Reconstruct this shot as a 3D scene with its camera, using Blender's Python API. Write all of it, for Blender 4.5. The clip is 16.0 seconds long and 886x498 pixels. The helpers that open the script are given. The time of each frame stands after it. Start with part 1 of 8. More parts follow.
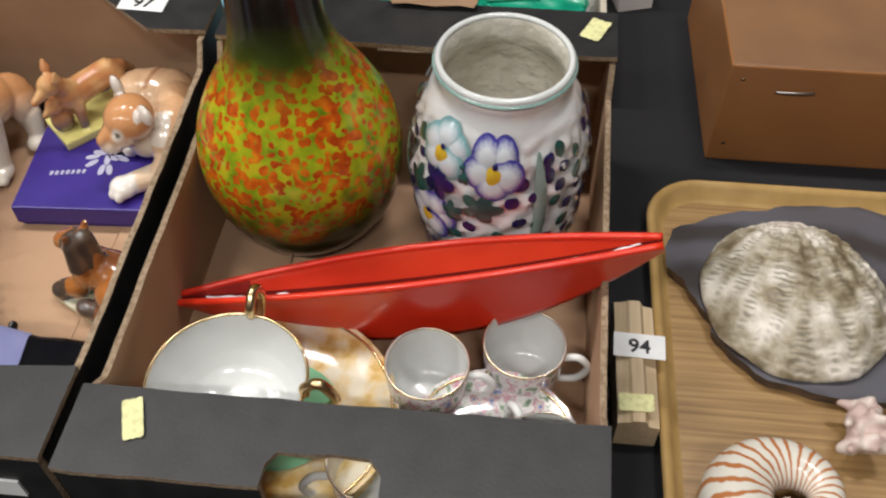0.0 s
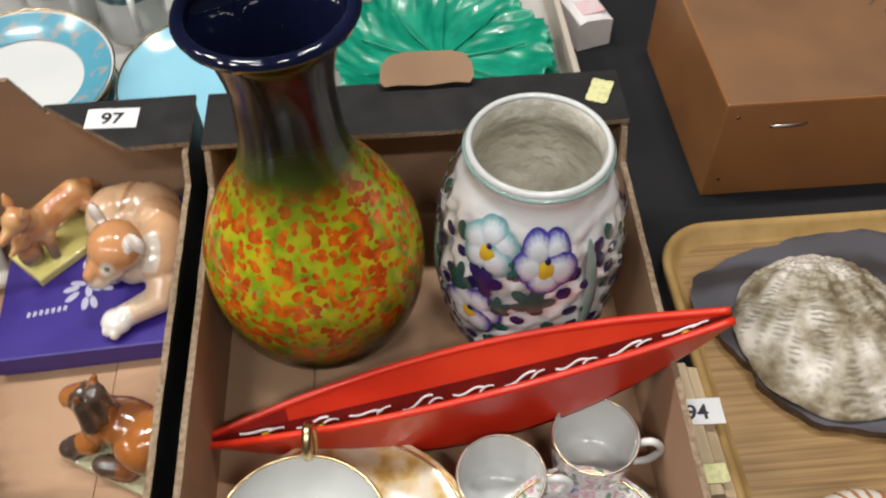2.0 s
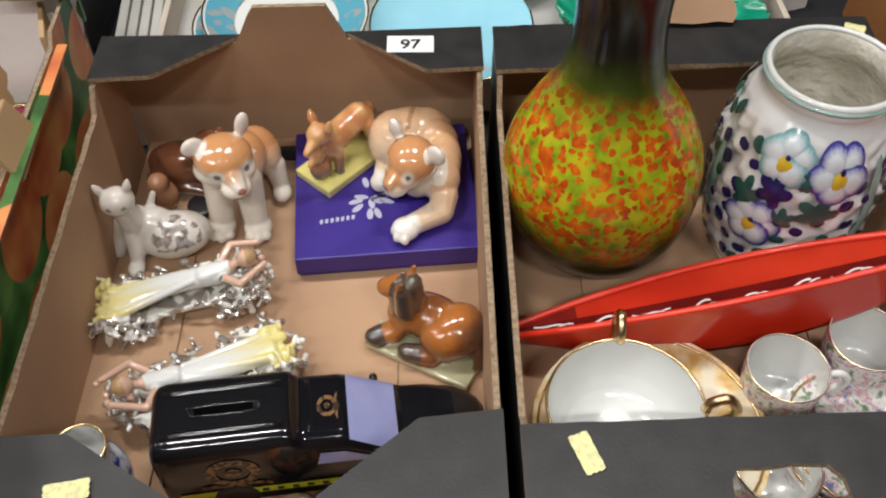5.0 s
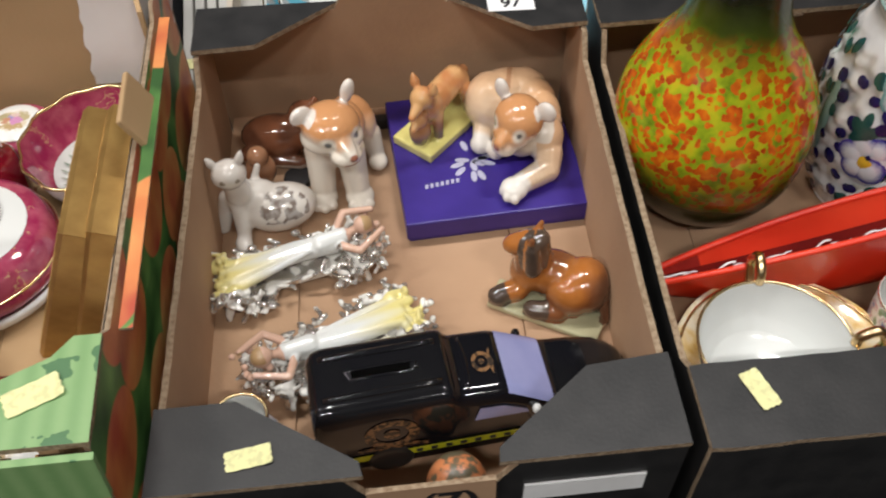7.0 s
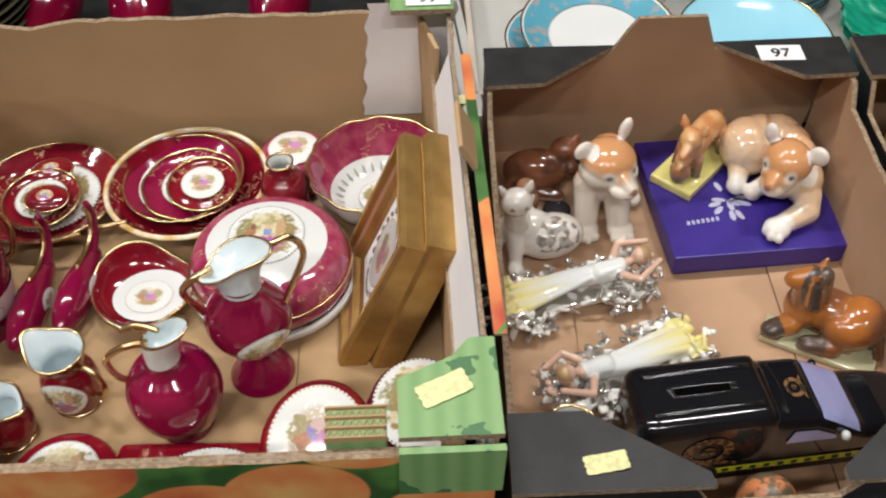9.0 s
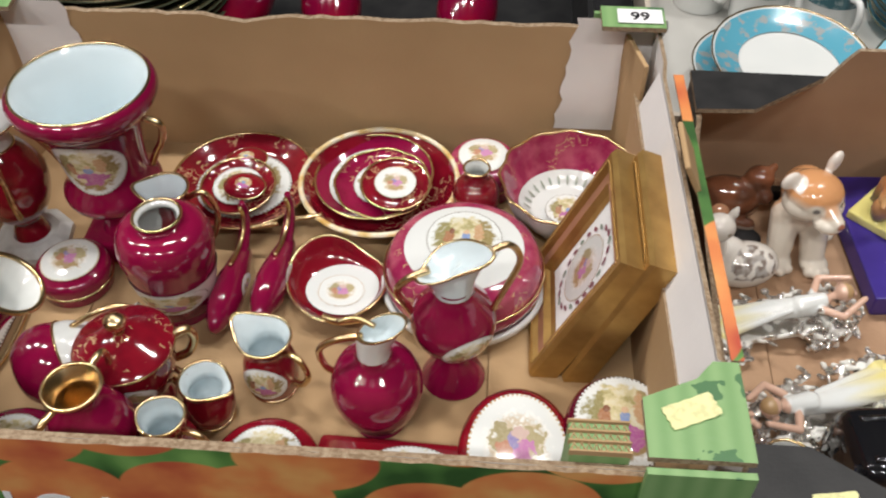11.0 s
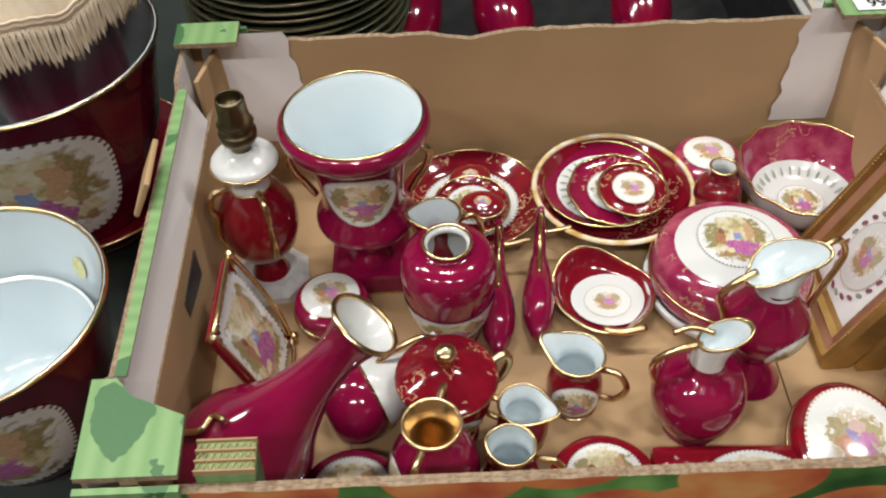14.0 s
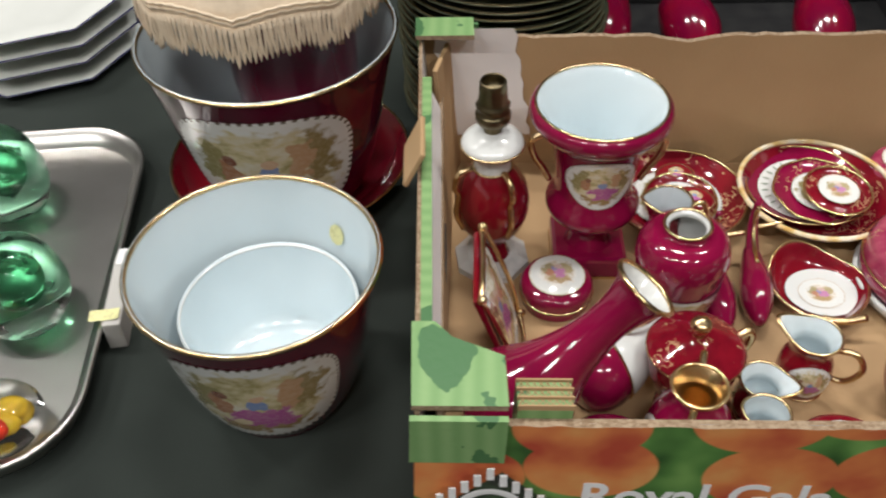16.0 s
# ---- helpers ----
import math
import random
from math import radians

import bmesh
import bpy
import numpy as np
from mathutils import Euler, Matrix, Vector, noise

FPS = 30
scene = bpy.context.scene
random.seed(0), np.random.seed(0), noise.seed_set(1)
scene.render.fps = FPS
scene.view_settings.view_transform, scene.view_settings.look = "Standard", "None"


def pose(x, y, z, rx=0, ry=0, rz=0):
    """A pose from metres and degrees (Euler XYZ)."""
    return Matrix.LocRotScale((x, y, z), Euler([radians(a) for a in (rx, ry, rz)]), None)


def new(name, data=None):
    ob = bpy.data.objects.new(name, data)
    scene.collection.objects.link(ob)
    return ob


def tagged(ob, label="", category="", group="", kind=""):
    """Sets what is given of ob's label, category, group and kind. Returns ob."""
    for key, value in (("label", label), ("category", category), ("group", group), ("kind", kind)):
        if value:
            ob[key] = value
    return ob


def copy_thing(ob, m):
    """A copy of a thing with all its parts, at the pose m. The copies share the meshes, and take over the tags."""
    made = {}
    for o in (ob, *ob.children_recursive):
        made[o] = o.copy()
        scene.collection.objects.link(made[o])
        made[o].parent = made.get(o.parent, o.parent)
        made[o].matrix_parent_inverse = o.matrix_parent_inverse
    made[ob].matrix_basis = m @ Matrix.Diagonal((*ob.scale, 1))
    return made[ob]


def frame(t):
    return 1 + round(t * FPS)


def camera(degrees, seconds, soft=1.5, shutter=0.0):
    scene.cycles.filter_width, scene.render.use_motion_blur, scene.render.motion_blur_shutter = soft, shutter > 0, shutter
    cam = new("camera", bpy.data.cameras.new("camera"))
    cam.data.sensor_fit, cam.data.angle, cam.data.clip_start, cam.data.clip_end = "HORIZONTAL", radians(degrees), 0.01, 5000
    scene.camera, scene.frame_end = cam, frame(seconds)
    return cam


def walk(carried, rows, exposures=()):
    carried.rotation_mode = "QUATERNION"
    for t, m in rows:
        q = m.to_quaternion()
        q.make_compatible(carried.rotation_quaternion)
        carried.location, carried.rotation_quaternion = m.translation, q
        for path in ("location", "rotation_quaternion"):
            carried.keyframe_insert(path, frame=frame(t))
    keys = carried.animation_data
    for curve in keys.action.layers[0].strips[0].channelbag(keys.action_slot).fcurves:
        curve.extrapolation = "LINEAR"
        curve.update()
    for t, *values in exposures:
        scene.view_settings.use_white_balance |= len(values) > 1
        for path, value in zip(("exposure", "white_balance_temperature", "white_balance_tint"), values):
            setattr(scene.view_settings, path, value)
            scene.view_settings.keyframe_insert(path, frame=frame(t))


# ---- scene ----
cam = camera(51.0, 16.0, soft=2.1, shutter=0.3)
METRES, EYE, TILT, LEAN, TURN = 1.25, 0.58, -50.5, 0.0, 5.3
ROWS = [
    (0.0, 0.0, 0.0, 0.0, -0.0, 0.0, 0.0),
    (0.5, -0.0126, 0.0135, 0.0262, 1.48, -1.32, -0.4),
    (1.0, -0.0176, 0.0307, 0.0459, 1.75, -2.55, -0.31),
    (1.5, -0.0219, 0.0422, 0.0579, 0.07, -2.82, 1.67),
    (2.0, -0.0743, 0.0335, 0.0555, -6.91, -0.28, 8.06),
    (2.5, -0.125, 0.0147, 0.0501, -12.88, 1.6, 14.49),
    (3.0, -0.158, -0.0029, 0.0382, -16.01, 2.17, 17.37),
    (3.5, -0.1984, -0.0161, 0.0173, -15.89, 2.12, 17.24),
    (4.0, -0.23, -0.0175, 0.0089, -13.79, 1.92, 14.52),
    (4.5, -0.2312, -0.0097, 0.0148, -10.13, 1.36, 10.35),
    (5.0, -0.226, -0.0006, 0.0209, -4.9, 0.26, 5.97),
    (7.5, -0.3516, 0.0109, 0.015, -7.15, -0.75, 9.4),
    (8.0, -0.3885, 0.0119, 0.0158, -6.66, -0.05, 9.17),
    (8.5, -0.4304, 0.0077, 0.0197, -5.23, 1.47, 7.54),
    (9.0, -0.4638, -0.0051, 0.0183, -4.43, 2.93, 6.31),
    (11.5, -0.5707, -0.0002, 0.0247, 0.4, 4.0, 0.97),
    (12.0, -0.6058, 0.0153, 0.0331, 0.96, 3.69, 1.78),
    (12.5, -0.635, 0.0291, 0.0414, 1.5, 3.11, 2.57),
    (13.0, -0.6624, 0.0335, 0.0473, 0.99, 2.86, 3.2),
    (13.5, -0.7012, 0.0187, 0.0518, -0.97, 3.54, 5.13),
    (14.0, -0.7371, 0.0086, 0.0446, -2.78, 3.78, 6.46),
    (14.5, -0.7684, 0.0014, 0.038, -3.44, 3.84, 6.87),
    (15.0, -0.7967, -0.0031, 0.0327, -3.1, 4.3, 6.29),
    (15.5, -0.8282, -0.0099, 0.0254, -2.27, 4.95, 5.13),
    (16.0, -0.8668, -0.0162, 0.0156, -0.89, 6.4, 3.73),
]
walk(cam, [(t, pose(0, 0, EYE, TILT, LEAN, TURN) @ pose(METRES * x, METRES * y, METRES * z, 90 + pitch, roll, yaw)) for t, x, y, z, yaw, pitch, roll in ROWS])

# ---- light ----
world = bpy.data.worlds.new("hall_air")
scene.world = world
world.use_nodes = True
world.node_tree.nodes["Background"].inputs[0].default_value = (0.8, 0.85, 0.9, 1)
world.node_tree.nodes["Background"].inputs[1].default_value = 0.25
for lx, ly in ((-3.8, -1.6), (-2.4, -1.6), (-1.0, -1.6), (0.4, -1.6), (-3.8, 1.0), (-2.4, 1.0), (-1.0, 1.0), (0.4, 1.0)):
    strip = bpy.data.lights.new("ceiling_tube_light", "AREA")
    strip.shape, strip.size, strip.size_y, strip.energy, strip.color = "RECTANGLE", 0.6, 0.14, 33.5, (1.0, 0.97, 0.94)
    new("ceiling_tube_light", strip).matrix_world = pose(lx, ly, 2.98)

# ---- materials ----


def mat(name, color=(0.8, 0.8, 0.8), rough=0.5, metal=0.0, coat=0.0, second=None, scale=30.0, low=0.35, high=0.65, bump=0.0, bump_scale=200.0, detail=4.0, squash=None, bump_dist=0.001):
    """A surface of two colours blended by noise in object space, with fine relief."""
    m = bpy.data.materials.new(name)
    m.use_nodes = True
    n, l = m.node_tree.nodes, m.node_tree.links
    b = n["Principled BSDF"]
    b.inputs["Base Color"].default_value = (*color, 1)
    b.inputs["Roughness"].default_value = rough
    b.inputs["Metallic"].default_value = metal
    b.inputs["Coat Weight"].default_value = coat
    b.inputs["Coat Roughness"].default_value = 0.04
    tc = n.new("ShaderNodeTexCoord")
    co = tc.outputs["Object"]
    if squash:
        mp = n.new("ShaderNodeMapping")
        mp.inputs["Scale"].default_value = squash
        l.new(co, mp.inputs[0])
        co = mp.outputs[0]
    if second:
        t = n.new("ShaderNodeTexNoise")
        t.inputs["Scale"].default_value, t.inputs["Detail"].default_value = scale, detail
        l.new(co, t.inputs["Vector"])
        r = n.new("ShaderNodeValToRGB")
        r.color_ramp.elements[0].position, r.color_ramp.elements[1].position = low, high
        r.color_ramp.elements[0].color, r.color_ramp.elements[1].color = (*color, 1), (*second, 1)
        l.new(t.outputs["Fac"], r.inputs[0])
        l.new(r.outputs[0], b.inputs["Base Color"])
    if bump:
        t2 = n.new("ShaderNodeTexNoise")
        t2.inputs["Scale"].default_value, t2.inputs["Detail"].default_value = bump_scale, 5
        l.new(co, t2.inputs["Vector"])
        bp = n.new("ShaderNodeBump")
        bp.inputs["Strength"].default_value, bp.inputs["Distance"].default_value = bump, bump_dist
        l.new(t2.outputs["Fac"], bp.inputs["Height"])
        l.new(bp.outputs[0], b.inputs["Normal"])
    return m


def ramp(m, stops, factor):
    """A colour ramp node fed by a socket."""
    r = m.node_tree.nodes.new("ShaderNodeValToRGB")
    e = r.color_ramp.elements
    while len(e) < len(stops):
        e.new(0.5)
    for el, (p, c) in zip(e, stops):
        el.position, el.color = p, (*c, 1)
    m.node_tree.links.new(factor, r.inputs[0])
    return r.outputs[0]


def maths(m, op, a, b=None):
    k = m.node_tree.nodes.new("ShaderNodeMath")
    k.operation = op
    for i, v in enumerate((a, b)):
        if v is None:
            continue
        if isinstance(v, (int, float)):
            k.inputs[i].default_value = v
        else:
            m.node_tree.links.new(v, k.inputs[i])
    return k.outputs[0]


def mix(m, fac, a, b):
    k = m.node_tree.nodes.new("ShaderNodeMix")
    k.data_type = "RGBA"
    for i, v in ((0, fac), (6, a), (7, b)):
        if isinstance(v, (int, float)):
            k.inputs[i].default_value = v
        elif isinstance(v, tuple):
            k.inputs[i].default_value = (*v, 1)
        else:
            m.node_tree.links.new(v, k.inputs[i])
    return k.outputs[2]


def tex(m, kind, vec, scale, detail=3.0, out="Fac"):
    k = m.node_tree.nodes.new("ShaderNodeTex" + kind)
    k.inputs["Scale"].default_value = scale
    if kind == "Noise":
        k.inputs["Detail"].default_value = detail
    if vec is not None:
        m.node_tree.links.new(vec, k.inputs["Vector"])
    return k.outputs[out]


def coords(m, which="Object"):
    return m.node_tree.nodes.new("ShaderNodeTexCoord").outputs[which]


def axis(m, vec, i):
    s = m.node_tree.nodes.new("ShaderNodeSeparateXYZ")
    m.node_tree.links.new(vec, s.inputs[0])
    return s.outputs[i]


def base(m):
    return m.node_tree.nodes["Principled BSDF"].inputs


def feed(m, socket, value):
    m.node_tree.links.new(value, base(m)[socket])


CARD = mat("brown_cardboard", (0.38, 0.228, 0.135), 0.8, second=(0.46, 0.288, 0.172), scale=9, bump=0.25, bump_scale=260)
CARD_TAN = mat("tan_cardboard", (0.4, 0.257, 0.128), 0.8, second=(0.46, 0.302, 0.156), scale=7, bump=0.25, bump_scale=260)
CARD_EDGE = mat("cut_cardboard_edge", (0.36, 0.27, 0.18), 0.9, second=(0.2, 0.13, 0.075), scale=320, bump=0.9, bump_scale=420)
CARD_DARK = mat("dark_grey_printed_cardboard", (0.0095, 0.0094, 0.0098), 0.5, second=(0.02, 0.019, 0.019), scale=45, bump=0.12, bump_scale=420)
CARD_WHITE = mat("white_card_liner", (0.72, 0.69, 0.68), 0.7, second=(0.8, 0.77, 0.75), scale=12, bump=0.2, bump_scale=150)
BLACKCLOTH = mat("black_table_cloth", (0.006, 0.0065, 0.008), 0.95, second=(0.011, 0.011, 0.013), scale=6, bump=0.5, bump_scale=900)
CLOTH = mat("dark_table_cloth", (0.014, 0.02, 0.0165), 0.95, second=(0.023, 0.031, 0.026), scale=6, bump=0.5, bump_scale=900)
PAPER = mat("white_paper_label", (0.78, 0.78, 0.78), 0.6, second=(0.84, 0.84, 0.84), scale=60)
# black without any reflection, for the shade inside a slot
VOID = mat("slot_shade_black", (0.002, 0.002, 0.002), 1.0, second=(0.003, 0.003, 0.003), scale=50)
VOID.node_tree.nodes["Principled BSDF"].inputs["Specular IOR Level"].default_value = 0.0
INK = mat("black_ink", (0.012, 0.012, 0.014), 0.5)
STICKER = mat("pale_yellow_sticker", (0.74, 0.72, 0.36), 0.6, second=(0.62, 0.6, 0.3), scale=240, low=0.5, high=0.62)
PORC = mat("white_porcelain", (0.65, 0.67, 0.655), 0.16, coat=0.3, second=(0.69, 0.7, 0.68), scale=12)
PORC_BLUE = mat("cool_white_porcelain", (0.61, 0.7, 0.735), 0.12, coat=0.5, second=(0.66, 0.74, 0.77), scale=12)
GOLD = mat("gilt", (0.66, 0.46, 0.22), 0.24, 1.0, second=(0.76, 0.58, 0.34), scale=90, bump=0.1, bump_scale=300)
MAGENTA = mat("magenta_glaze", (0.225, 0.005, 0.042), 0.1, coat=0.6, second=(0.18, 0.003, 0.036), scale=16)
CRIMSON = mat("crimson_glaze", (0.21, 0.006, 0.014), 0.1, coat=0.8, second=(0.15, 0.004, 0.014), scale=16)
WINE = mat("dark_wine_glaze", (0.11, 0.004, 0.021), 0.1, coat=0.8, second=(0.06, 0.003, 0.014), scale=12)
WOOD = mat("oak_tray_veneer", (0.39, 0.24, 0.1), 0.38, second=(0.25, 0.145, 0.055), scale=22, squash=(0.3, 14, 14), bump=0.12, bump_scale=60)
WOOD_RIM = mat("pale_varnished_rim", (0.48, 0.31, 0.12), 0.22, coat=0.5, second=(0.4, 0.25, 0.09), scale=40)
PINE = mat("bare_pine", (0.6, 0.46, 0.3), 0.65, second=(0.5, 0.37, 0.22), scale=25, squash=(8, 0.6, 8))
MAHOG = mat("worn_brown_case", (0.33, 0.14, 0.045), 0.4, second=(0.27, 0.11, 0.038), scale=8, bump=0.2, bump_scale=90)
STEEL = mat("dull_steel_tray", (0.62, 0.61, 0.58), 0.33, 1.0, second=(0.52, 0.51, 0.48), scale=10, bump=0.05, bump_scale=500)
BRASS_OLD = mat("tarnished_brass", (0.2, 0.16, 0.09), 0.36, 1.0, second=(0.12, 0.1, 0.06), scale=60)
BLACK_PL = mat("black_plastic", (0.012, 0.012, 0.013), 0.35, second=(0.02, 0.02, 0.02), scale=40)
BLUEBOX = mat("royal_blue_card", (0.03, 0.014, 0.19), 0.4, second=(0.04, 0.02, 0.23), scale=30, bump=0.05, bump_scale=400)
PRINT_SILVER = mat("pale_printed_ink", (0.5, 0.5, 0.62), 0.4, second=(0.4, 0.4, 0.55), scale=80)
RED = mat("red_glaze", (0.74, 0.04, 0.012), 0.32, coat=0.12, second=(0.66, 0.026, 0.009), scale=14)
DKRED = mat("dark_maroon_glaze", (0.09, 0.008, 0.008), 0.14, coat=0.6, second=(0.14, 0.01, 0.008), scale=40)
YELLOW = mat("yellow_enamel", (0.75, 0.5, 0.04), 0.25, second=(0.68, 0.42, 0.03), scale=100)
SKYBLUE = mat("sky_blue_glaze", (0.28, 0.6, 0.74), 0.12, coat=0.6, second=(0.32, 0.64, 0.77), scale=20)
TEALBAND = mat("teal_grey_band", (0.06, 0.15, 0.18), 0.2, coat=0.5, second=(0.26, 0.34, 0.35), scale=140, low=0.5, high=0.56)
JADE = mat("green_majolica_glaze", (0.0, 0.2, 0.115), 0.3, coat=0.3, second=(0.01, 0.3, 0.18), scale=45)
LINER = mat("grey_plastic_liner", (0.5, 0.49, 0.46), 0.55, second=(0.43, 0.42, 0.39), scale=9, bump=0.1, bump_scale=40)
VANBLACK = mat("black_van_glaze", (0.006, 0.006, 0.008), 0.09, coat=0.2, second=(0.009, 0.009, 0.01), scale=20)
VANGLASS = mat("lilac_painted_window", (0.26, 0.28, 0.52), 0.14, coat=0.5, second=(0.3, 0.32, 0.56), scale=40)
LIME = mat("yellow_green_stripe", (0.5, 0.52, 0.03), 0.2, second=(0.44, 0.46, 0.02), scale=150)
BADGE = mat("bronze_printed_badge", (0.2, 0.1, 0.04), 0.25, second=(0.03, 0.018, 0.01), scale=260, low=0.45, high=0.55)
CREAM = mat("cream_fringe", (0.72, 0.6, 0.45), 0.9, second=(0.64, 0.52, 0.38), scale=120, bump=0.4, bump_scale=900)
PURPLE = mat("deep_purple_enamel", (0.018, 0.014, 0.12), 0.2, coat=0.3, second=(0.012, 0.012, 0.06), scale=120)
LEAF = mat("dark_green_enamel", (0.012, 0.07, 0.07), 0.15, coat=0.6, second=(0.03, 0.11, 0.09), scale=120)
SAGE = mat("sage_green_enamel", (0.22, 0.36, 0.33), 0.15, coat=0.6, second=(0.3, 0.42, 0.38), scale=60)
NAVY = mat("navy_glass", (0.004, 0.006, 0.02), 0.06, coat=0.6, second=(0.008, 0.01, 0.035), scale=10)
PINKMARBLE = mat("pale_marble", (0.62, 0.62, 0.6), 0.25, second=(0.42, 0.42, 0.42), scale=40, low=0.5, high=0.7)
RUBY = mat("ruby_glass", (0.14, 0.002, 0.025), 0.12, coat=0.5, second=(0.2, 0.002, 0.02), scale=30)
OLIVE = mat("dark_green_plate_edge", (0.06, 0.07, 0.045), 0.2, coat=0.5, second=(0.1, 0.1, 0.06), scale=50)

GILT_MAGENTA = mat("magenta_glaze_with_gilding", (0.24, 0.004, 0.06), 0.1, coat=0.6)
GILT_CRIMSON = mat("crimson_glaze_with_gilding", (0.2, 0.006, 0.016), 0.1, coat=0.6)
ROSE = mat("rose_lustre_glaze", (0.33, 0.03, 0.085), 0.1, coat=0.6)
for m, c, d, th in ((GILT_MAGENTA, (0.23, 0.005, 0.045), (0.18, 0.004, 0.034), 0.54), (GILT_CRIMSON, (0.2, 0.006, 0.016), (0.14, 0.004, 0.012), 0.56), (ROSE, (0.27, 0.018, 0.07), (0.4, 0.08, 0.13), 0.6)):
    o = coords(m)
    spots = maths(m, "LESS_THAN", maths(m, "ABSOLUTE", maths(m, "SUBTRACT", tex(m, "Noise", o, 150, 2), 0.5)), 0.022)
    area = maths(m, "GREATER_THAN", tex(m, "Noise", o, 40, 2), th)
    g = maths(m, "MULTIPLY", spots, area)
    ground = ramp(m, ((0.4, c), (0.65, d)), tex(m, "Noise", o, 60, 4))
    feed(m, "Base Color", mix(m, g, ground, (0.72, 0.46, 0.26)))
    feed(m, "Metallic", maths(m, "MULTIPLY", g, 0.35))

# painted medallions: a soft-edged garden in plain shapes on a white ground, dotted at the border
MEDAL = mat("painted_medallion", (0.8, 0.8, 0.78), 0.14, coat=0.6)
FLORAL = mat("painted_posy_medallion", (0.8, 0.8, 0.78), 0.14, coat=0.6)


def blot(m, uv, wob, cx, cy, rx, ry, under, colour, soft=0.12):
    """A soft painted oval laid over a colour."""
    mp = m.node_tree.nodes.new("ShaderNodeMapping")
    mp.inputs["Location"].default_value = (-cx / rx, -cy / ry, 0)
    mp.inputs["Scale"].default_value = (1 / rx, 1 / ry, 1)
    m.node_tree.links.new(uv, mp.inputs[0])
    ln = m.node_tree.nodes.new("ShaderNodeVectorMath")
    ln.operation = "LENGTH"
    m.node_tree.links.new(mp.outputs[0], ln.inputs[0])
    d = maths(m, "ADD", ln.outputs["Value"], wob)
    return mix(m, ramp(m, ((1 - soft, (1, 1, 1)), (1.0, (0, 0, 0))), d), under, colour)


GARDEN = ((-0.62, 0.2, 0.3, 0.5, (0.27, 0.24, 0.1)), (0.62, 0.3, 0.32, 0.5, (0.28, 0.22, 0.09)), (0.0, -0.62, 0.8, 0.22, (0.3, 0.2, 0.08)), (0.36, 0.2, 0.14, 0.36, (0.5, 0.31, 0.17)), (0.02, -0.34, 0.42, 0.27, (0.4, 0.1, 0.3)), (-0.4, -0.02, 0.14, 0.26, (0.36, 0.17, 0.09)), (-0.33, 0.22, 0.08, 0.09, (0.2, 0.08, 0.05)), (0.03, 0.02, 0.12, 0.13, (0.2, 0.28, 0.5)), (0.04, 0.19, 0.08, 0.08, (0.6, 0.4, 0.26)), (-0.22, -0.44, 0.12, 0.1, (0.66, 0.56, 0.36)))
POSY = ((-0.26, 0.14, 0.24, 0.24, (0.36, 0.31, 0.17)), (0.26, 0.14, 0.22, 0.24, (0.42, 0.36, 0.2)), (0.02, -0.28, 0.36, 0.16, (0.42, 0.3, 0.15)), (0.06, -0.04, 0.22, 0.2, (0.52, 0.22, 0.42)), (-0.08, 0.1, 0.12, 0.13, (0.28, 0.24, 0.46)), (-0.22, -0.04, 0.13, 0.16, (0.46, 0.22, 0.14)), (0.04, 0.22, 0.14, 0.1, (0.6, 0.44, 0.4)))
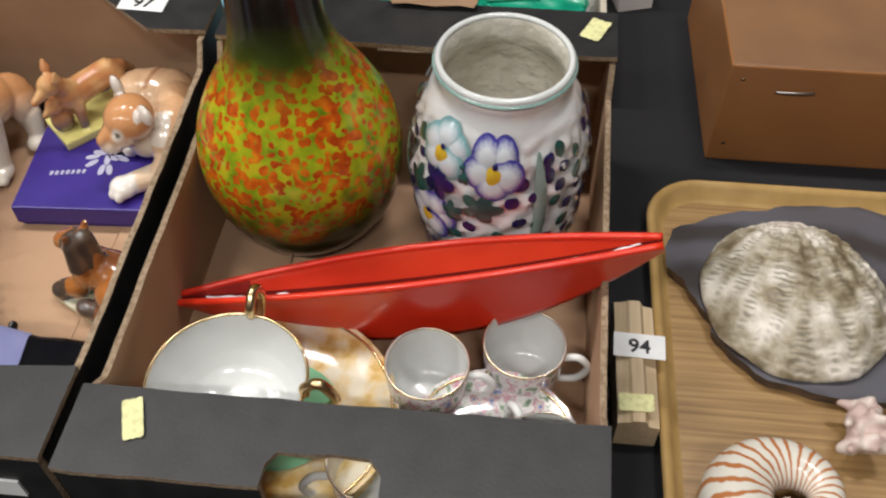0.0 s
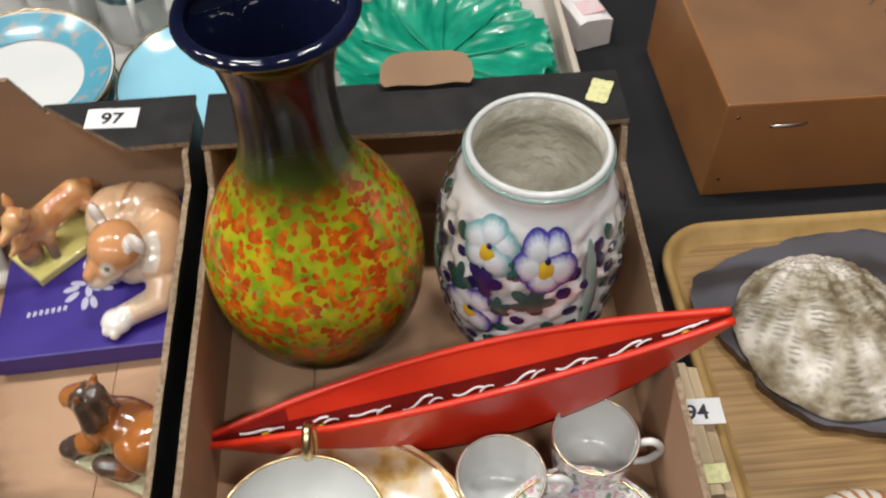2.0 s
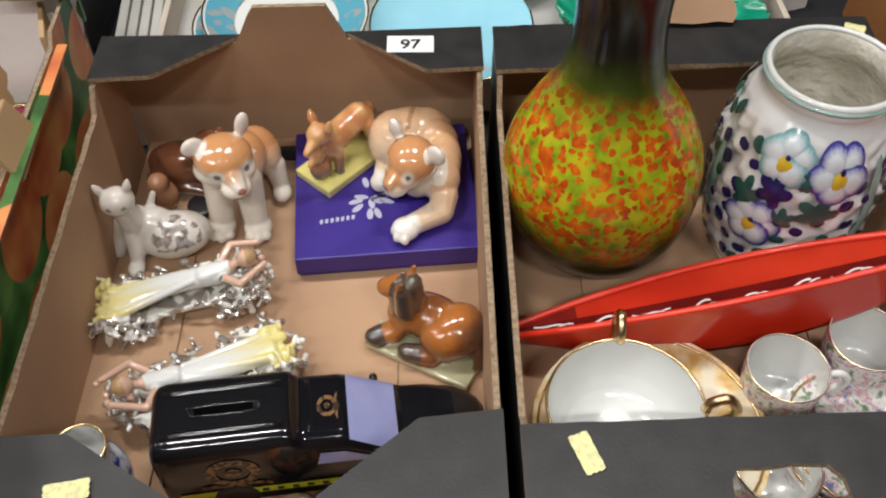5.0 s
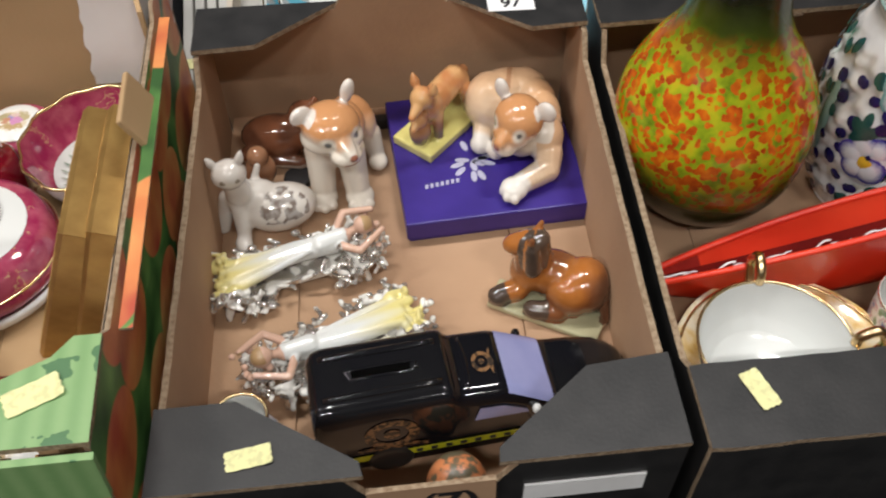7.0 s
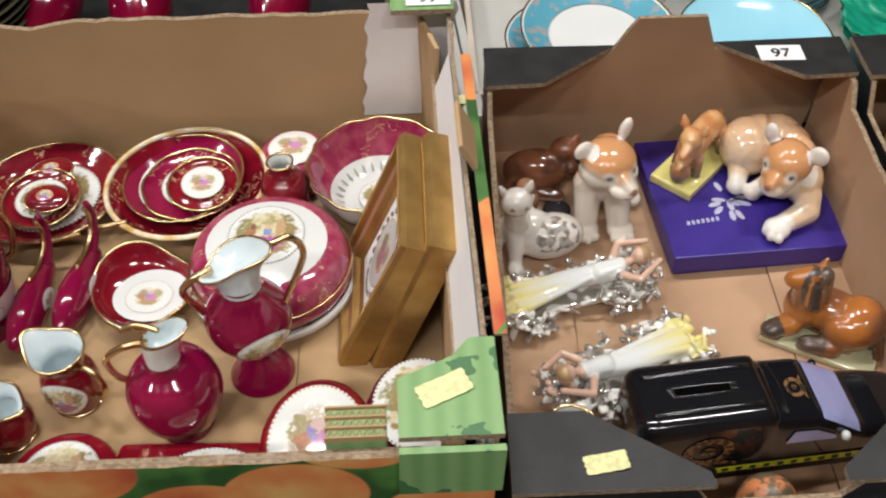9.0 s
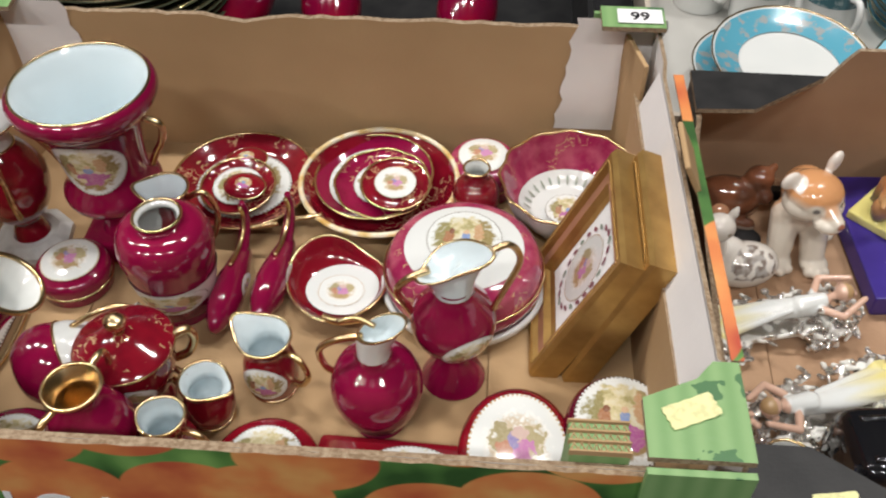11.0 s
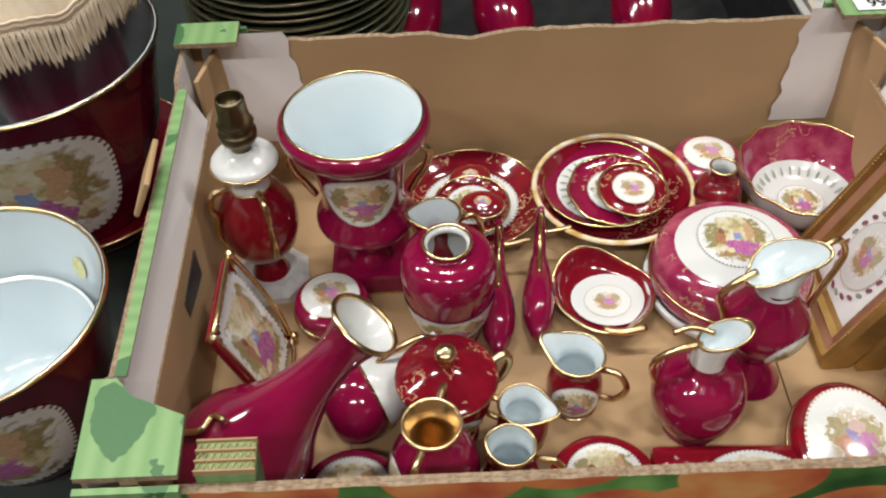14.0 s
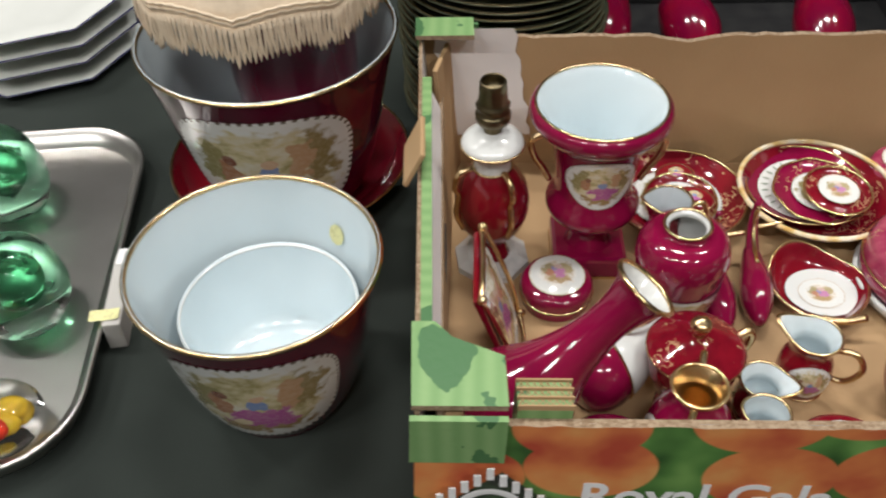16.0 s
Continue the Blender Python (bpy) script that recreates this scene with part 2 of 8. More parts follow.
for m, core, shapes in ((MEDAL, 0.72, GARDEN), (FLORAL, 0.58, POSY)):
    uv = coords(m, "UV")
    ob = m.node_tree.nodes.new("ShaderNodeObjectInfo")
    add = m.node_tree.nodes.new("ShaderNodeVectorMath")
    add.operation = "ADD"
    off = m.node_tree.nodes.new("ShaderNodeCombineXYZ")
    m.node_tree.links.new(maths(m, "MULTIPLY", ob.outputs["Random"], 37.0), off.inputs[2])
    m.node_tree.links.new(uv, add.inputs[0])
    m.node_tree.links.new(off.outputs[0], add.inputs[1])
    v = add.outputs[0]
    ln = m.node_tree.nodes.new("ShaderNodeVectorMath")
    ln.operation = "LENGTH"
    m.node_tree.links.new(uv, ln.inputs[0])
    rad = ln.outputs["Value"]
    wob = maths(m, "MULTIPLY", maths(m, "SUBTRACT", tex(m, "Noise", v, 6.5 if m is MEDAL else 8.0, 7), 0.5), 1.7 if m is MEDAL else 2.2)
    if m is MEDAL:
        hue = ramp(m, ((0.35, (0.36, 0.32, 0.14)), (0.5, (0.6, 0.53, 0.32)), (0.65, (0.66, 0.64, 0.52))), tex(m, "Noise", v, 4.0, 5))
    else:
        hue = ramp(m, ((0.45, (0.8, 0.8, 0.77)), (0.56, (0.6, 0.5, 0.36))), tex(m, "Noise", v, 8.0, 4))
    big = 1.0 if m is MEDAL else 1.15
    for cx, cy, rx, ry, colour in shapes:
        hue = blot(m, uv, wob, cx * big, cy * big, rx * big, ry * big, hue, colour)
    hue = mix(m, ramp(m, ((0.42, (0, 0, 0)), (0.7, (0.2, 0.2, 0.2))), tex(m, "Noise", v, 16.0, 3)), hue, (0.7, 0.62, 0.5))
    edge = maths(m, "ADD", rad, maths(m, "MULTIPLY", wob, 0.4))
    col = mix(m, ramp(m, ((core, (1, 1, 1)), (core + 0.1, (0, 0, 0))), edge), (0.71, 0.73, 0.71), hue)
    turn = maths(m, "ARCTAN2", axis(m, uv, 1), axis(m, uv, 0))
    dots = maths(m, "GREATER_THAN", maths(m, "SINE", maths(m, "MULTIPLY", turn, 64.0)), 0.1)
    ringed = maths(m, "MULTIPLY", maths(m, "GREATER_THAN", rad, 0.955), dots)
    feed(m, "Base Color", mix(m, ringed, col, (0.16, 0.13, 0.1) if m is MEDAL else (0.45, 0.27, 0.11)))

# printed fruit on the apple box
FRUIT = mat("fruit_printed_cardboard", (0.3, 0.3, 0.1), 0.5, bump=0.25, bump_scale=200)
GREENPRINT = mat("green_printed_cardboard", (0.16, 0.38, 0.09), 0.5, bump=0.25, bump_scale=200)
o = coords(FRUIT)
vor = FRUIT.node_tree.nodes.new("ShaderNodeTexVoronoi")
vor.voronoi_dimensions = "2D"
vor.inputs["Scale"].default_value = 13
vor.inputs["Randomness"].default_value = 0.8
flatv = FRUIT.node_tree.nodes.new("ShaderNodeCombineXYZ")
FRUIT.node_tree.links.new(axis(FRUIT, o, 0), flatv.inputs[0])
FRUIT.node_tree.links.new(maths(FRUIT, "MULTIPLY", axis(FRUIT, o, 2), 1.35), flatv.inputs[1])
FRUIT.node_tree.links.new(flatv.outputs[0], vor.inputs["Vector"])
blush = ramp(FRUIT, ((0.3, (0.72, 0.42, 0.14)), (0.5, (0.66, 0.22, 0.07)), (0.68, (0.45, 0.07, 0.035))), tex(FRUIT, "Noise", o, 17, 3))
leafy = ramp(FRUIT, ((0.4, (0.03, 0.09, 0.02)), (0.55, (0.09, 0.22, 0.05)), (0.7, (0.2, 0.38, 0.1))), tex(FRUIT, "Noise", o, 22, 2))
feed(FRUIT, "Base Color", mix(FRUIT, ramp(FRUIT, ((0.5, (0, 0, 0)), (0.52, (1, 1, 1))), vor.outputs["Distance"]), blush, leafy))
o = coords(GREENPRINT)
w = tex(GREENPRINT, "Wave", o, 26)
feed(GREENPRINT, "Base Color", mix(GREENPRINT, maths(GREENPRINT, "GREATER_THAN", tex(GREENPRINT, "Noise", o, 19, 4), 0.58), mix(GREENPRINT, maths(GREENPRINT, "MULTIPLY", w, 0.5), (0.22, 0.37, 0.15), (0.12, 0.26, 0.085)), (0.06, 0.16, 0.06)))

# spotted art glass: orange flecks on lime, dark at neck and foot
SPOT = mat("spotted_art_glass", (0.3, 0.35, 0.02), 0.2)
o = coords(SPOT)
zz = axis(SPOT, o, 2)
wv = SPOT.node_tree.nodes.new("ShaderNodeTexVoronoi")
wv.inputs["Scale"].default_value = 170
wv.inputs["Randomness"].default_value = 0.95
dist = SPOT.node_tree.nodes.new("ShaderNodeMix")
dist.data_type = "VECTOR"
dist.inputs[0].default_value = 0.009
SPOT.node_tree.links.new(o, dist.inputs[4])
nz = SPOT.node_tree.nodes.new("ShaderNodeTexNoise")
nz.inputs["Scale"].default_value = 70
SPOT.node_tree.links.new(o, nz.inputs["Vector"])
SPOT.node_tree.links.new(nz.outputs["Color"], dist.inputs[5])
SPOT.node_tree.links.new(dist.outputs[1], wv.inputs["Vector"])
lime = ramp(SPOT, ((0.3, (0.13, 0.2, 0.008)), (0.48, (0.32, 0.4, 0.012)), (0.62, (0.5, 0.47, 0.015)), (0.75, (0.62, 0.4, 0.015))), tex(SPOT, "Noise", o, 75, 4))
fleck = maths(SPOT, "LESS_THAN", wv.outputs["Distance"], maths(SPOT, "ADD", maths(SPOT, "MULTIPLY", tex(SPOT, "Noise", o, 55, 2), 1.0), -0.0))
rust = ramp(SPOT, ((0.35, (0.42, 0.055, 0.006)), (0.55, (0.66, 0.13, 0.008)), (0.7, (0.72, 0.25, 0.01))), tex(SPOT, "Noise", o, 90, 2))
skin = mix(SPOT, fleck, lime, rust)
zn = maths(SPOT, "ADD", zz, maths(SPOT, "MULTIPLY", maths(SPOT, "SUBTRACT", tex(SPOT, "Noise", o, 26, 4), 0.5), 0.035))
green = mix(SPOT, ramp(SPOT, ((0.0, (0, 0, 0)), (1.0, (1, 1, 1))), maths(SPOT, "MULTIPLY", maths(SPOT, "SUBTRACT", zn, 0.152), 26.0)), skin, mix(SPOT, tex(SPOT, "Noise", o, 60, 4), (0.035, 0.06, 0.005), (0.1, 0.13, 0.01)))
dark = mix(SPOT, ramp(SPOT, ((0.0, (0, 0, 0)), (1.0, (1, 1, 1))), maths(SPOT, "MULTIPLY", maths(SPOT, "SUBTRACT", zn, 0.178), 26.0)), green, (0.008, 0.006, 0.004))
foot = mix(SPOT, ramp(SPOT, ((0.0, (1, 1, 1)), (1.0, (0, 0, 0))), maths(SPOT, "MULTIPLY", maths(SPOT, "SUBTRACT", zn, 0.056), 20.0)), dark, (0.03, 0.03, 0.006))
feed(SPOT, "Base Color", foot)

# glazed figure: its colours are carried by the mesh
FIGURE = mat("painted_glazed_figure", (0.6, 0.5, 0.4), 0.14, coat=0.7)
at = FIGURE.node_tree.nodes.new("ShaderNodeAttribute")
at.attribute_name = "paint"
feed(FIGURE, "Base Color", mix(FIGURE, maths(FIGURE, "MULTIPLY", tex(FIGURE, "Noise", coords(FIGURE), 70, 4), 0.12), at.outputs["Color"], (0.62, 0.45, 0.3)))
feed(FIGURE, "Metallic", maths(FIGURE, "SUBTRACT", 1.0, at.outputs["Alpha"]))
BONE = mat("painted_natural_surface", (0.6, 0.5, 0.4), 0.5, bump=0.6, bump_scale=160)
at = BONE.node_tree.nodes.new("ShaderNodeAttribute")
at.attribute_name = "paint"
feed(BONE, "Base Color", at.outputs["Color"])

# patterned china
CHINTZ = mat("chintz_printed_china", (0.7, 0.68, 0.66), 0.12, coat=0.6)
o = coords(CHINTZ)
feed(CHINTZ, "Base Color", ramp(CHINTZ, ((0.3, (0.1, 0.18, 0.1)), (0.38, (0.25, 0.33, 0.24)), (0.44, (0.7, 0.68, 0.66)), (0.52, (0.62, 0.6, 0.6)), (0.57, (0.5, 0.2, 0.28)), (0.61, (0.6, 0.56, 0.5)), (0.68, (0.14, 0.18, 0.38))), tex(CHINTZ, "Noise", o, 120, 3)))
GILTCREAM = mat("cream_and_gilt_china", (0.7, 0.6, 0.4), 0.12, coat=0.6)
o = coords(GILTCREAM)
feed(GILTCREAM, "Base Color", ramp(GILTCREAM, ((0.4, (0.76, 0.7, 0.55)), (0.55, (0.72, 0.55, 0.28)), (0.66, (0.58, 0.36, 0.1))), tex(GILTCREAM, "Noise", o, 60, 5)))
AGATE = mat("polished_grey_agate", (0.2, 0.2, 0.24), 0.2)
base(AGATE)["Specular IOR Level"].default_value = 0.6
o = coords(AGATE)
wav = AGATE.node_tree.nodes.new("ShaderNodeTexWave")
wav.wave_type = "RINGS"
wav.inputs["Scale"].default_value, wav.inputs["Distortion"].default_value, wav.inputs["Detail"].default_value = 6, 5, 2
wav.inputs["Detail Scale"].default_value = 2
AGATE.node_tree.links.new(o, wav.inputs["Vector"])
feed(AGATE, "Base Color", mix(AGATE, tex(AGATE, "Noise", o, 5, 3), (0.06, 0.05, 0.045), ramp(AGATE, ((0.15, (0.05, 0.045, 0.05)), (0.85, (0.15, 0.15, 0.18))), wav.outputs["Fac"])))
GLASS_G = mat("green_bubble_glass", (0.3, 0.68, 0.46), 0.03)
base(GLASS_G)["Transmission Weight"].default_value = 1.0
base(GLASS_G)["IOR"].default_value = 1.45
GLASS_C = mat("clear_glass", (0.95, 0.97, 0.95), 0.03)
base(GLASS_C)["Transmission Weight"].default_value = 1.0
base(GLASS_C)["IOR"].default_value = 1.45

# ---- shape helpers ----


def spline(pts, sub):
    if sub < 2:
        return [tuple(p) for p in pts]
    p = [np.array(q, float) for q in pts]
    p = [2 * p[0] - p[1]] + p + [2 * p[-1] - p[-2]]
    out = []
    for i in range(1, len(p) - 2):
        for k in range(sub):
            t = k / sub
            a, b, c, d = p[i - 1:i + 3]
            out.append(tuple(0.5 * (2 * b + (c - a) * t + (2 * a - 5 * b + 4 * c - d) * t * t + (3 * b - a - 3 * c + d) * t ** 3)))
    out.append(tuple(p[-2]))
    return out


def smooth(bm):
    for f in bm.faces:
        f.smooth = True
    return bm


def lathe(pts, seg=44, sub=4, wave=0, depth=0.0, bm=None):
    """A turned form from (radius, height) points; wave and depth scallop it."""
    bm = bm or bmesh.new()
    rows = []
    for r, z in spline(pts, sub):
        r = max(r, 0.0)
        if r < 2e-4:
            rows.append([bm.verts.new((0, 0, z))])
        else:
            rows.append([bm.verts.new(((r * (1 + depth * math.cos(wave * a))) * math.cos(a), (r * (1 + depth * math.cos(wave * a))) * math.sin(a), z)) for a in [2 * math.pi * k / seg for k in range(seg)]])
    for p, q in zip(rows, rows[1:]):
        for k in range(seg):
            j = (k + 1) % seg
            if len(p) == 1 and len(q) > 1:
                bm.faces.new((p[0], q[k], q[j]))
            elif len(q) == 1 and len(p) > 1:
                bm.faces.new((p[k], p[j], q[0]))
            elif len(p) > 1:
                bm.faces.new((p[k], p[j], q[j], q[k]))
    return smooth(bm)


def ring(r, z, t, seg=44, wave=0, depth=0.0, bm=None):
    return lathe([(r + t * math.cos(a), z + t * math.sin(a)) for a in [2 * math.pi * k / 8 for k in range(9)]], seg, 0, wave, depth, bm)


def tube(pts, r, sub=6, seg=10, r_end=None, flat=1.0, bm=None):
    """A rounded rod along points."""
    bm = bm or bmesh.new()
    p = [Vector(q) for q in spline(pts, sub)]
    rows, side = [], None
    for i, c in enumerate(p):
        d = (p[min(i + 1, len(p) - 1)] - p[max(i - 1, 0)]).normalized()
        if side is None:
            side = d.orthogonal().normalized()
        side = (side - d * side.dot(d)).normalized()
        up = d.cross(side)
        rr = r if r_end is None else r + (r_end - r) * i / (len(p) - 1)
        rows.append([bm.verts.new(c + side * math.cos(a) * rr + up * math.sin(a) * rr * flat) for a in [2 * math.pi * k / seg for k in range(seg)]])
    for a, b in zip(rows, rows[1:]):
        for k in range(seg):
            j = (k + 1) % seg
            bm.faces.new((a[k], a[j], b[j], b[k]))
    bm.faces.new(list(reversed(rows[0])))
    bm.faces.new(rows[-1])
    return smooth(bm)


def ball(c, r, bm=None, sub=2, m=None):
    bm = bm or bmesh.new()
    r = (r, r, r) if isinstance(r, (int, float)) else r
    bmesh.ops.create_icosphere(bm, subdivisions=sub, radius=1, matrix=(m or Matrix.Identity(4)) @ Matrix.Translation(c) @ Matrix.Diagonal((*r, 1)))
    return smooth(bm)


def slab(x0, x1, y0, y1, z0, z1, bevel=0.0, bm=None):
    bm = bm or bmesh.new()
    got = bmesh.ops.create_cube(bm, size=1, matrix=Matrix.Translation(((x0 + x1) / 2, (y0 + y1) / 2, (z0 + z1) / 2)) @ Matrix.Diagonal((x1 - x0, y1 - y0, z1 - z0, 1)))
    if bevel:
        es = {e for v in got["verts"] for e in v.link_edges}
        bmesh.ops.bevel(bm, geom=list(es), offset=bevel, segments=2, affect="EDGES", profile=0.6)
    return bm


def patch(f, rings=7, seg=32, shape=None):
    """A thin disc laid on a surface f(u, v); u, v run from -1 to 1 and become its UV."""
    bm = bmesh.new()
    uv = bm.loops.layers.uv.new("UVMap")
    rows, at = [[bm.verts.new(f(0, 0))]], {}
    at[rows[0][0]] = (0, 0)
    for i in range(1, rings + 1):
        row = []
        for k in range(seg):
            a = 2 * math.pi * k / seg
            s = (shape(a) if shape else 1.0) * i / rings
            v = bm.verts.new(f(s * math.cos(a), s * math.sin(a)))
            at[v] = (i / rings * math.cos(a), i / rings * math.sin(a))
            row.append(v)
        rows.append(row)
    for k in range(seg):
        bm.faces.new((rows[0][0], rows[1][k], rows[1][(k + 1) % seg]))
    for p, q in zip(rows[1:], rows[2:]):
        for k in range(seg):
            j = (k + 1) % seg
            bm.faces.new((p[k], q[k], q[j], p[j]))
    for face in bm.faces:
        for lp in face.loops:
            lp[uv].uv = at[lp.vert]
    return smooth(bm)


def on_lathe(pts, ang, half, zc, dz, off=0.0006, sub=4):
    """Surface function for a patch on a turned form."""
    s = spline(pts, sub)
    s = sorted([(z, r) for r, z in s])
    zs, rs = [q[0] for q in s], [q[1] for q in s]

    def f(u, v):
        z = zc + v * dz
        r = float(np.interp(z, zs, rs)) + off
        a = radians(ang) + radians(half) * u
        return (r * math.cos(a), r * math.sin(a), z)
    return f


def flat_on(x, y, z, rx, ry, turn=0.0):
    c, s = math.cos(radians(turn)), math.sin(radians(turn))
    return lambda u, v: (x + rx * u * c - ry * v * s, y + rx * u * s + ry * v * c, z)


def mesh_of(name, bm, *mats):
    me = bpy.data.meshes.new(name)
    bmesh.ops.recalc_face_normals(bm, faces=bm.faces)
    bm.to_mesh(me)
    bm.free()
    for k in mats:
        me.materials.append(k)
    return me


def part(name, bm, material, parent, label="", m=None):
    ob = new(name, mesh_of(name, bm, *(material if isinstance(material, (list, tuple)) else (material,))))
    ob.parent = parent
    if m is not None:
        ob.matrix_local = m
    return tagged(ob, label)


def thing(name, label, category, x, y, z, rz=0, rx=0, ry=0, group=""):
    e = new(name)
    e.empty_display_size = 0.02
    e.matrix_world = pose(x, y, z, rx, ry, rz)
    return tagged(e, label, category, group)


def solid(name, label, category, bm, material, m=None, kind="", group=""):
    ob = new(name, mesh_of(name, bm, *(material if isinstance(material, (list, tuple)) else (material,))))
    if m is not None:
        ob.matrix_world = m
    return tagged(ob, label, category, group, kind)


def panel(outline, th, edge=True):
    """A card panel: an outline in x, z with thickness along y; slots 0 front, 1 back, 2 cut edge."""
    bm = bmesh.new()
    a = [bm.verts.new((x, 0, z)) for x, z in outline]
    b = [bm.verts.new((x, th, z)) for x, z in outline]
    bm.faces.new(a).material_index = 0
    bm.faces.new(list(reversed(b))).material_index = 1
    for i in range(len(a)):
        j = (i + 1) % len(a)
        f = bm.faces.new((a[j], a[i], b[i], b[j]))
        f.material_index = 2
    return bm


def rough_line(x0, x1, z, step=0.012, amp=0.0008, rnd=random.Random(4)):
    n = max(2, int(abs(x1 - x0) / step))
    return [(x0 + (x1 - x0) * i / n, z + rnd.uniform(-amp, amp)) for i in range(n + 1)]


def wording(body, height, material, name, parent=None, m=None):
    cu = bpy.data.curves.new(name, "FONT")
    cu.body, cu.size, cu.align_x, cu.align_y, cu.extrude, cu.offset = body, height, "CENTER", "CENTER", 0.0001, height * 0.02
    tmp = new(name, cu)
    me = bpy.data.meshes.new_from_object(tmp.evaluated_get(bpy.context.evaluated_depsgraph_get()))
    bpy.data.objects.remove(tmp)
    me.materials.clear()
    me.materials.append(material)
    ob = new(name, me)
    ob.parent = parent
    if m is not None:
        ob.matrix_local = m
    return ob


def unit(kind):
    bm = bmesh.new()
    if kind == "box":
        bmesh.ops.create_cube(bm, size=2)
    else:
        bmesh.ops.create_icosphere(bm, subdivisions=2 if kind == "small" else 3, radius=1)
    bm.verts.ensure_lookup_table()
    out = [v.co.copy() for v in bm.verts], [[v.index for v in f.verts] for f in bm.faces]
    bm.free()
    return out


UNIT = {k: unit(k) for k in ("box", "small", "large")}


def statue(name, label, category, blobs, paint, m, voxel=0.0016, group="", material=None, smoothing=9):
    """One fused figure from balls (centre, radii[, turn]) and limbs (a, b, ra, rb), with its colours on the mesh."""
    vs, fs = [], []

    def put(kind, m):
        k0 = len(vs)
        vs.extend(m @ v for v in UNIT[kind][0])
        fs.extend([k0 + i for i in f] for f in UNIT[kind][1])
    for b in blobs:
        if b[0] == "box":
            put("box", Matrix.Translation(b[1]) @ Matrix.Diagonal((*b[2], 1)))
        elif len(b) == 4:
            a, c = Vector(b[0]), Vector(b[1])
            n = max(3, int((c - a).length / (0.4 * min(b[2], b[3]))))
            for i in range(n + 1):
                t = i / n
                put("small", Matrix.Translation(a.lerp(c, t)) @ Matrix.Scale(b[2] + (b[3] - b[2]) * t, 4))
        else:
            r = b[1]
            turn = pose(0, 0, 0, *b[2]) if len(b) > 2 else Matrix.Identity(4)
            put("small" if isinstance(r, float) and r < 0.006 else "large", Matrix.Translation(b[0]) @ turn @ Matrix.Diagonal((*((r, r, r) if isinstance(r, float) else r), 1)))
    me = bpy.data.meshes.new("tmp")
    me.from_pydata(vs, [], fs)
    tmp = new("tmp", me)
    md = tmp.modifiers.new("fuse", "REMESH")
    md.mode, md.voxel_size, md.use_smooth_shade = "VOXEL", voxel, True
    ms = tmp.modifiers.new("ease", "SMOOTH")
    ms.factor, ms.iterations = 0.5, smoothing
    out = bpy.data.meshes.new_from_object(tmp.evaluated_get(bpy.context.evaluated_depsgraph_get()))
    bpy.data.objects.remove(tmp)
    out.name = name
    col = out.color_attributes.new("paint", "FLOAT_COLOR", "POINT")
    for i, v in enumerate(out.vertices):
        c = paint(v.co, v.normal)
        col.data[i].color = (*c[:3], 1 - (c[3] if len(c) > 3 else 0))
    for p in out.polygons:
        p.use_smooth = True
    out.materials.clear()
    out.materials.append(material or FIGURE)
    ob = new(name, out)
    ob.matrix_world = m
    return tagged(ob, label, category, group)


def blend(a, b, t):
    t = min(1.0, max(0.0, t))
    return tuple(p + (q - p) * t for p, q in zip(a, b))


def vessel(name, label, category, x, y, z, outer, inner, body_mat, in_mat=None, rim=0.001, rz=0, rx=0, ry=0, group="", rim_mat=None, wave=0, depth=0.0, foot_ring=None):
    e = thing(name, label, category, x, y, z, rz, rx, ry, group)
    part("body", lathe(outer, wave=wave, depth=depth), body_mat, e)
    part("interior", lathe([outer[-1]] + inner, wave=wave, depth=depth), in_mat or PORC, e, "pale glazed interior")
    if rim:
        part("rim", ring((outer[-1][0] + inner[0][0]) / 2 if inner[0][1] > outer[-1][1] - 0.004 else outer[-1][0], outer[-1][1], rim, wave=wave, depth=depth), rim_mat or GOLD, e, "gilt rim")
    if foot_ring:
        part("foot_ring", ring(foot_ring, 0.0012, 0.0012), GOLD, e, "gilt foot line")
    return e


def sticker(name, x, y, z, w, h, rz, label, rx=0, ry=0, mat_=None):
    bm = patch(lambda u, v: (u * w / 2, v * h / 2, 0.0006 + 0.0012 * max(0, u) ** 3), 4, 24, lambda a: 1 / max(abs(math.cos(a)), abs(math.sin(a))) * (1 - 0.06 * abs(math.sin(6 * a))))
    return solid(name, label, "sticker", bm, mat_ or STICKER, pose(x, y, z, rx, ry, rz))

# ---- hall ----
# unseen shell added round the tables; walls and ceiling darkened to deepen shadows
HALLW = mat("unseen_grey_wall", (0.24, 0.24, 0.225), 0.8, second=(0.2, 0.2, 0.19), scale=2, bump=0.2, bump_scale=40)
HALLC = mat("unseen_grey_ceiling", (0.27, 0.27, 0.265), 0.85, second=(0.23, 0.23, 0.225), scale=3, bump=0.2, bump_scale=60)
HALLF = mat("grey_hall_floor", (0.16, 0.155, 0.15), 0.6, second=(0.12, 0.12, 0.115), scale=4, bump=0.2, bump_scale=60)
solid("floor", "grey hall floor under the sale tables", "floor", slab(-6, 5, -5, 6, -0.85, -0.75), HALLF, kind="structure")
solid("ceiling", "unseen grey hall ceiling, kept dark to limit bounced light", "ceiling", slab(-6, 5, -5, 6, 3.05, 3.15), HALLC, kind="structure")
for nm, q in (("wall_north", (-6, 5, 6, 6.1)), ("wall_south", (-6, 5, -5.1, -5)), ("wall_west", (-6.1, -6, -5, 6)), ("wall_east", (5, 5.1, -5, 6))):
    solid(nm, "unseen grey hall wall, kept dark to limit bounced light", "wall", slab(q[0], q[1], q[2], q[3], -0.75, 3.05), HALLW, kind="structure")
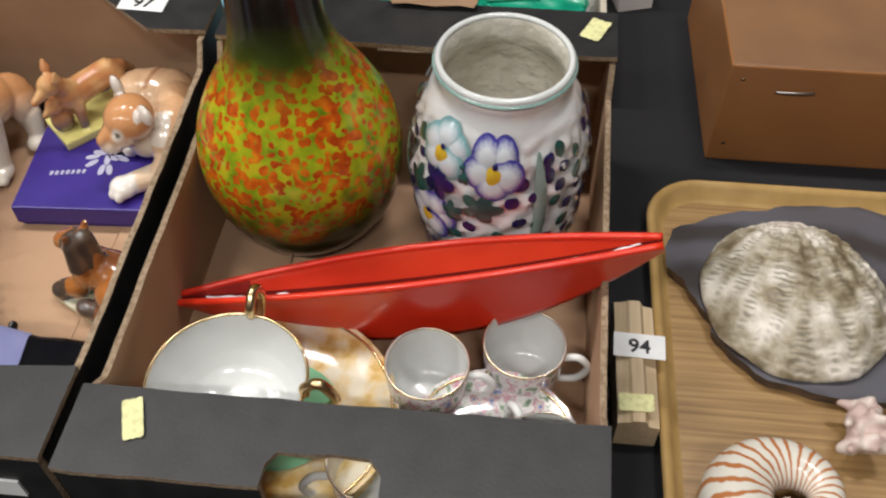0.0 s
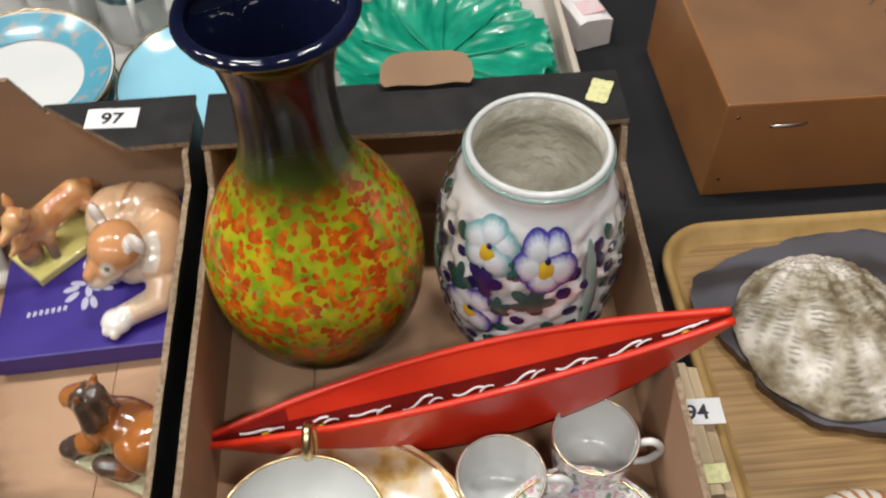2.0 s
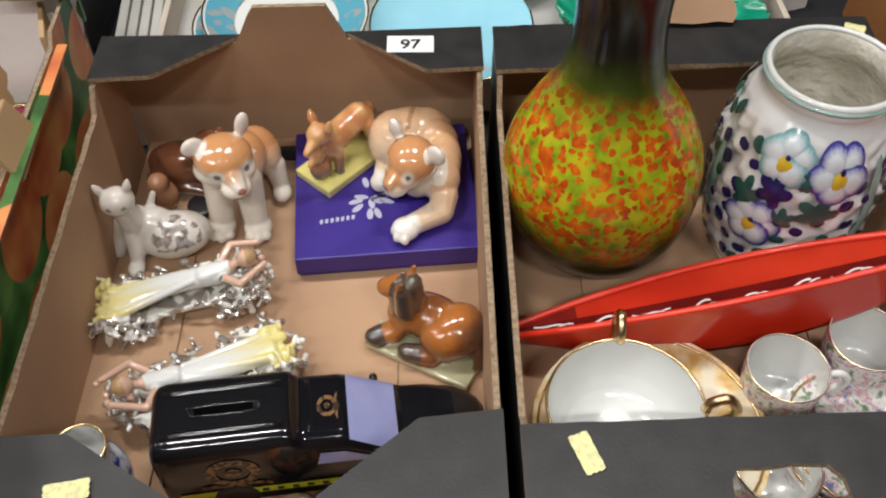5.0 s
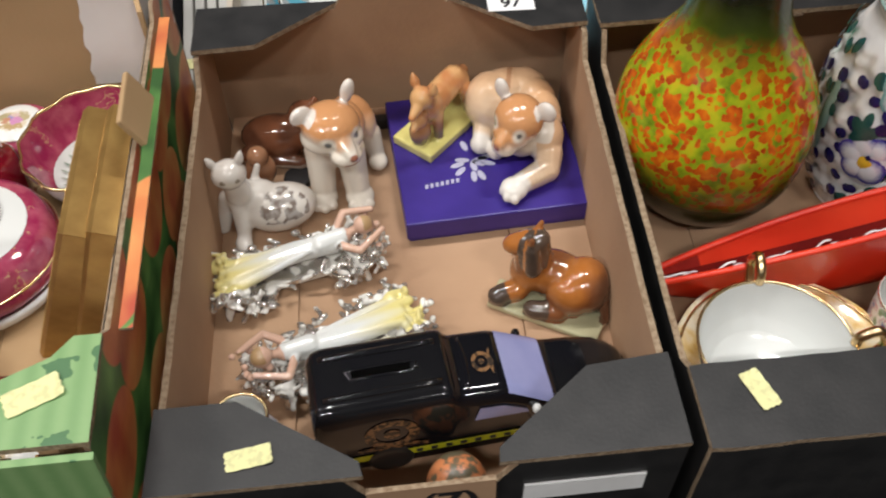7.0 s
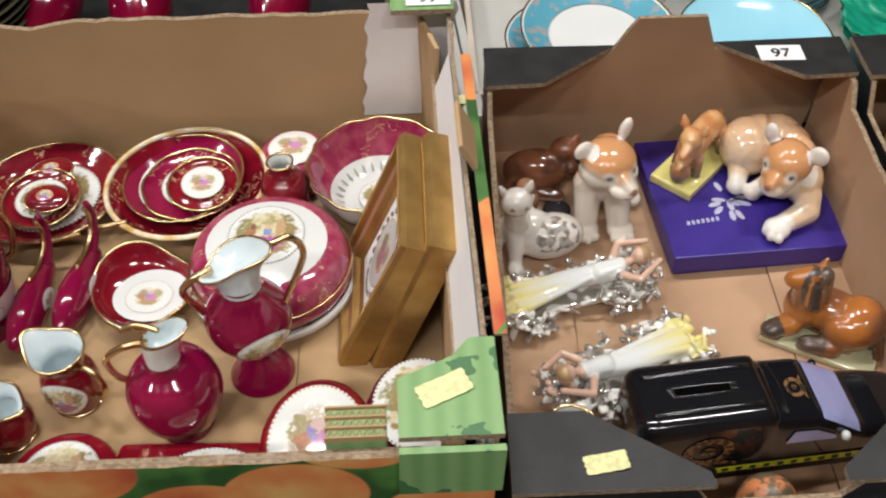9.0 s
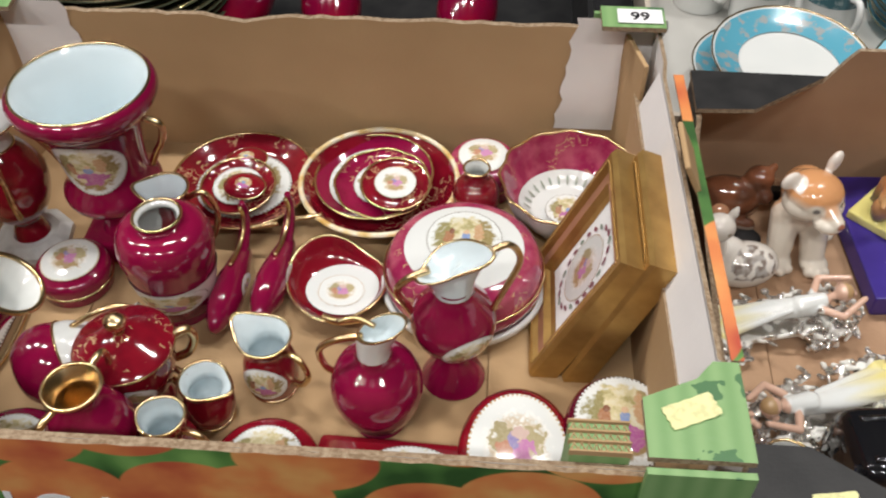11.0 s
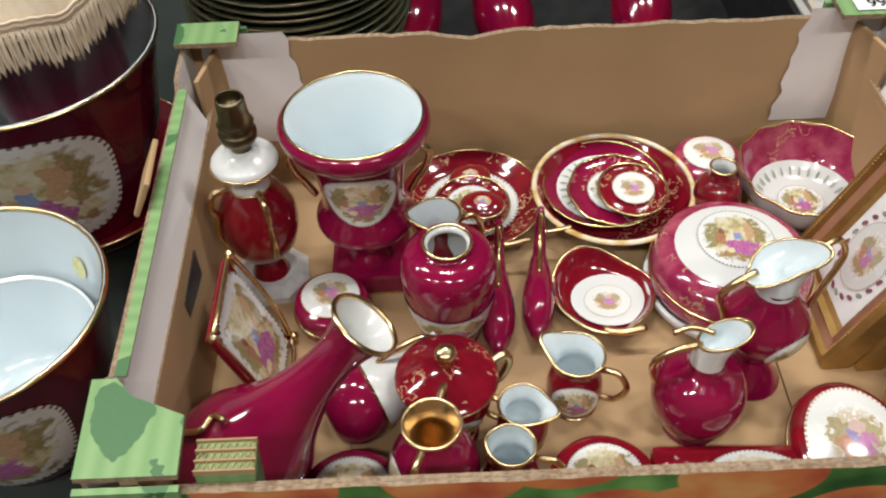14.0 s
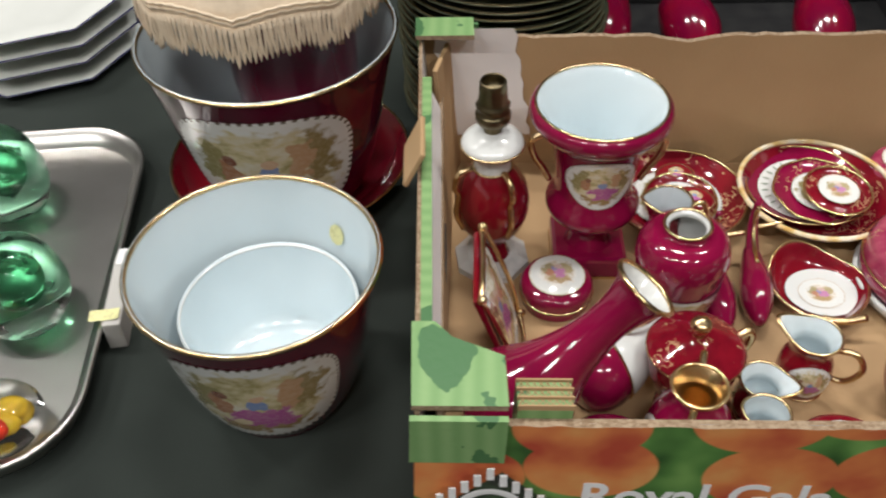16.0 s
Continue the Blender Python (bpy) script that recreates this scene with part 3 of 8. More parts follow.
table = thing("trestle_table", "long trestle table under a dark green-black cloth", "table", -0.6, 0.75, 0)
bm = bmesh.new()
bmesh.ops.create_grid(bm, x_segments=110, y_segments=60, size=1, matrix=Matrix.Diagonal((2.4, 0.85, 1, 1)))
for v in bm.verts:
    v.co.z = -0.0012 + 0.0012 * noise.noise(v.co * 7)
part("table_cloth", smooth(bm), CLOTH, table, "dark green-black woven table cloth")
bm = bmesh.new()
bmesh.ops.create_grid(bm, x_segments=60, y_segments=60, size=1, matrix=Matrix.Translation((1.05, 0, 0)) @ Matrix.Diagonal((1.345, 0.849, 1, 1)))
for v in bm.verts:
    v.co.z = 0.0004 + 0.0005 * noise.noise(v.co * 9)
part("table_cloth", smooth(bm), BLACKCLOTH, table, "black cloth laid over half of the table")
part("tabletop", slab(-2.4, 2.4, -0.85, 0.85, -0.03, -0.004), PINE, table)
for sx in (-2.2, 0, 2.2):
    for sy in (-0.7, 0.7):
        part("leg", slab(sx - 0.025, sx + 0.025, sy - 0.025, sy + 0.025, -0.75, -0.03, 0.004), PINE, table)

# ---- cartons ----
FZ = 0.024          # inside floor of the cartons
TH = 0.004


def walls(e, x0, x1, y0, y1, zt, front, outm, low, ends=0.05, inm=None):
    """Two long side walls of a carton, lower along the middle, with cut edges."""
    inm = inm or CARD
    for x, nm in ((x0, "side_wall"), (x1 - TH, "side_wall")):
        ln = y1 - y0
        mid = rough_line(ends + 0.012, ln - ends - 0.012, low)
        mid = [(a, b - (zt - front) * 0.6 * (1 - a / ln)) for a, b in mid]
        top = rough_line(0, ends, front) + mid + rough_line(ln - ends, ln, zt)
        bm = panel([(0, 0), (ln, 0)] + list(reversed(top)), TH)
        flip = x == x0
        # panel runs along y; its front face looks to -y before turning
        m = Matrix.Translation((x + TH, y0, 0)) @ Matrix.Rotation(radians(90), 4, "Z")
        mats = [inm, outm, CARD_EDGE] if flip else [outm, inm, CARD_EDGE]
        part(nm, bm, mats, e, m=m)


def carton_floor(e, x0, x1, y0, y1):
    y1 = y1 + (0.021 if x1 - x0 < 0.4 else 0)
    part("bottom", slab(x0 + TH, x1 - TH, y0 + TH, y1 - TH, 0.002, FZ - 0.003), CARD, e)
    fw = 0.22 * (x1 - x0)
    for q in ((x0 + TH, x0 + fw, y0 + TH, y1 - TH), (x1 - fw, x1 - TH, y0 + TH, y1 - TH), (x0 + fw + 0.001, x1 - fw - 0.001, y0 + TH, y1 - TH)):
        part("bottom_flap", slab(q[0], q[1], q[2], q[3], FZ - 0.003, FZ - (0.001 if q[0] > x0 + TH + 0.001 and q[1] < x1 - TH - 0.001 else 0.0)), CARD, e)


def end_wall(e, x0, x1, y, zt, outm, back, hole=None):
    w = x1 - x0
    mats = [outm, CARD, CARD_EDGE] if not back else [CARD, outm, CARD_EDGE]
    if hole:
        hx0, hx1, hz0, hz1 = hole
        for k, q in enumerate(((0, hx0, 0, zt), (hx1, w, 0, zt), (hx0, hx1, 0, hz0), (hx0, hx1, hz1, zt))):
            if q[3] - q[2] > 0.001:
                part("end_wall", panel([(q[0], q[2]), (q[1], q[2]), (q[1], q[3]), (q[0], q[3])], TH), mats, e, m=Matrix.Translation((x0, y, 0)))
    else:
        part("end_wall", panel([(0, 0), (w, 0), (w, zt), (0, zt)], TH), mats, e, m=Matrix.Translation((x0, y, 0)))


def flange(e, outline, z, m2=None):
    """A level top flap, given in x, y."""
    bm = panel(outline, TH)
    part("top_flap", bm, [CARD_DARK, CARD, CARD_EDGE], e, "dark grey folded top flap", m=Matrix.Translation((0, 0, z)) @ Matrix.Rotation(radians(-90), 4, "X"))


# carton with the vases
vbox = thing("fruit_carton", "dark grey printed fruit carton with brown cardboard inside", "cardboard box", 0, 0, 0, group="cartons on the table")
VX0, VX1, VY0, VY1, VZ, VZF = -0.218, 0.077, 0.206, 0.593, 0.15, 0.126
carton_floor(vbox, VX0, VX1, VY0, VY1)
walls(vbox, VX0, VX1, VY0 + 0.002, VY1 - 0.002, VZ - 0.006, VZF - 0.006, CARD_DARK, 0.124)
end_wall(vbox, VX0, VX1, VY0 - 0.002, VZF - TH, CARD_DARK, False, (0.112, 0.176, 0.085, VZF - TH))
end_wall(vbox, VX0, VX1, VY1 - 0.002, VZ - TH, CARD_DARK, True, (0.11, 0.185, 0.105, 0.14))
REAR = Matrix(((1, 0, 0, 0), (0, 1, -0.17, 0.17 * 0.146), (0, 0, 1, 0), (0, 0, 0, 1)))
for o in vbox.children:
    if o.name.startswith("end_wall") and o.matrix_local.translation.y > 0.4:
        o.data.transform(REAR)
notch = [(-0.106, VY0 - 0.003), (-0.105, VY0 + 0.011), (-0.1, VY0 + 0.018), (-0.085, VY0 + 0.0175), (-0.07, VY0 + 0.0192), (-0.05, VY0 + 0.018), (-0.043, VY0 + 0.01), (-0.042, VY0 - 0.003)]
flange(vbox, rough_line(VX0 - 0.001, -0.108, VY0 - 0.003, amp=0.0006) + notch + rough_line(-0.04, VX1 + 0.001, VY0 - 0.003, amp=0.0006) + list(reversed(rough_line(VX0 - 0.001, VX1 + 0.001, VY0 + 0.05, amp=0.0006))), VZF)
flange(vbox, rough_line(VX0 - 0.001, VX1 + 0.001, VY1 - 0.05, amp=0.0006) + list(reversed(rough_line(VX0 - 0.001, VX1 + 0.001, VY1 + 0.003, amp=0.0006))), VZ)
FLAP = [(-0.034, 0.004), (-0.031, 0.0), (-0.02, 0.001), (0.0, -0.0005), (0.02, 0.0012), (0.031, 0.0), (0.034, 0.005), (0.033, 0.014), (0.028, 0.021), (0.018, 0.0235), (-0.016, 0.024), (-0.027, 0.0215), (-0.033, 0.015)]
part("handle_flap", panel(FLAP, 0.0035), [CARD, CARD, CARD_EDGE], vbox, "brown handle flap pushed up", m=pose(-0.062, VY1 - 0.006, VZ + 0.004, -42))
PENNANT = mat("pennant_print", (0.5, 0.05, 0.07), 0.5, second=(0.55, 0.55, 0.62), scale=170, low=0.48, high=0.52)
for i in range(4):
    x = -0.01 + i * 0.026
    bm = bmesh.new()
    bm.faces.new([bm.verts.new(p) for p in ((x, 0, 0.128 - i * 0.001), (x + 0.019, 0, 0.128 - i * 0.001), (x + 0.007, 0, 0.107 - i * 0.001))])
    part("printed_pennant", bm, PENNANT, vbox, "red and white printed pennant", m=Matrix.Translation((0, VY0 - 0.0035, VZF - VZ)))
part("printed_string", slab(-0.006, 0.075, VY0 - 0.004, VY0 - 0.0025, 0.1045, 0.1057), PAPER, vbox)

# carton of figures, with notched ends
fbox = thing("fruit_carton", "dark grey fruit carton with notched ends and brown inside", "cardboard box", 0, 0, 0, group="cartons on the table")
BX0, BX1, BY0, BY1, BZ, BZF = -0.523, -0.229, 0.212, 0.593, 0.15, 0.124
carton_floor(fbox, BX0, BX1, BY0, BY1)
walls(fbox, BX0, BX1, BY0 + 0.002, BY1 - 0.002, BZ - 0.006, BZF - 0.006, CARD_DARK, 0.13)
bm = panel([(0, 0), (0.294, 0), (0.294, BZ - TH), (0.19, BZ - TH), (0.18, 0.172), (0.176, 0.182), (0.122, 0.182), (0.116, 0.172), (0.104, BZ - TH), (0, BZ - TH)], TH)
part("end_wall", bm, [CARD, CARD, CARD_EDGE], fbox, m=Matrix.Translation((BX0, BY1 - 0.004, 0))).data.transform(REAR)
part("end_wall", panel([(0, 0), (0.294, 0), (0.294, BZF - TH), (0.2, BZF - TH), (0.188, 0.1), (0.115, 0.1), (0.104, BZF - TH), (0, BZF - TH)], TH), [CARD_DARK, CARD, CARD_EDGE], fbox, m=Matrix.Translation((BX0, BY0 - 0.003, 0)))
flange(fbox, [(BX0 - 0.001, BY1 - 0.048), (BX0 + 0.045, BY1 - 0.046), (BX0 + 0.108, BY1 + 0.001), (BX0 - 0.001, BY1 + 0.003)], BZ)
flange(fbox, [(BX1 - 0.042, BY1 - 0.048), (BX1 + 0.001, BY1 - 0.046), (BX1 + 0.001, BY1 + 0.003), (BX1 - 0.106, BY1 + 0.001)], BZ)
flange(fbox, [(BX0 - 0.001, BY0 - 0.003), (BX0 + 0.115, BY0 - 0.003), (BX0 + 0.113, BY0 + 0.006), (BX0 + 0.045, BY0 + 0.05), (BX0 - 0.001, BY0 + 0.05)], BZF)
flange(fbox, [(BX1 - 0.105, BY0 - 0.003), (BX1 + 0.001, BY0 - 0.003), (BX1 + 0.001, BY0 + 0.056), (BX1 - 0.048, BY0 + 0.052), (BX1 - 0.104, BY0 + 0.006)], BZF)
card7 = part("written_card", panel([(0, 0.09), (0.073, 0.09), (0.072, 0.145), (0.001, 0.143)], 0.003), [CARD, CARD, CARD_EDGE], fbox, "brown card with a number in marker", m=Matrix.Translation((BX0 + 0.115, BY0 - 0.0075, BZF - BZ - 0.006)))
wording("(7)", 0.03, INK, "marker_writing", card7, Matrix.Translation((0.036, -0.0006, 0.124)) @ Matrix.Rotation(radians(90), 4, "X"))
part("printed_bar", slab(BX1 - 0.09, BX1 - 0.02, BY0 - 0.0045, BY0 - 0.0025, 0.076, 0.094), PAPER, fbox, "white printed strip")

# the two small cartons stand a little askew
SKEW = Matrix(((1, 0.027, 0, -0.027 * 0.593), (0, 1, 0, 0), (0, 0, 1, 0), (0, 0, 0, 1)))
for box in (vbox, fbox):
    for o in box.children:
        o.data.transform(o.matrix_local.inverted() @ SKEW @ o.matrix_local)

# apple carton
abox = thing("apple_carton", "large apple carton printed with fruit, brown inside", "cardboard box", 0, 0, 0, group="cartons on the table")
AX0, AX1, AY0, AY1, AZ, AZB = -1.127, -0.55, 0.2, 0.63, 0.176, 0.159
carton_floor(abox, AX0, AX1, AY0, AY1)
fr = rough_line(0, AX1 - AX0, AZ, 0.01, 0.001)
part("front_wall", panel([(0, 0), (AX1 - AX0, 0)] + list(reversed(fr)), 0.003), [FRUIT, CARD, CARD_EDGE], abox, "front printed with red and yellow apples", m=Matrix.Translation((AX0, AY0 - 0.004, 0)))
part("front_inner_ply", panel([(0.04, 0), (AX1 - AX0 - 0.04, 0), (AX1 - AX0 - 0.04, AZ - 0.001), (0.04, AZ - 0.002)], 0.003), [CARD_WHITE, CARD, CARD_EDGE], abox, m=Matrix.Translation((AX0, AY0, 0)))
bk = rough_line(0, 0.2, AZB, 0.01, 0.0012) + [(0.215, AZB - 0.003), (0.235, AZB - 0.006), (0.255, AZB - 0.002)] + rough_line(0.27, AX1 - AX0, AZB, 0.01, 0.0012)
part("back_wall", panel([(0, 0), (AX1 - AX0, 0)] + list(reversed(bk)), 0.005), [CARD, FRUIT, CARD_EDGE], abox, m=Matrix.Translation((AX0, AY1 - 0.004, 0)))
for sx, x in ((1, AX0), (-1, AX1)):
    out = panel([(0, 0), (0.43, 0), (0.43, AZB + 0.006), (0.37, AZB + 0.008), (0.36, AZB), (0.075, AZ - 0.002), (0.065, AZ + 0.008), (0, AZ + 0.008)], 0.003)
    m = Matrix.Translation((x + (0.003 if sx > 0 else 0), AY0, 0)) @ Matrix.Rotation(radians(90), 4, "Z")
    part("side_wall", out, [CARD_WHITE, FRUIT, CARD_EDGE] if sx > 0 else [FRUIT, CARD_WHITE, CARD_EDGE], abox, "printed side with a white inner face", m=m)
    inn = panel([(0.01, 0), (0.42, 0), (0.42, AZB - 0.036), (0.3, AZB - 0.032), (0.1, AZ - 0.04), (0.01, AZ - 0.038)], 0.004)
    m = Matrix.Translation((x + sx * 0.0135 + (0.004 if sx > 0 else 0), AY0, 0)) @ Matrix.Rotation(radians(90), 4, "Z")
    part("inner_ply", inn, [CARD, CARD, CARD_EDGE], abox, m=m)
    bm = bmesh.new()
    xa, xb = x + sx * 0.004, x + sx * 0.0175
    bm.faces.new([bm.verts.new(p) for p in ((xa, AY0 + 0.07, AZ - 0.002), (xa, AY1 - 0.06, AZB - 0.001), (xb, AY1 - 0.06, AZB - 0.041), (xb, AY0 + 0.07, AZ - 0.043))])
    part("white_liner", bm, CARD_WHITE, abox, "white inner face of the carton side")
    strip_ = panel([(0.075, 0), (0.36, 0), (0.36, 0.0075), (0.075, 0.0075)], 0.0015)
    part("folded_top", strip_, [GREENPRINT, GREENPRINT, CARD_EDGE] if sx > 0 else [FRUIT, FRUIT, CARD_EDGE], abox, "printed fold along the carton side", m=Matrix.Translation((x + (0.003 if sx > 0 else 0.0045), AY0, AZ - 0.0005)) @ Matrix.Rotation(math.atan2(AZB - AZ, 0.43), 4, "X") @ Matrix.Rotation(radians(90), 4, "Z") @ Matrix.Rotation(radians(90), 4, "X"))
    part("handle_flap", slab(-0.002, 0.002, -0.024, 0.024, -0.016, 0.016, 0.0015), [CARD_TAN], abox, "brown folded handle flap", m=pose(x - sx * 0.002, AY0 + 0.245, AZ - 0.002, 0, sx * 28, 0))
    for y, sy in ((AY0, 1), (AY1, -1)):
        # corner post cap with torn corrugated end
        bm = panel([(0, -0.062), (0.014, -0.062), (0.024, -0.05), (0.054, -0.036), (0.054, 0.0), (0, 0)] if sy > 0 else [(0, -0.03), (0.05, -0.03), (0.05, 0), (0, 0)], 0.004)
        if sx < 0:
            bmesh.ops.scale(bm, vec=(-1, 1, 1), verts=bm.verts)
        rot = Matrix.Rotation(radians(90), 4, "X")
        flipy = Matrix.Diagonal((1, -1, 1, 1)) if sy < 0 else Matrix.Identity(4)
        bm.transform(Matrix.Translation((x - sx * 0.002, y + (-0.003 if sy > 0 else 0.003), (AZ if sy > 0 else AZB) + 0.012)) @ flipy @ rot)
        part("corner_cap", bm, [GREENPRINT, GREENPRINT, CARD_EDGE], abox, "green printed corner of the carton")
        part("corner_face", slab(min(x - sx * 0.003, x + sx * 0.052), max(x - sx * 0.003, x + sx * 0.052), y - 0.0085 if sy > 0 else y + 0.002, y - 0.0045 if sy > 0 else y + 0.006, (AZ if sy > 0 else AZB) - 0.028, (AZ if sy > 0 else AZB) + 0.0095), GREENPRINT, abox)
        if sy < 0:
            part("corner_board", slab(-0.002, 0.002, -0.026, 0.026, FZ, AZB - 0.003, 0.001), CARD, abox, m=pose(x + sx * 0.019, y - 0.026, 0, 0, 0, -sx * 14))
            continue
        part("corner_post", slab(min(x + sx * 0.017, x + sx * 0.028), max(x + sx * 0.017, x + sx * 0.028), y + 0.004 if sy > 0 else y - 0.03, y + 0.03 if sy > 0 else y - 0.005, FZ, AZ + 0.006 if sy > 0 else AZB - 0.002, 0.003), CARD, abox)
        if sy > 0:
            cbm = bmesh.new()
            for k in range(3):
                zz0 = AZ - 0.002
                tube([(x + sx * (0.059 + 0.0019 * i), y + 0.005 + k * 0.006 + 0.0046 * (i % 2), zz0 + 0.0085) for i in range(17)], 0.0007, 1, 5, bm=cbm)
            for k in range(4):
                slab(min(x + sx * 0.058, x + sx * 0.0905), max(x + sx * 0.058, x + sx * 0.0905), y + 0.0036 + k * 0.0062, y + 0.0046 + k * 0.0062, AZ + 0.004, AZ + 0.0082, bm=cbm)
            part("corrugated_end", cbm, CARD, abox, "torn corrugated edge")
            part("folded_end", slab(min(x + sx * 0.058, x + sx * 0.09), max(x + sx * 0.058, x + sx * 0.09), y + 0.0035, y + 0.024, AZ - 0.05, AZ + 0.006, 0.002), GREENPRINT, abox, "folded green printed corner end")
    tape = bmesh.new()
    xs = x + (0.047 if sx > 0 else -0.03)
    w = 0.036
    cols = []
    for i in range(15):
        z = FZ + 0.035 + (AZB + 0.011 - FZ - 0.035) * i / 14
        j = 0.0016 * math.sin(i * 2.1) + 0.001 * math.sin(i * 5)
        lean = sx * 0.012 * (1 - i / 14)
        cols.append([tape.verts.new((xs + lean + k * w + (j if k else -j), AY1 - 0.0065 - 0.0015 * math.sin(i * 0.5), z)) for k in (-1, 0, 1)])
    for p, q in zip(cols, cols[1:]):
        for k in (0, 1):
            tape.faces.new((p[k], p[k + 1], q[k + 1], q[k]))
    part("paper_strip", smooth(tape), CARD_WHITE, abox, "white perforated paper strip on the back wall")
# the ply is not cut; a black slab paints the hole's dark inside
part("grip_hole", slab(-0.0008, 0.0008, -0.026, 0.026, -0.012, 0.012, 0.0006), BLACK_PL, abox, "black slab for the shade in the grip slot", m=pose(AX0 + 0.0188, AY0 + 0.205, 0.105, 0, 0, 0))
wt = PAPER
t1 = wording("Royal Gala", 0.035, wt, "printed_word", abox, Matrix.Translation((AX0 + 0.175, AY0 - 0.0045, 0.11)) @ Matrix.Rotation(radians(90), 4, "X"))
t2 = wording("APPLES", 0.034, wt, "printed_word", abox, Matrix.Translation((AX0 + 0.34, AY0 - 0.0045, 0.11)) @ Matrix.Rotation(radians(90), 4, "X"))
part("printed_emblem", patch(lambda u, v: (AX0 + 0.052 + 0.026 * u, AY0 - 0.0047, 0.108 + 0.026 * v), 3, 4), mat("emblem_ink", (0.05, 0.06, 0.05), 0.5, second=(0.06, 0.1, 0.05), scale=60), abox, "dark diamond emblem")
part("printed_emblem", ring(0.017, 0, 0.003), PAPER, abox, m=Matrix.Translation((AX0 + 0.052, AY0 - 0.0052, 0.108)) @ Matrix.Rotation(radians(90), 4, "X") @ Matrix.Diagonal((1, 1, 0.1, 1)))
for i in range(9):
    part("printed_bar", slab(-0.0022, 0.0022, -0.0006, 0.0006, -0.005, 0.005), PAPER, abox, m=Matrix.Translation((AX0 + 0.052 + (i - 4) * 0.0075, AY0 - 0.0046, 0.143 - abs(i - 4) * 0.007)))



def flare(p):
    """The worn carton: its upper edges lean a little."""
    v, k = (p.y - AY0) / (AY1 - AY0), p.z / 0.17
    mid = (p.x - (AX0 + AX1) / 2) / (AX1 - AX0)
    return Vector((p.x + k * ((0.0075 - 0.003 * mid) * (1 - v) + v * (-0.005 + 0.01 * mid)), p.y + k * 0.009 * (1 - v), p.z * (1 + 0.05 * v)))


for o in abox.children:
    m0 = o.matrix_local.copy()
    for v in o.data.vertices:
        v.co = m0.inverted() @ flare(m0 @ v.co)
for o in abox.children:
    for s in o.material_slots:
        if s.material == CARD:
            s.material = CARD_TAN


def lot_label(text, m, w=0.036, h=0.02):
    e = thing("lot_label", "white lot label printed with a black number", "label", 0, 0, 0, group="lot labels")
    e.matrix_world = m
    part("paper", slab(-w / 2, w / 2, -h / 2, h / 2, 0.0003, 0.0007), PAPER, e)
    wording(text, h * 0.78, INK, "printed_number", e, Matrix.Translation((0, -0.001, 0.0009)))
    return e


lot_label("97", pose(-0.284, 0.575, BZ + 0.0003, 0, 0, -2))
sticker("price_sticker", -0.479, 0.226, BZF + 0.0005, 0.026, 0.0125, 8, "pale yellow price sticker on a carton flap")
sticker("price_sticker", -0.193, 0.236, VZF + 0.0005, 0.012, 0.026, 18, "pale yellow price sticker on a carton flap")
sticker("price_sticker", 0.061, 0.573, BZ + 0.0005, 0.016, 0.026, -25, "pale yellow price sticker on a carton flap")
sticker("price_sticker", -0.571, 0.235, AZ + 0.0168, 0.029, 0.015, 24, "pale yellow price sticker on a green corner")
lot_label("99", pose(-0.568, 0.618, (AZB + 0.0125) * 1.05 + 0.004, 0, 0, 0))

# ---- carton with the vases: contents ----
vo = [(0.0, 0.001), (0.034, 0.001), (0.038, 0.004), (0.055, 0.018), (0.074, 0.045), (0.081, 0.078), (0.077, 0.108), (0.062, 0.136), (0.045, 0.158), (0.036, 0.18), (0.033, 0.205), (0.034, 0.228), (0.041, 0.252), (0.049, 0.262), (0.051, 0.266)]
vo = [(r * 0.9, z * 1.06) for r, z in vo]
vase = vessel("glass_vase", "tall lime art glass vase with orange flecks and black neck", "vase", -0.144, 0.474, FZ, vo, [(0.044, 0.279), (0.035, 0.264), (0.028, 0.235), (0.027, 0.21), (0.03, 0.18), (0.0, 0.172)], SPOT, NAVY, 0.0042, rim_mat=NAVY, ry=-1.7)
jo = [(0.0, 0.001), (0.044, 0.001), (0.049, 0.004), (0.06, 0.025), (0.068, 0.06), (0.0705, 0.095), (0.067, 0.125), (0.058, 0.147), (0.051, 0.157), (0.0495, 0.163), (0.0505, 0.168), (0.051, 0.176)]
jo = [(r * (0.845 if z < 0.14 else 0.88), z * 1.03) for r, z in jo]
jar = thing("pansy_vase", "white relief-moulded pottery vase with blue pansies and purple berries", "vase", -0.004, 0.468, FZ, 0)
bm = lathe(jo, 96, 8)
for v in bm.verts:
    k = min(1, max(0, (v.co.z - 0.008) / 0.02)) * min(1, max(0, (0.158 - v.co.z) / 0.02))
    n = noise.noise(v.co * 95) + 0.5 * noise.noise(v.co * 170)
    d = Vector((v.co.x, v.co.y, 0)).normalized()
    v.co += d * max(-0.35, n) * 0.0058 * k
RELIEF = mat("white_relief_glaze", (0.85, 0.84, 0.83), 0.14, coat=0.7, second=(0.78, 0.75, 0.74), scale=28, low=0.45, high=0.7, bump=0.7, bump_scale=130)
part("body", bm, RELIEF, jar)
part("interior", lathe([(0.0448, 0.181), (0.0405, 0.179), (0.04, 0.165), (0.052, 0.139), (0.056, 0.09), (0.048, 0.03), (0.0, 0.012)]), mat("grey_glazed_inside", (0.82, 0.79, 0.7), 0.22, second=(0.66, 0.62, 0.52), scale=45, bump=1.0, bump_scale=75, bump_dist=0.004), jar, "pale glazed interior")
part("rim", ring(0.0427, 0.181, 0.0021), PORC, jar)
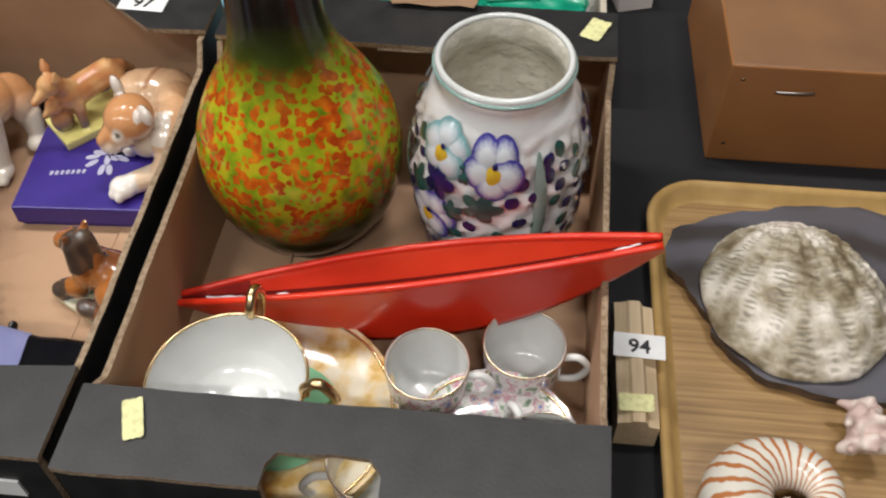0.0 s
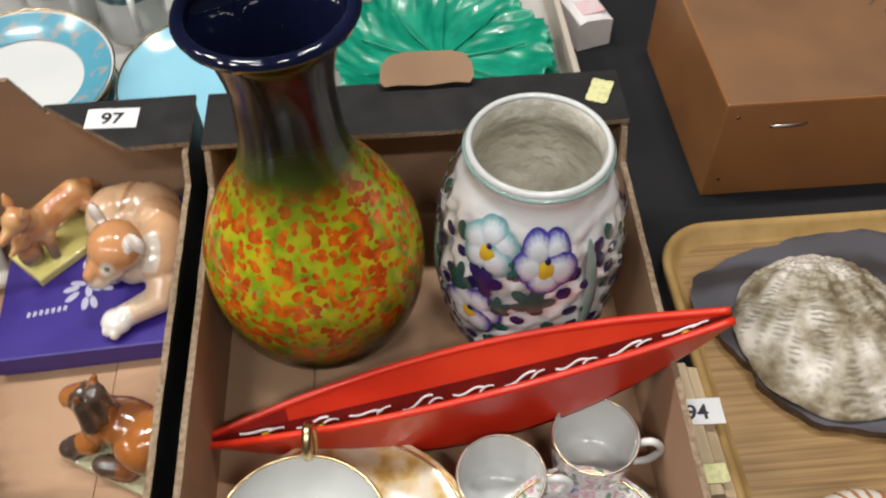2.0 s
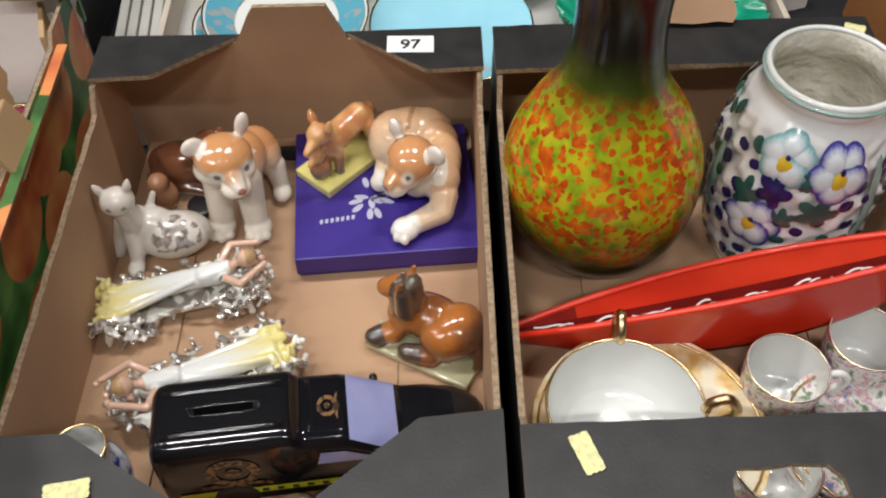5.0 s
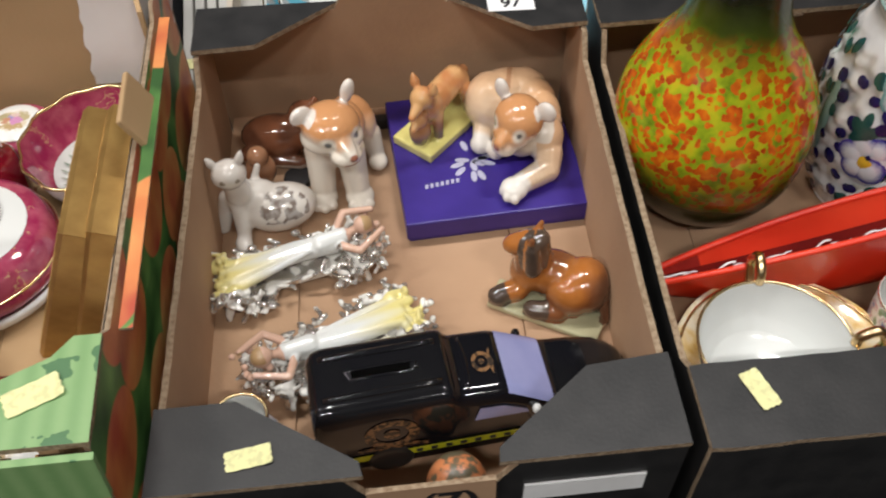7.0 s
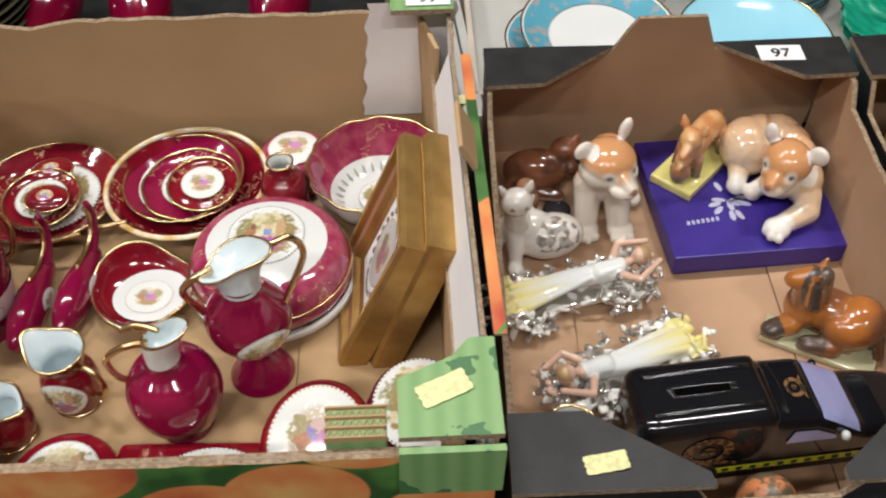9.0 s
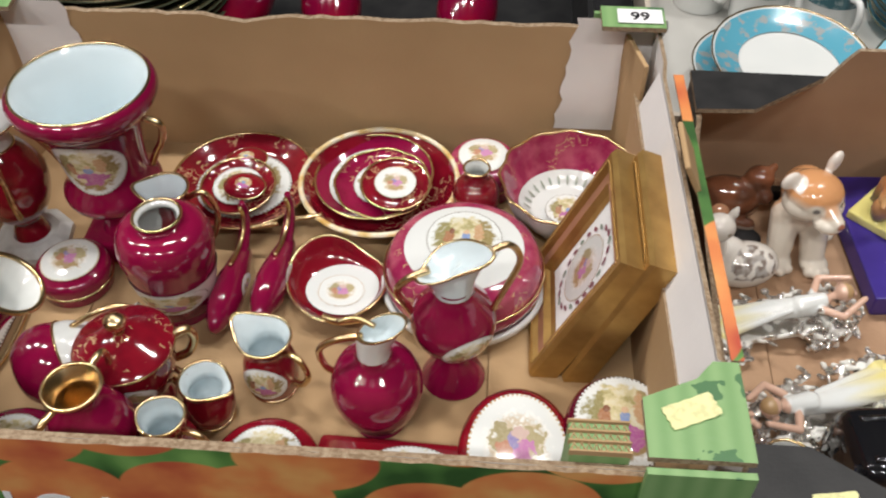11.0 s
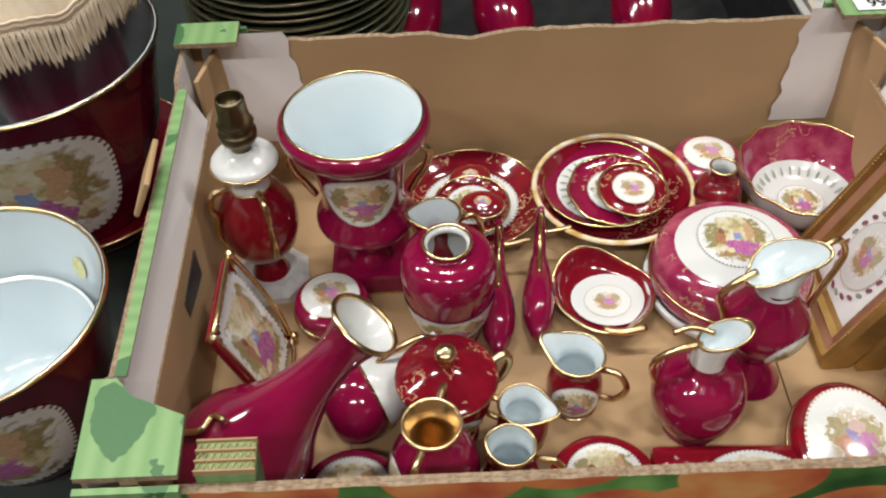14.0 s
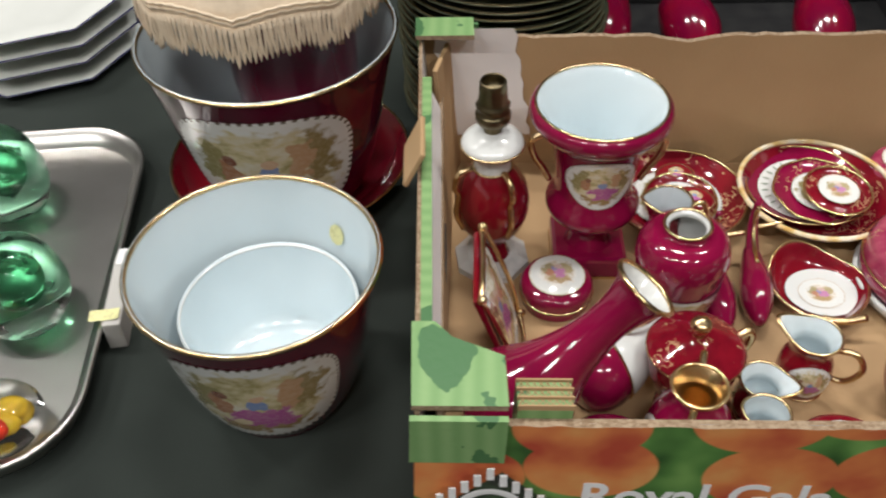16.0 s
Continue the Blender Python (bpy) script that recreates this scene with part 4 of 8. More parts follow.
part("green_line", ring(0.0452, 0.178, 0.0013), SAGE, jar, "sage green line under the rim")


def petals(n, depth, ph=0):
    return lambda a: 1 - depth + depth * abs(math.cos(n * (a + ph) / 2))


PETAL = mat("blue_edged_petal", (0.7, 0.74, 0.78), 0.14, coat=0.6)
PETAL_G = mat("green_edged_petal", (0.7, 0.74, 0.78), 0.14, coat=0.6)
for m, c in ((PETAL, (0.06, 0.05, 0.3)), (PETAL_G, (0.2, 0.4, 0.42))):
    ln = m.node_tree.nodes.new("ShaderNodeVectorMath")
    ln.operation = "LENGTH"
    m.node_tree.links.new(coords(m, "UV"), ln.inputs[0])
    jig = maths(m, "ADD", ln.outputs["Value"], maths(m, "MULTIPLY", maths(m, "SUBTRACT", tex(m, "Noise", coords(m, "UV"), 5, 3), 0.5), 0.35))
    feed(m, "Base Color", ramp(m, ((0.42, (0.72, 0.76, 0.8)), (0.68, blend((0.7, 0.74, 0.8), c, 0.45)), (0.88, c)), jig))


def relief(mt, ang, half, zc, dz, shape=None, off=0.003, dome=0.002, name="petal", rings=6):
    f0 = on_lathe(jo, ang, half, zc, dz, 0.0)

    def f(u, v):
        p = Vector(f0(u, v))
        d = Vector((p.x, p.y, 0)).normalized()
        return p + d * (off + dome * math.cos(1.5 * min(1, math.hypot(u, v))))
    part(name, patch(f, rings, 36, shape), mt, jar)




def pansy(mt, ang, half, zc, dz, n=5, spin=0.0):
    """A flower of overlapping petals with a yellow heart."""
    for k in range(n):
        a = spin + 2 * math.pi * k / n
        relief(mt, ang + half * 0.52 * math.cos(a), half * 0.66, zc + dz * 0.52 * math.sin(a), dz * 0.66, petals(3, 0.1, a), off=0.0028 + 0.0004 * k, dome=0.0024, name="pansy_petal")
    relief(YELLOW, ang, half * 0.3, zc - dz * 0.12, dz * 0.34, petals(3, 0.25), off=0.0062, dome=0.001, name="flower_eye")
    relief(PURPLE, ang + half * 0.05, half * 0.1, zc + dz * 0.2, dz * 0.12, off=0.0066, dome=0.001, name="flower_heart", rings=3)


pansy(PETAL_G, -127, 17, 0.142, 0.018, 5, 0.3)
pansy(PETAL, -92, 17, 0.138, 0.021, 5, 0.9)
pansy(PETAL, -134, 17, 0.082, 0.02, 6)
relief(PURPLE, -127, 12, 0.117, 0.016, petals(5, 0.5), name="violet_flower", off=0.0044)
for a, h, z, d, ph in ((-98, 14, 0.106, 0.014, 0), (-143, 10, 0.103, 0.017, 1), (-116, 8, 0.096, 0.01, 2), (-110, 5, 0.128, 0.006, 1), (-112, 3, 0.136, 0.003, 2)):
    relief(LEAF, a, h, z, d, petals(5, 0.5, ph), name="ivy_leaf", off=0.0038)
relief(SAGE, -62, 5, 0.100, 0.05, petals(3, 0.2), name="branch", off=0.003)
relief(SAGE, -175, 5, 0.090, 0.045, petals(3, 0.2), name="branch", off=0.003)
rnd = random.Random(8)
used = [(-127, 0.142), (-93, 0.138), (-134, 0.082), (-127, 0.117), (-100, 0.106)]
for i in range(600):
    a, z = rnd.uniform(-180, 180), rnd.uniform(0.02, 0.152)
    if any(abs(a - p) < 17 and abs(z - q) < 0.02 for p, q in used[:5]) or any(abs(a - p) < 8.5 and abs(z - q) < 0.011 for p, q in used[5:]):
        continue
    used.append((a, z))
    tl = rnd.uniform(-0.6, 0.6)
    relief(rnd.choice((PURPLE, PURPLE, LEAF)), a, rnd.uniform(3.6, 5.4), z, rnd.uniform(0.0048, 0.0078), lambda q, tl=tl: 0.75 + 0.3 * abs(math.cos(q + tl)), off=0.0034, dome=0.0008, name="berry", rings=3)

# red boat dish
REDIN = mat("pale_red_inner_glaze", (0.62, 0.05, 0.02), 0.12, coat=0.8, second=(0.52, 0.03, 0.013), scale=12)
dish = thing("boat_dish", "long red glazed boat-shaped dish with a dark squiggle band", "dish", -0.06, 0.37, 0.095, 0, 0, -17)
L = 0.168


def dish_at(u, s, off=0.0):
    """u along -1..1; s across: -1 near rim, 1 far rim."""
    w = max(0.0, 1 - abs(u) ** 2.0) ** 1.05
    y0 = -0.012 * w
    if s < 0:
        y, z = y0 - (0.004 * w + 0.002) * -s, -0.045 * w + (0.058 * w + 0.004) * -s
    else:
        y, z = y0 + (0.04 * w + 0.003) * s, -0.045 * w + (0.036 * w + 0.004) * s ** 1.35
    return Vector((L * u, y + off * 0.022 * s, z - off * 0.03 * (1 - abs(s)) + 0.004 * u * u))


def dish_skin(s0, s1, ns, off, lift=0.0, u0=-1.0, u1=1.0):
    bm = bmesh.new()
    g = []
    for i in range(61):
        u = u0 + (u1 - u0) * i / 60
        g.append([bm.verts.new(dish_at(u, s0 + (s1 - s0) * k / ns, off) + Vector((0, 0, lift))) for k in range(ns + 1)])
    for p, q in zip(g, g[1:]):
        for k in range(ns):
            bm.faces.new((p[k], p[k + 1], q[k + 1], q[k]))
    return smooth(bm)


part("outer_wall", dish_skin(-1, 1, 24, 0.12, -0.003), RED, dish)
part("inner_wall", dish_skin(-1, 1, 24, 0.0), REDIN, dish, "paler red glossy inside")
for s in (-1, 1):
    part("rim", tube([dish_at(-1 + i / 10, s, 0.05) + Vector((0, 0, -0.001)) for i in range(21)], 0.0026, 3, 8), RED, dish)
part("dark_band", dish_skin(0.36, 0.68, 8, 0.0, 0.0012), DKRED, dish, "dark maroon band inside")
part("dark_end", dish_skin(0.1, 0.97, 12, 0.0, 0.0007, -0.99, -0.7), mat("shaded_maroon_glaze", (0.3, 0.022, 0.014), 0.2, coat=0.4, second=(0.2, 0.014, 0.012), scale=40), dish, "maroon glazed end")
for i in range(9):
    u = -0.82 + i * 0.205
    j = 1 + 0.25 * math.sin(i * 2.3)
    c = [dish_at(u + 0.016 * k, 0.54 + 0.035 * j * math.sin(k * 0.62) + 0.012 * k * (i % 2 - 0.5), 0.0) + Vector((0, 0, 0.0026)) for k in range(-4, 5)]
    part("squiggle", tube(c, 0.0008, 3, 6), PAPER, dish, "white trailed squiggle")
    c = [dish_at(u + 0.04 + 0.02 * k, 0.5 + 0.05 * k - 0.012 * j * k * k, 0.0) + Vector((0, 0, 0.0028)) for k in range(0, 4)]
    part("squiggle", tube(c, 0.0008, 4, 6, 0.0005), PAPER, dish)
    part("yellow_dot", ball(dish_at(u + 0.02, 0.47, 0) + Vector((0, 0, 0.001)), (0.004, 0.003, 0.0016), sub=1), YELLOW, dish)

# two-handled cup on saucers
so = [(0.0, 0.001), (0.03, 0.001), (0.034, 0.004), (0.06, 0.009), (0.078, 0.016)]
for k, (x, y, z, mt) in enumerate(((-0.136, 0.289, FZ, GILTCREAM), (-0.134, 0.29, FZ + 0.012, GILTCREAM))):
    s = vessel("saucer", "cream and gilt china saucer with a green centre", "saucer", x, y, z, so, [(0.07, 0.0145), (0.045, 0.008), (0.0, 0.006)], mt, mt, 0.001, group="saucers in the carton")
    part("green_centre", patch(flat_on(0, 0, 0.0095, 0.04, 0.04)), mat("pale_green_glaze", (0.2, 0.5, 0.28), 0.15, second=(0.25, 0.55, 0.33), scale=40), s, "pale green centre")
co = [(0.0, 0.001), (0.022, 0.001), (0.024, 0.004), (0.034, 0.014), (0.046, 0.032), (0.0505, 0.05)]
cup = vessel("loving_cup", "white china cup with two gilt ring handles", "cup", -0.158, 0.283, FZ + 0.022, [(r * 0.97, z) for r, z in co], [(0.049, 0.0495), (0.044, 0.032), (0.03, 0.012), (0.0, 0.007)], PORC, PORC, 0.0011)
for a in (85, -5):
    c, s = math.cos(radians(a)), math.sin(radians(a))
    part("handle", tube([(0.046 * c, 0.046 * s, 0.03), (0.06 * c, 0.06 * s, 0.034), (0.068 * c, 0.068 * s, 0.048), (0.06 * c, 0.06 * s, 0.062), (0.05 * c, 0.05 * s, 0.056), (0.049 * c, 0.049 * s, 0.049)], 0.0034), GOLD, cup, "gilt ring handle")


def chintz_cup(x, y, rz, z=FZ):
    c = vessel("coffee_cup", "small chintz-printed china coffee cup, white inside", "cup", x, y, z, [(0.0, 0.001), (0.017, 0.001), (0.018, 0.004), (0.024, 0.012), (0.0265, 0.03), (0.0275, 0.05)], [(0.0262, 0.0495), (0.025, 0.03), (0.02, 0.012), (0.0, 0.006)], CHINTZ, PORC, 0.0008, rz=rz, group="small chintz cups")
    part("handle", tube([(0.026, 0, 0.042), (0.036, 0, 0.045), (0.043, 0, 0.036), (0.037, 0, 0.022), (0.025, 0, 0.017)], 0.0026), PORC, c, "white loop handle")
    return c


chintz_cup(-0.04, 0.32, -5)
chintz_cup(0.022, 0.341, -8)
chintz_cup(-0.066, 0.25, 200)


def chintz_saucer(x, y, z, rz=0, rx=0):
    s = vessel("small_saucer", "small chintz-printed china saucer", "saucer", x, y, z, [(0.0, 0.001), (0.022, 0.001), (0.025, 0.004), (0.045, 0.009), (0.055, 0.014)], [(0.048, 0.012), (0.03, 0.007), (0.0, 0.0055)], CHINTZ, CHINTZ, 0.0008, rz, rx, group="small chintz saucers")
    part("rosette", patch(flat_on(0, 0, 0.0075, 0.016, 0.016)), FLORAL, s)
    return s


chintz_saucer(0.004, 0.274, FZ)
chintz_saucer(0.003, 0.275, FZ + 0.009, 20)
chintz_saucer(0.005, 0.276, FZ + 0.018, 40)
c = chintz_cup(0.035, 0.247, 120, FZ + 0.03)

# ---- wooden tray with shells ----
tray = thing("wooden_tray", "large oak-veneered serving tray with a raised varnished rim", "tray", 0.33, 0.26, 0)


def rounded(x0, x1, y0, y1, r, n=8):
    out = []
    for cx, cy, a0 in ((x1 - r, y1 - r, 0), (x0 + r, y1 - r, 90), (x0 + r, y0 + r, 180), (x1 - r, y0 + r, 270)):
        for i in range(n + 1):
            a = radians(a0 + 90 * i / n)
            out.append((cx + r * math.cos(a), cy + r * math.sin(a)))
    return out


def rim_loop(e, box, r, profile, material, name, label=""):
    """A moulded rim: profile of (inset, height) carried round a rounded rectangle."""
    bm = bmesh.new()
    rows = []
    for d, z in profile:
        rows.append([bm.verts.new((x, y, z)) for x, y in rounded(box[0] + d, box[1] - d, box[2] + d, box[3] - d, max(0.002, r - d))])
    for p, q in zip(rows, rows[1:]):
        for k in range(len(p)):
            j = (k + 1) % len(p)
            bm.faces.new((p[k], p[j], q[j], q[k]))
    return part(name, smooth(bm), material, e, label)


TB = (-0.2125, 0.24, -0.24, 0.295)
bm = bmesh.new()
bm.faces.new([bm.verts.new((x, y, 0.006)) for x, y in rounded(-0.202, 0.23, -0.23, 0.285, 0.035)])
part("base", bm, WOOD, tray)
rim_loop(tray, TB, 0.045, [(0.004, 0.0), (0.002, 0.009), (0.0, 0.018), (0.002, 0.0205), (0.005, 0.0205), (0.008, 0.017), (0.012, 0.0085), (0.016, 0.0062)], WOOD_RIM, "rim", "pale varnished rim")
TZ = 0.0065


def agate_edge(a):
    return 1 + 0.06 * math.sin(3 * a + 0.5) + 0.045 * math.sin(5 * a) + 0.012 * math.sin(17 * a) + 0.01 * math.sin(29 * a)


slabm = bmesh.new()
lo = [slabm.verts.new((0.152 * agate_edge(a) * math.cos(a) * 0.98, 0.092 * agate_edge(a) * math.sin(a) * 0.98, 0)) for a in [2 * math.pi * k / 96 for k in range(96)]]
hi = [slabm.verts.new((0.152 * agate_edge(a) * math.cos(a), 0.092 * agate_edge(a) * math.sin(a), 0.011)) for a in [2 * math.pi * k / 96 for k in range(96)]]
slabm.faces.new(hi).material_index = 0
slabm.faces.new(list(reversed(lo))).material_index = 1
for k in range(96):
    slabm.faces.new((lo[k], lo[(k + 1) % 96], hi[(k + 1) % 96], hi[k])).material_index = 1
solid("agate_slice", "polished grey-violet agate slice with a rough brown edge", "mineral", slabm, [AGATE, mat("rough_agate_rind", (0.06, 0.045, 0.035), 0.7, second=(0.14, 0.09, 0.06), scale=70, bump=0.8, bump_scale=160)], pose(0.284, 0.444, TZ, 0, 0, -4))

shell = lathe([(0.0, 0.036), (0.02, 0.035), (0.042, 0.028), (0.06, 0.013), (0.066, 0.003), (0.058, 0.0005)], 180, 14)
for v in shell.verts:
    a = math.atan2(v.co.y, v.co.x)
    r = math.hypot(v.co.x, v.co.y)
    s = 1.02 - 0.1 * max(0, math.cos(a - 1.75)) ** 3 + 0.07 * max(0, math.cos(a + 0.7)) ** 3 + 0.05 * max(0, math.cos(a + 2.5)) ** 3 + 0.012 * math.sin(9 * a) + 0.01 * noise.noise(Vector((4 * math.cos(a), 4 * math.sin(a), 0)))
    v.co.x *= s
    v.co.y *= s
    q = Vector((v.co.x - 0.006, v.co.y - 0.056, 0))
    rib = math.sin(math.atan2(q.x, -q.y) * 30 + 2 * noise.noise(v.co * 30))
    grow = math.sin(q.length * 700 + 5 * noise.noise(v.co * 30))
    fade = min(1, r / 0.012)
    v.co.z += (0.0007 * rib + 0.0008 * grow + 0.0022 * noise.noise(v.co * 55) + 0.0012 * noise.noise(v.co * 190)) * fade
    v.co.z = max(v.co.z, 0.0003)
SHELLM = mat("weathered_shell", (0.5, 0.46, 0.38), 0.42, bump=0.7, bump_scale=220)
o = coords(SHELLM)
mp = SHELLM.node_tree.nodes.new("ShaderNodeMapping")
mp.inputs["Location"].default_value = (-0.006, -0.06, 0)
SHELLM.node_tree.links.new(o, mp.inputs[0])
px, py = axis(SHELLM, mp.outputs[0], 0), axis(SHELLM, mp.outputs[0], 1)
ray_angle = maths(SHELLM, "ARCTAN2", px, maths(SHELLM, "MULTIPLY", py, -1.0))
reach = maths(SHELLM, "SQRT", maths(SHELLM, "ADD", maths(SHELLM, "MULTIPLY", px, px), maths(SHELLM, "MULTIPLY", py, py)))
fan = SHELLM.node_tree.nodes.new("ShaderNodeCombineXYZ")
SHELLM.node_tree.links.new(maths(SHELLM, "MULTIPLY", ray_angle, 5.0), fan.inputs[0])
SHELLM.node_tree.links.new(maths(SHELLM, "MULTIPLY", reach, 14.0), fan.inputs[1])
rays = ramp(SHELLM, ((0.46, (0, 0, 0)), (0.6, (1, 1, 1))), tex(SHELLM, "Noise", fan.outputs[0], 1.6, 2))
line = maths(SHELLM, "SINE", maths(SHELLM, "ADD", maths(SHELLM, "MULTIPLY", reach, 1700.0), maths(SHELLM, "MULTIPLY", tex(SHELLM, "Noise", o, 45, 4), 16.0)))
hatch = maths(SHELLM, "MULTIPLY", ramp(SHELLM, ((0.35, (0, 0, 0)), (0.75, (1, 1, 1))), maths(SHELLM, "ADD", maths(SHELLM, "MULTIPLY", line, 0.5), 0.5)), rays)
hue = ramp(SHELLM, ((0.34, (0.16, 0.12, 0.07)), (0.44, (0.33, 0.28, 0.19)), (0.54, (0.5, 0.45, 0.36)), (0.66, (0.74, 0.68, 0.6))), tex(SHELLM, "Noise", o, 42, 7))
worn = mix(SHELLM, ramp(SHELLM, ((0.012, (1, 1, 1)), (0.024, (0, 0, 0))), reach), hue, (0.72, 0.63, 0.56))
feed(SHELLM, "Base Color", mix(SHELLM, maths(SHELLM, "MULTIPLY", hatch, 0.6), worn, (0.12, 0.105, 0.07)))
solid("abalone_shell", "large weathered grey-brown ridged sea shell", "shell", shell, SHELLM, pose(0.223, 0.44, TZ + 0.0115, 0, 0, 4) @ Matrix.Diagonal((1.0, 1.12, 0.95, 1)))

# nautilus
naut = bmesh.new()
rows = []
for i in range(90):
    t = i / 89
    a = t * 2.35 * math.pi
    R = 0.0093 * math.exp(0.235 * a)
    rr = R * 0.62
    c = Vector((R * math.cos(a), R * math.sin(a), 0))
    d = Vector((math.cos(a), math.sin(a), 0))
    rows.append([naut.verts.new(c + d * rr * math.cos(b) + Vector((0, 0, 1)) * rr * 0.95 * math.sin(b)) for b in [2 * math.pi * k / 22 for k in range(22)]])
for p, q in zip(rows, rows[1:]):
    for k in range(22):
        naut.faces.new((p[k], p[(k + 1) % 22], q[(k + 1) % 22], q[k]))
NAUT = mat("striped_nautilus", (0.7, 0.66, 0.58), 0.22, coat=0.3)
o = coords(NAUT)
at2 = maths(NAUT, "ARCTAN2", axis(NAUT, o, 1), axis(NAUT, o, 0))
ln = NAUT.node_tree.nodes.new("ShaderNodeVectorMath")
ln.operation = "LENGTH"
NAUT.node_tree.links.new(o, ln.inputs[0])
ang = maths(NAUT, "ADD", maths(NAUT, "MULTIPLY", at2, 24.0), maths(NAUT, "ADD", maths(NAUT, "MULTIPLY", ln.outputs["Value"], 110.0), maths(NAUT, "MULTIPLY", tex(NAUT, "Noise", o, 60, 3), 7.0)))
st = maths(NAUT, "SINE", ang)
feed(NAUT, "Base Color", ramp(NAUT, ((0.5, (0.7, 0.66, 0.58)), (0.62, (0.45, 0.17, 0.06))), maths(NAUT, "ADD", maths(NAUT, "MULTIPLY", st, 0.3), 0.4)))
nt = thing("nautilus_shell", "striped orange and white nautilus shell with a pearly mouth", "shell", 0.196, 0.266, TZ + 0.03, 200, 10, 0)
part("coil", smooth(naut), NAUT, nt)
aE = 2.35 * math.pi
RE = 0.0093 * math.exp(0.235 * aE)
part("mouth", ball((RE * math.cos(aE), RE * math.sin(aE), 0), (RE * 0.58, RE * 0.2, RE * 0.55), m=Matrix.Identity(4)), mat("pearl", (0.6, 0.58, 0.55), 0.15, coat=0.5, second=(0.5, 0.56, 0.6), scale=40), nt, "pearly mouth")

rnd = random.Random(3)
cb = []
for i in range(16):
    a, b = rnd.uniform(0, 6.28), rnd.uniform(0.1, 1.1)
    d = Vector((math.cos(a) * math.sin(b), math.sin(a) * math.sin(b), math.cos(b) * 0.8))
    p = d * rnd.uniform(0.014, 0.03)
    cb.append(((0, 0, 0.006), tuple(p + Vector((0, 0, 0.006))), 0.007, 0.0045))
    for k in range(3):
        e2 = p + Vector((rnd.uniform(-1, 1), rnd.uniform(-1, 1), rnd.uniform(-0.2, 1))) * 0.009 + Vector((0, 0, 0.006))
        cb.append((tuple(p + Vector((0, 0, 0.006))), tuple(e2), 0.004, 0.003))
statue("coral_piece", "knobbly pale pink coral branch", "coral", cb, lambda p, n: blend((0.5, 0.36, 0.32), (0.66, 0.56, 0.5), 0.5 + 3 * noise.noise(p * 120)), pose(0.253, 0.321, TZ + 0.002), 0.0018, material=BONE, smoothing=1)

blk = thing("wood_moulding_block", "short offcut of pine moulding standing at the tray edge", "wood block", 0.102, 0.364, 0)
bm = panel([(-0.014, 0), (0.0145, 0), (0.0145, 0.024), (0.007, 0.026), (0.004, 0.032), (-0.004, 0.032), (-0.006, 0.03), (-0.014, 0.028)], 0.1)
part("moulding", bm, [PINE, PINE, PINE], blk, m=Matrix.Translation((0, -0.05, 0)))
lot_label("94", pose(0.104, 0.374, 0.0324, 0, 0, -2))
sticker("price_sticker", 0.1, 0.328, 0.0326, 0.024, 0.014, 0, "faded pale yellow sticker on pine block")

case = thing("wooden_case", "old brown wooden case with stained top and wire staples", "box", 0.335, 0.69, 0)
part("body", slab(-0.16, 0.165, -0.09, 0.112, 0, 0.1045, 0.0022), MAHOG, case)
# thin skin over the body; the top's dull sheen is put into its colour
part("top_board", slab(-0.1585, 0.1635, -0.0885, 0.1105, 0.1035, 0.105, 0.0007), mat("sheen_dulled_top", (0.2, 0.105, 0.055), 0.36, second=(0.26, 0.135, 0.065), scale=10, bump=0.2, bump_scale=90), case, "thin top skin, its dull sheen put into the brown")
for x, z in ((0.06, 0.03), (-0.148, 0.09), (-0.148, 0.02)):
    part("nail_head", ball((x, -0.0895, z), (0.0022, 0.0012, 0.0022), sub=1), BRASS_OLD, case)
for x in (-0.105, 0.12):
    part("staple", tube([(x - 0.014, -0.0895, 0.08), (x - 0.013, -0.093, 0.0815), (x + 0.013, -0.093, 0.0825), (x + 0.014, -0.0895, 0.081)], 0.0009, 2, 6), STEEL, case, "bright wire staple")
part("dark_mark", patch(flat_on(0.026, 0.014, 0.1055, 0.014, 0.009), 5, 32, lambda a: 1 + 0.12 * math.sin(3 * a) + 0.06 * math.sin(7 * a)), mat("dark_scorch", (0.05, 0.045, 0.045), 0.5, second=(0.09, 0.06, 0.05), scale=60), case, "dark oval mark on the top")
part("ring_mark", tube([(0.024 + 0.025 * math.cos(a), 0.018 + 0.019 * math.sin(a), 0.1046) for a in [0.5 + 0.22 * k for k in range(11)]], 0.0022, 2, 6, flat=0.3), mat("faint_scorch", (0.12, 0.065, 0.035), 0.55, second=(0.2, 0.1, 0.045), scale=200), case, "faint curved stain")
sticker("price_sticker", 0.21, 0.755, 0.1053, 0.026, 0.012, 10, "pale yellow sticker on the wooden case")

# ---- carton of figures: contents ----
BISC, DBR, WHT, BLK = (0.6, 0.28, 0.115), (0.09, 0.03, 0.012), (0.74, 0.68, 0.59), (0.02, 0.02, 0.02)


def near(p, q, r):
    return (Vector(p) - Vector(q)).length < r


def toes(x, y, z, r, way=-90, spread=0.8):
    """Three rounded toes at the front of a paw."""
    out = []
    for k in (-1, 0, 1):
        a = radians(way) + k * spread
        out.append(((x + r * math.cos(a), y + r * math.sin(a), z), (r * 0.5, r * 0.5, r * 0.55)))
    return out


def spot(p, e, r, soft=0.0015):
    """1 inside a round painted spot, easing to 0 at its edge."""
    return min(1.0, max(0.0, (r - (Vector(p) - Vector(e)).length) / soft))


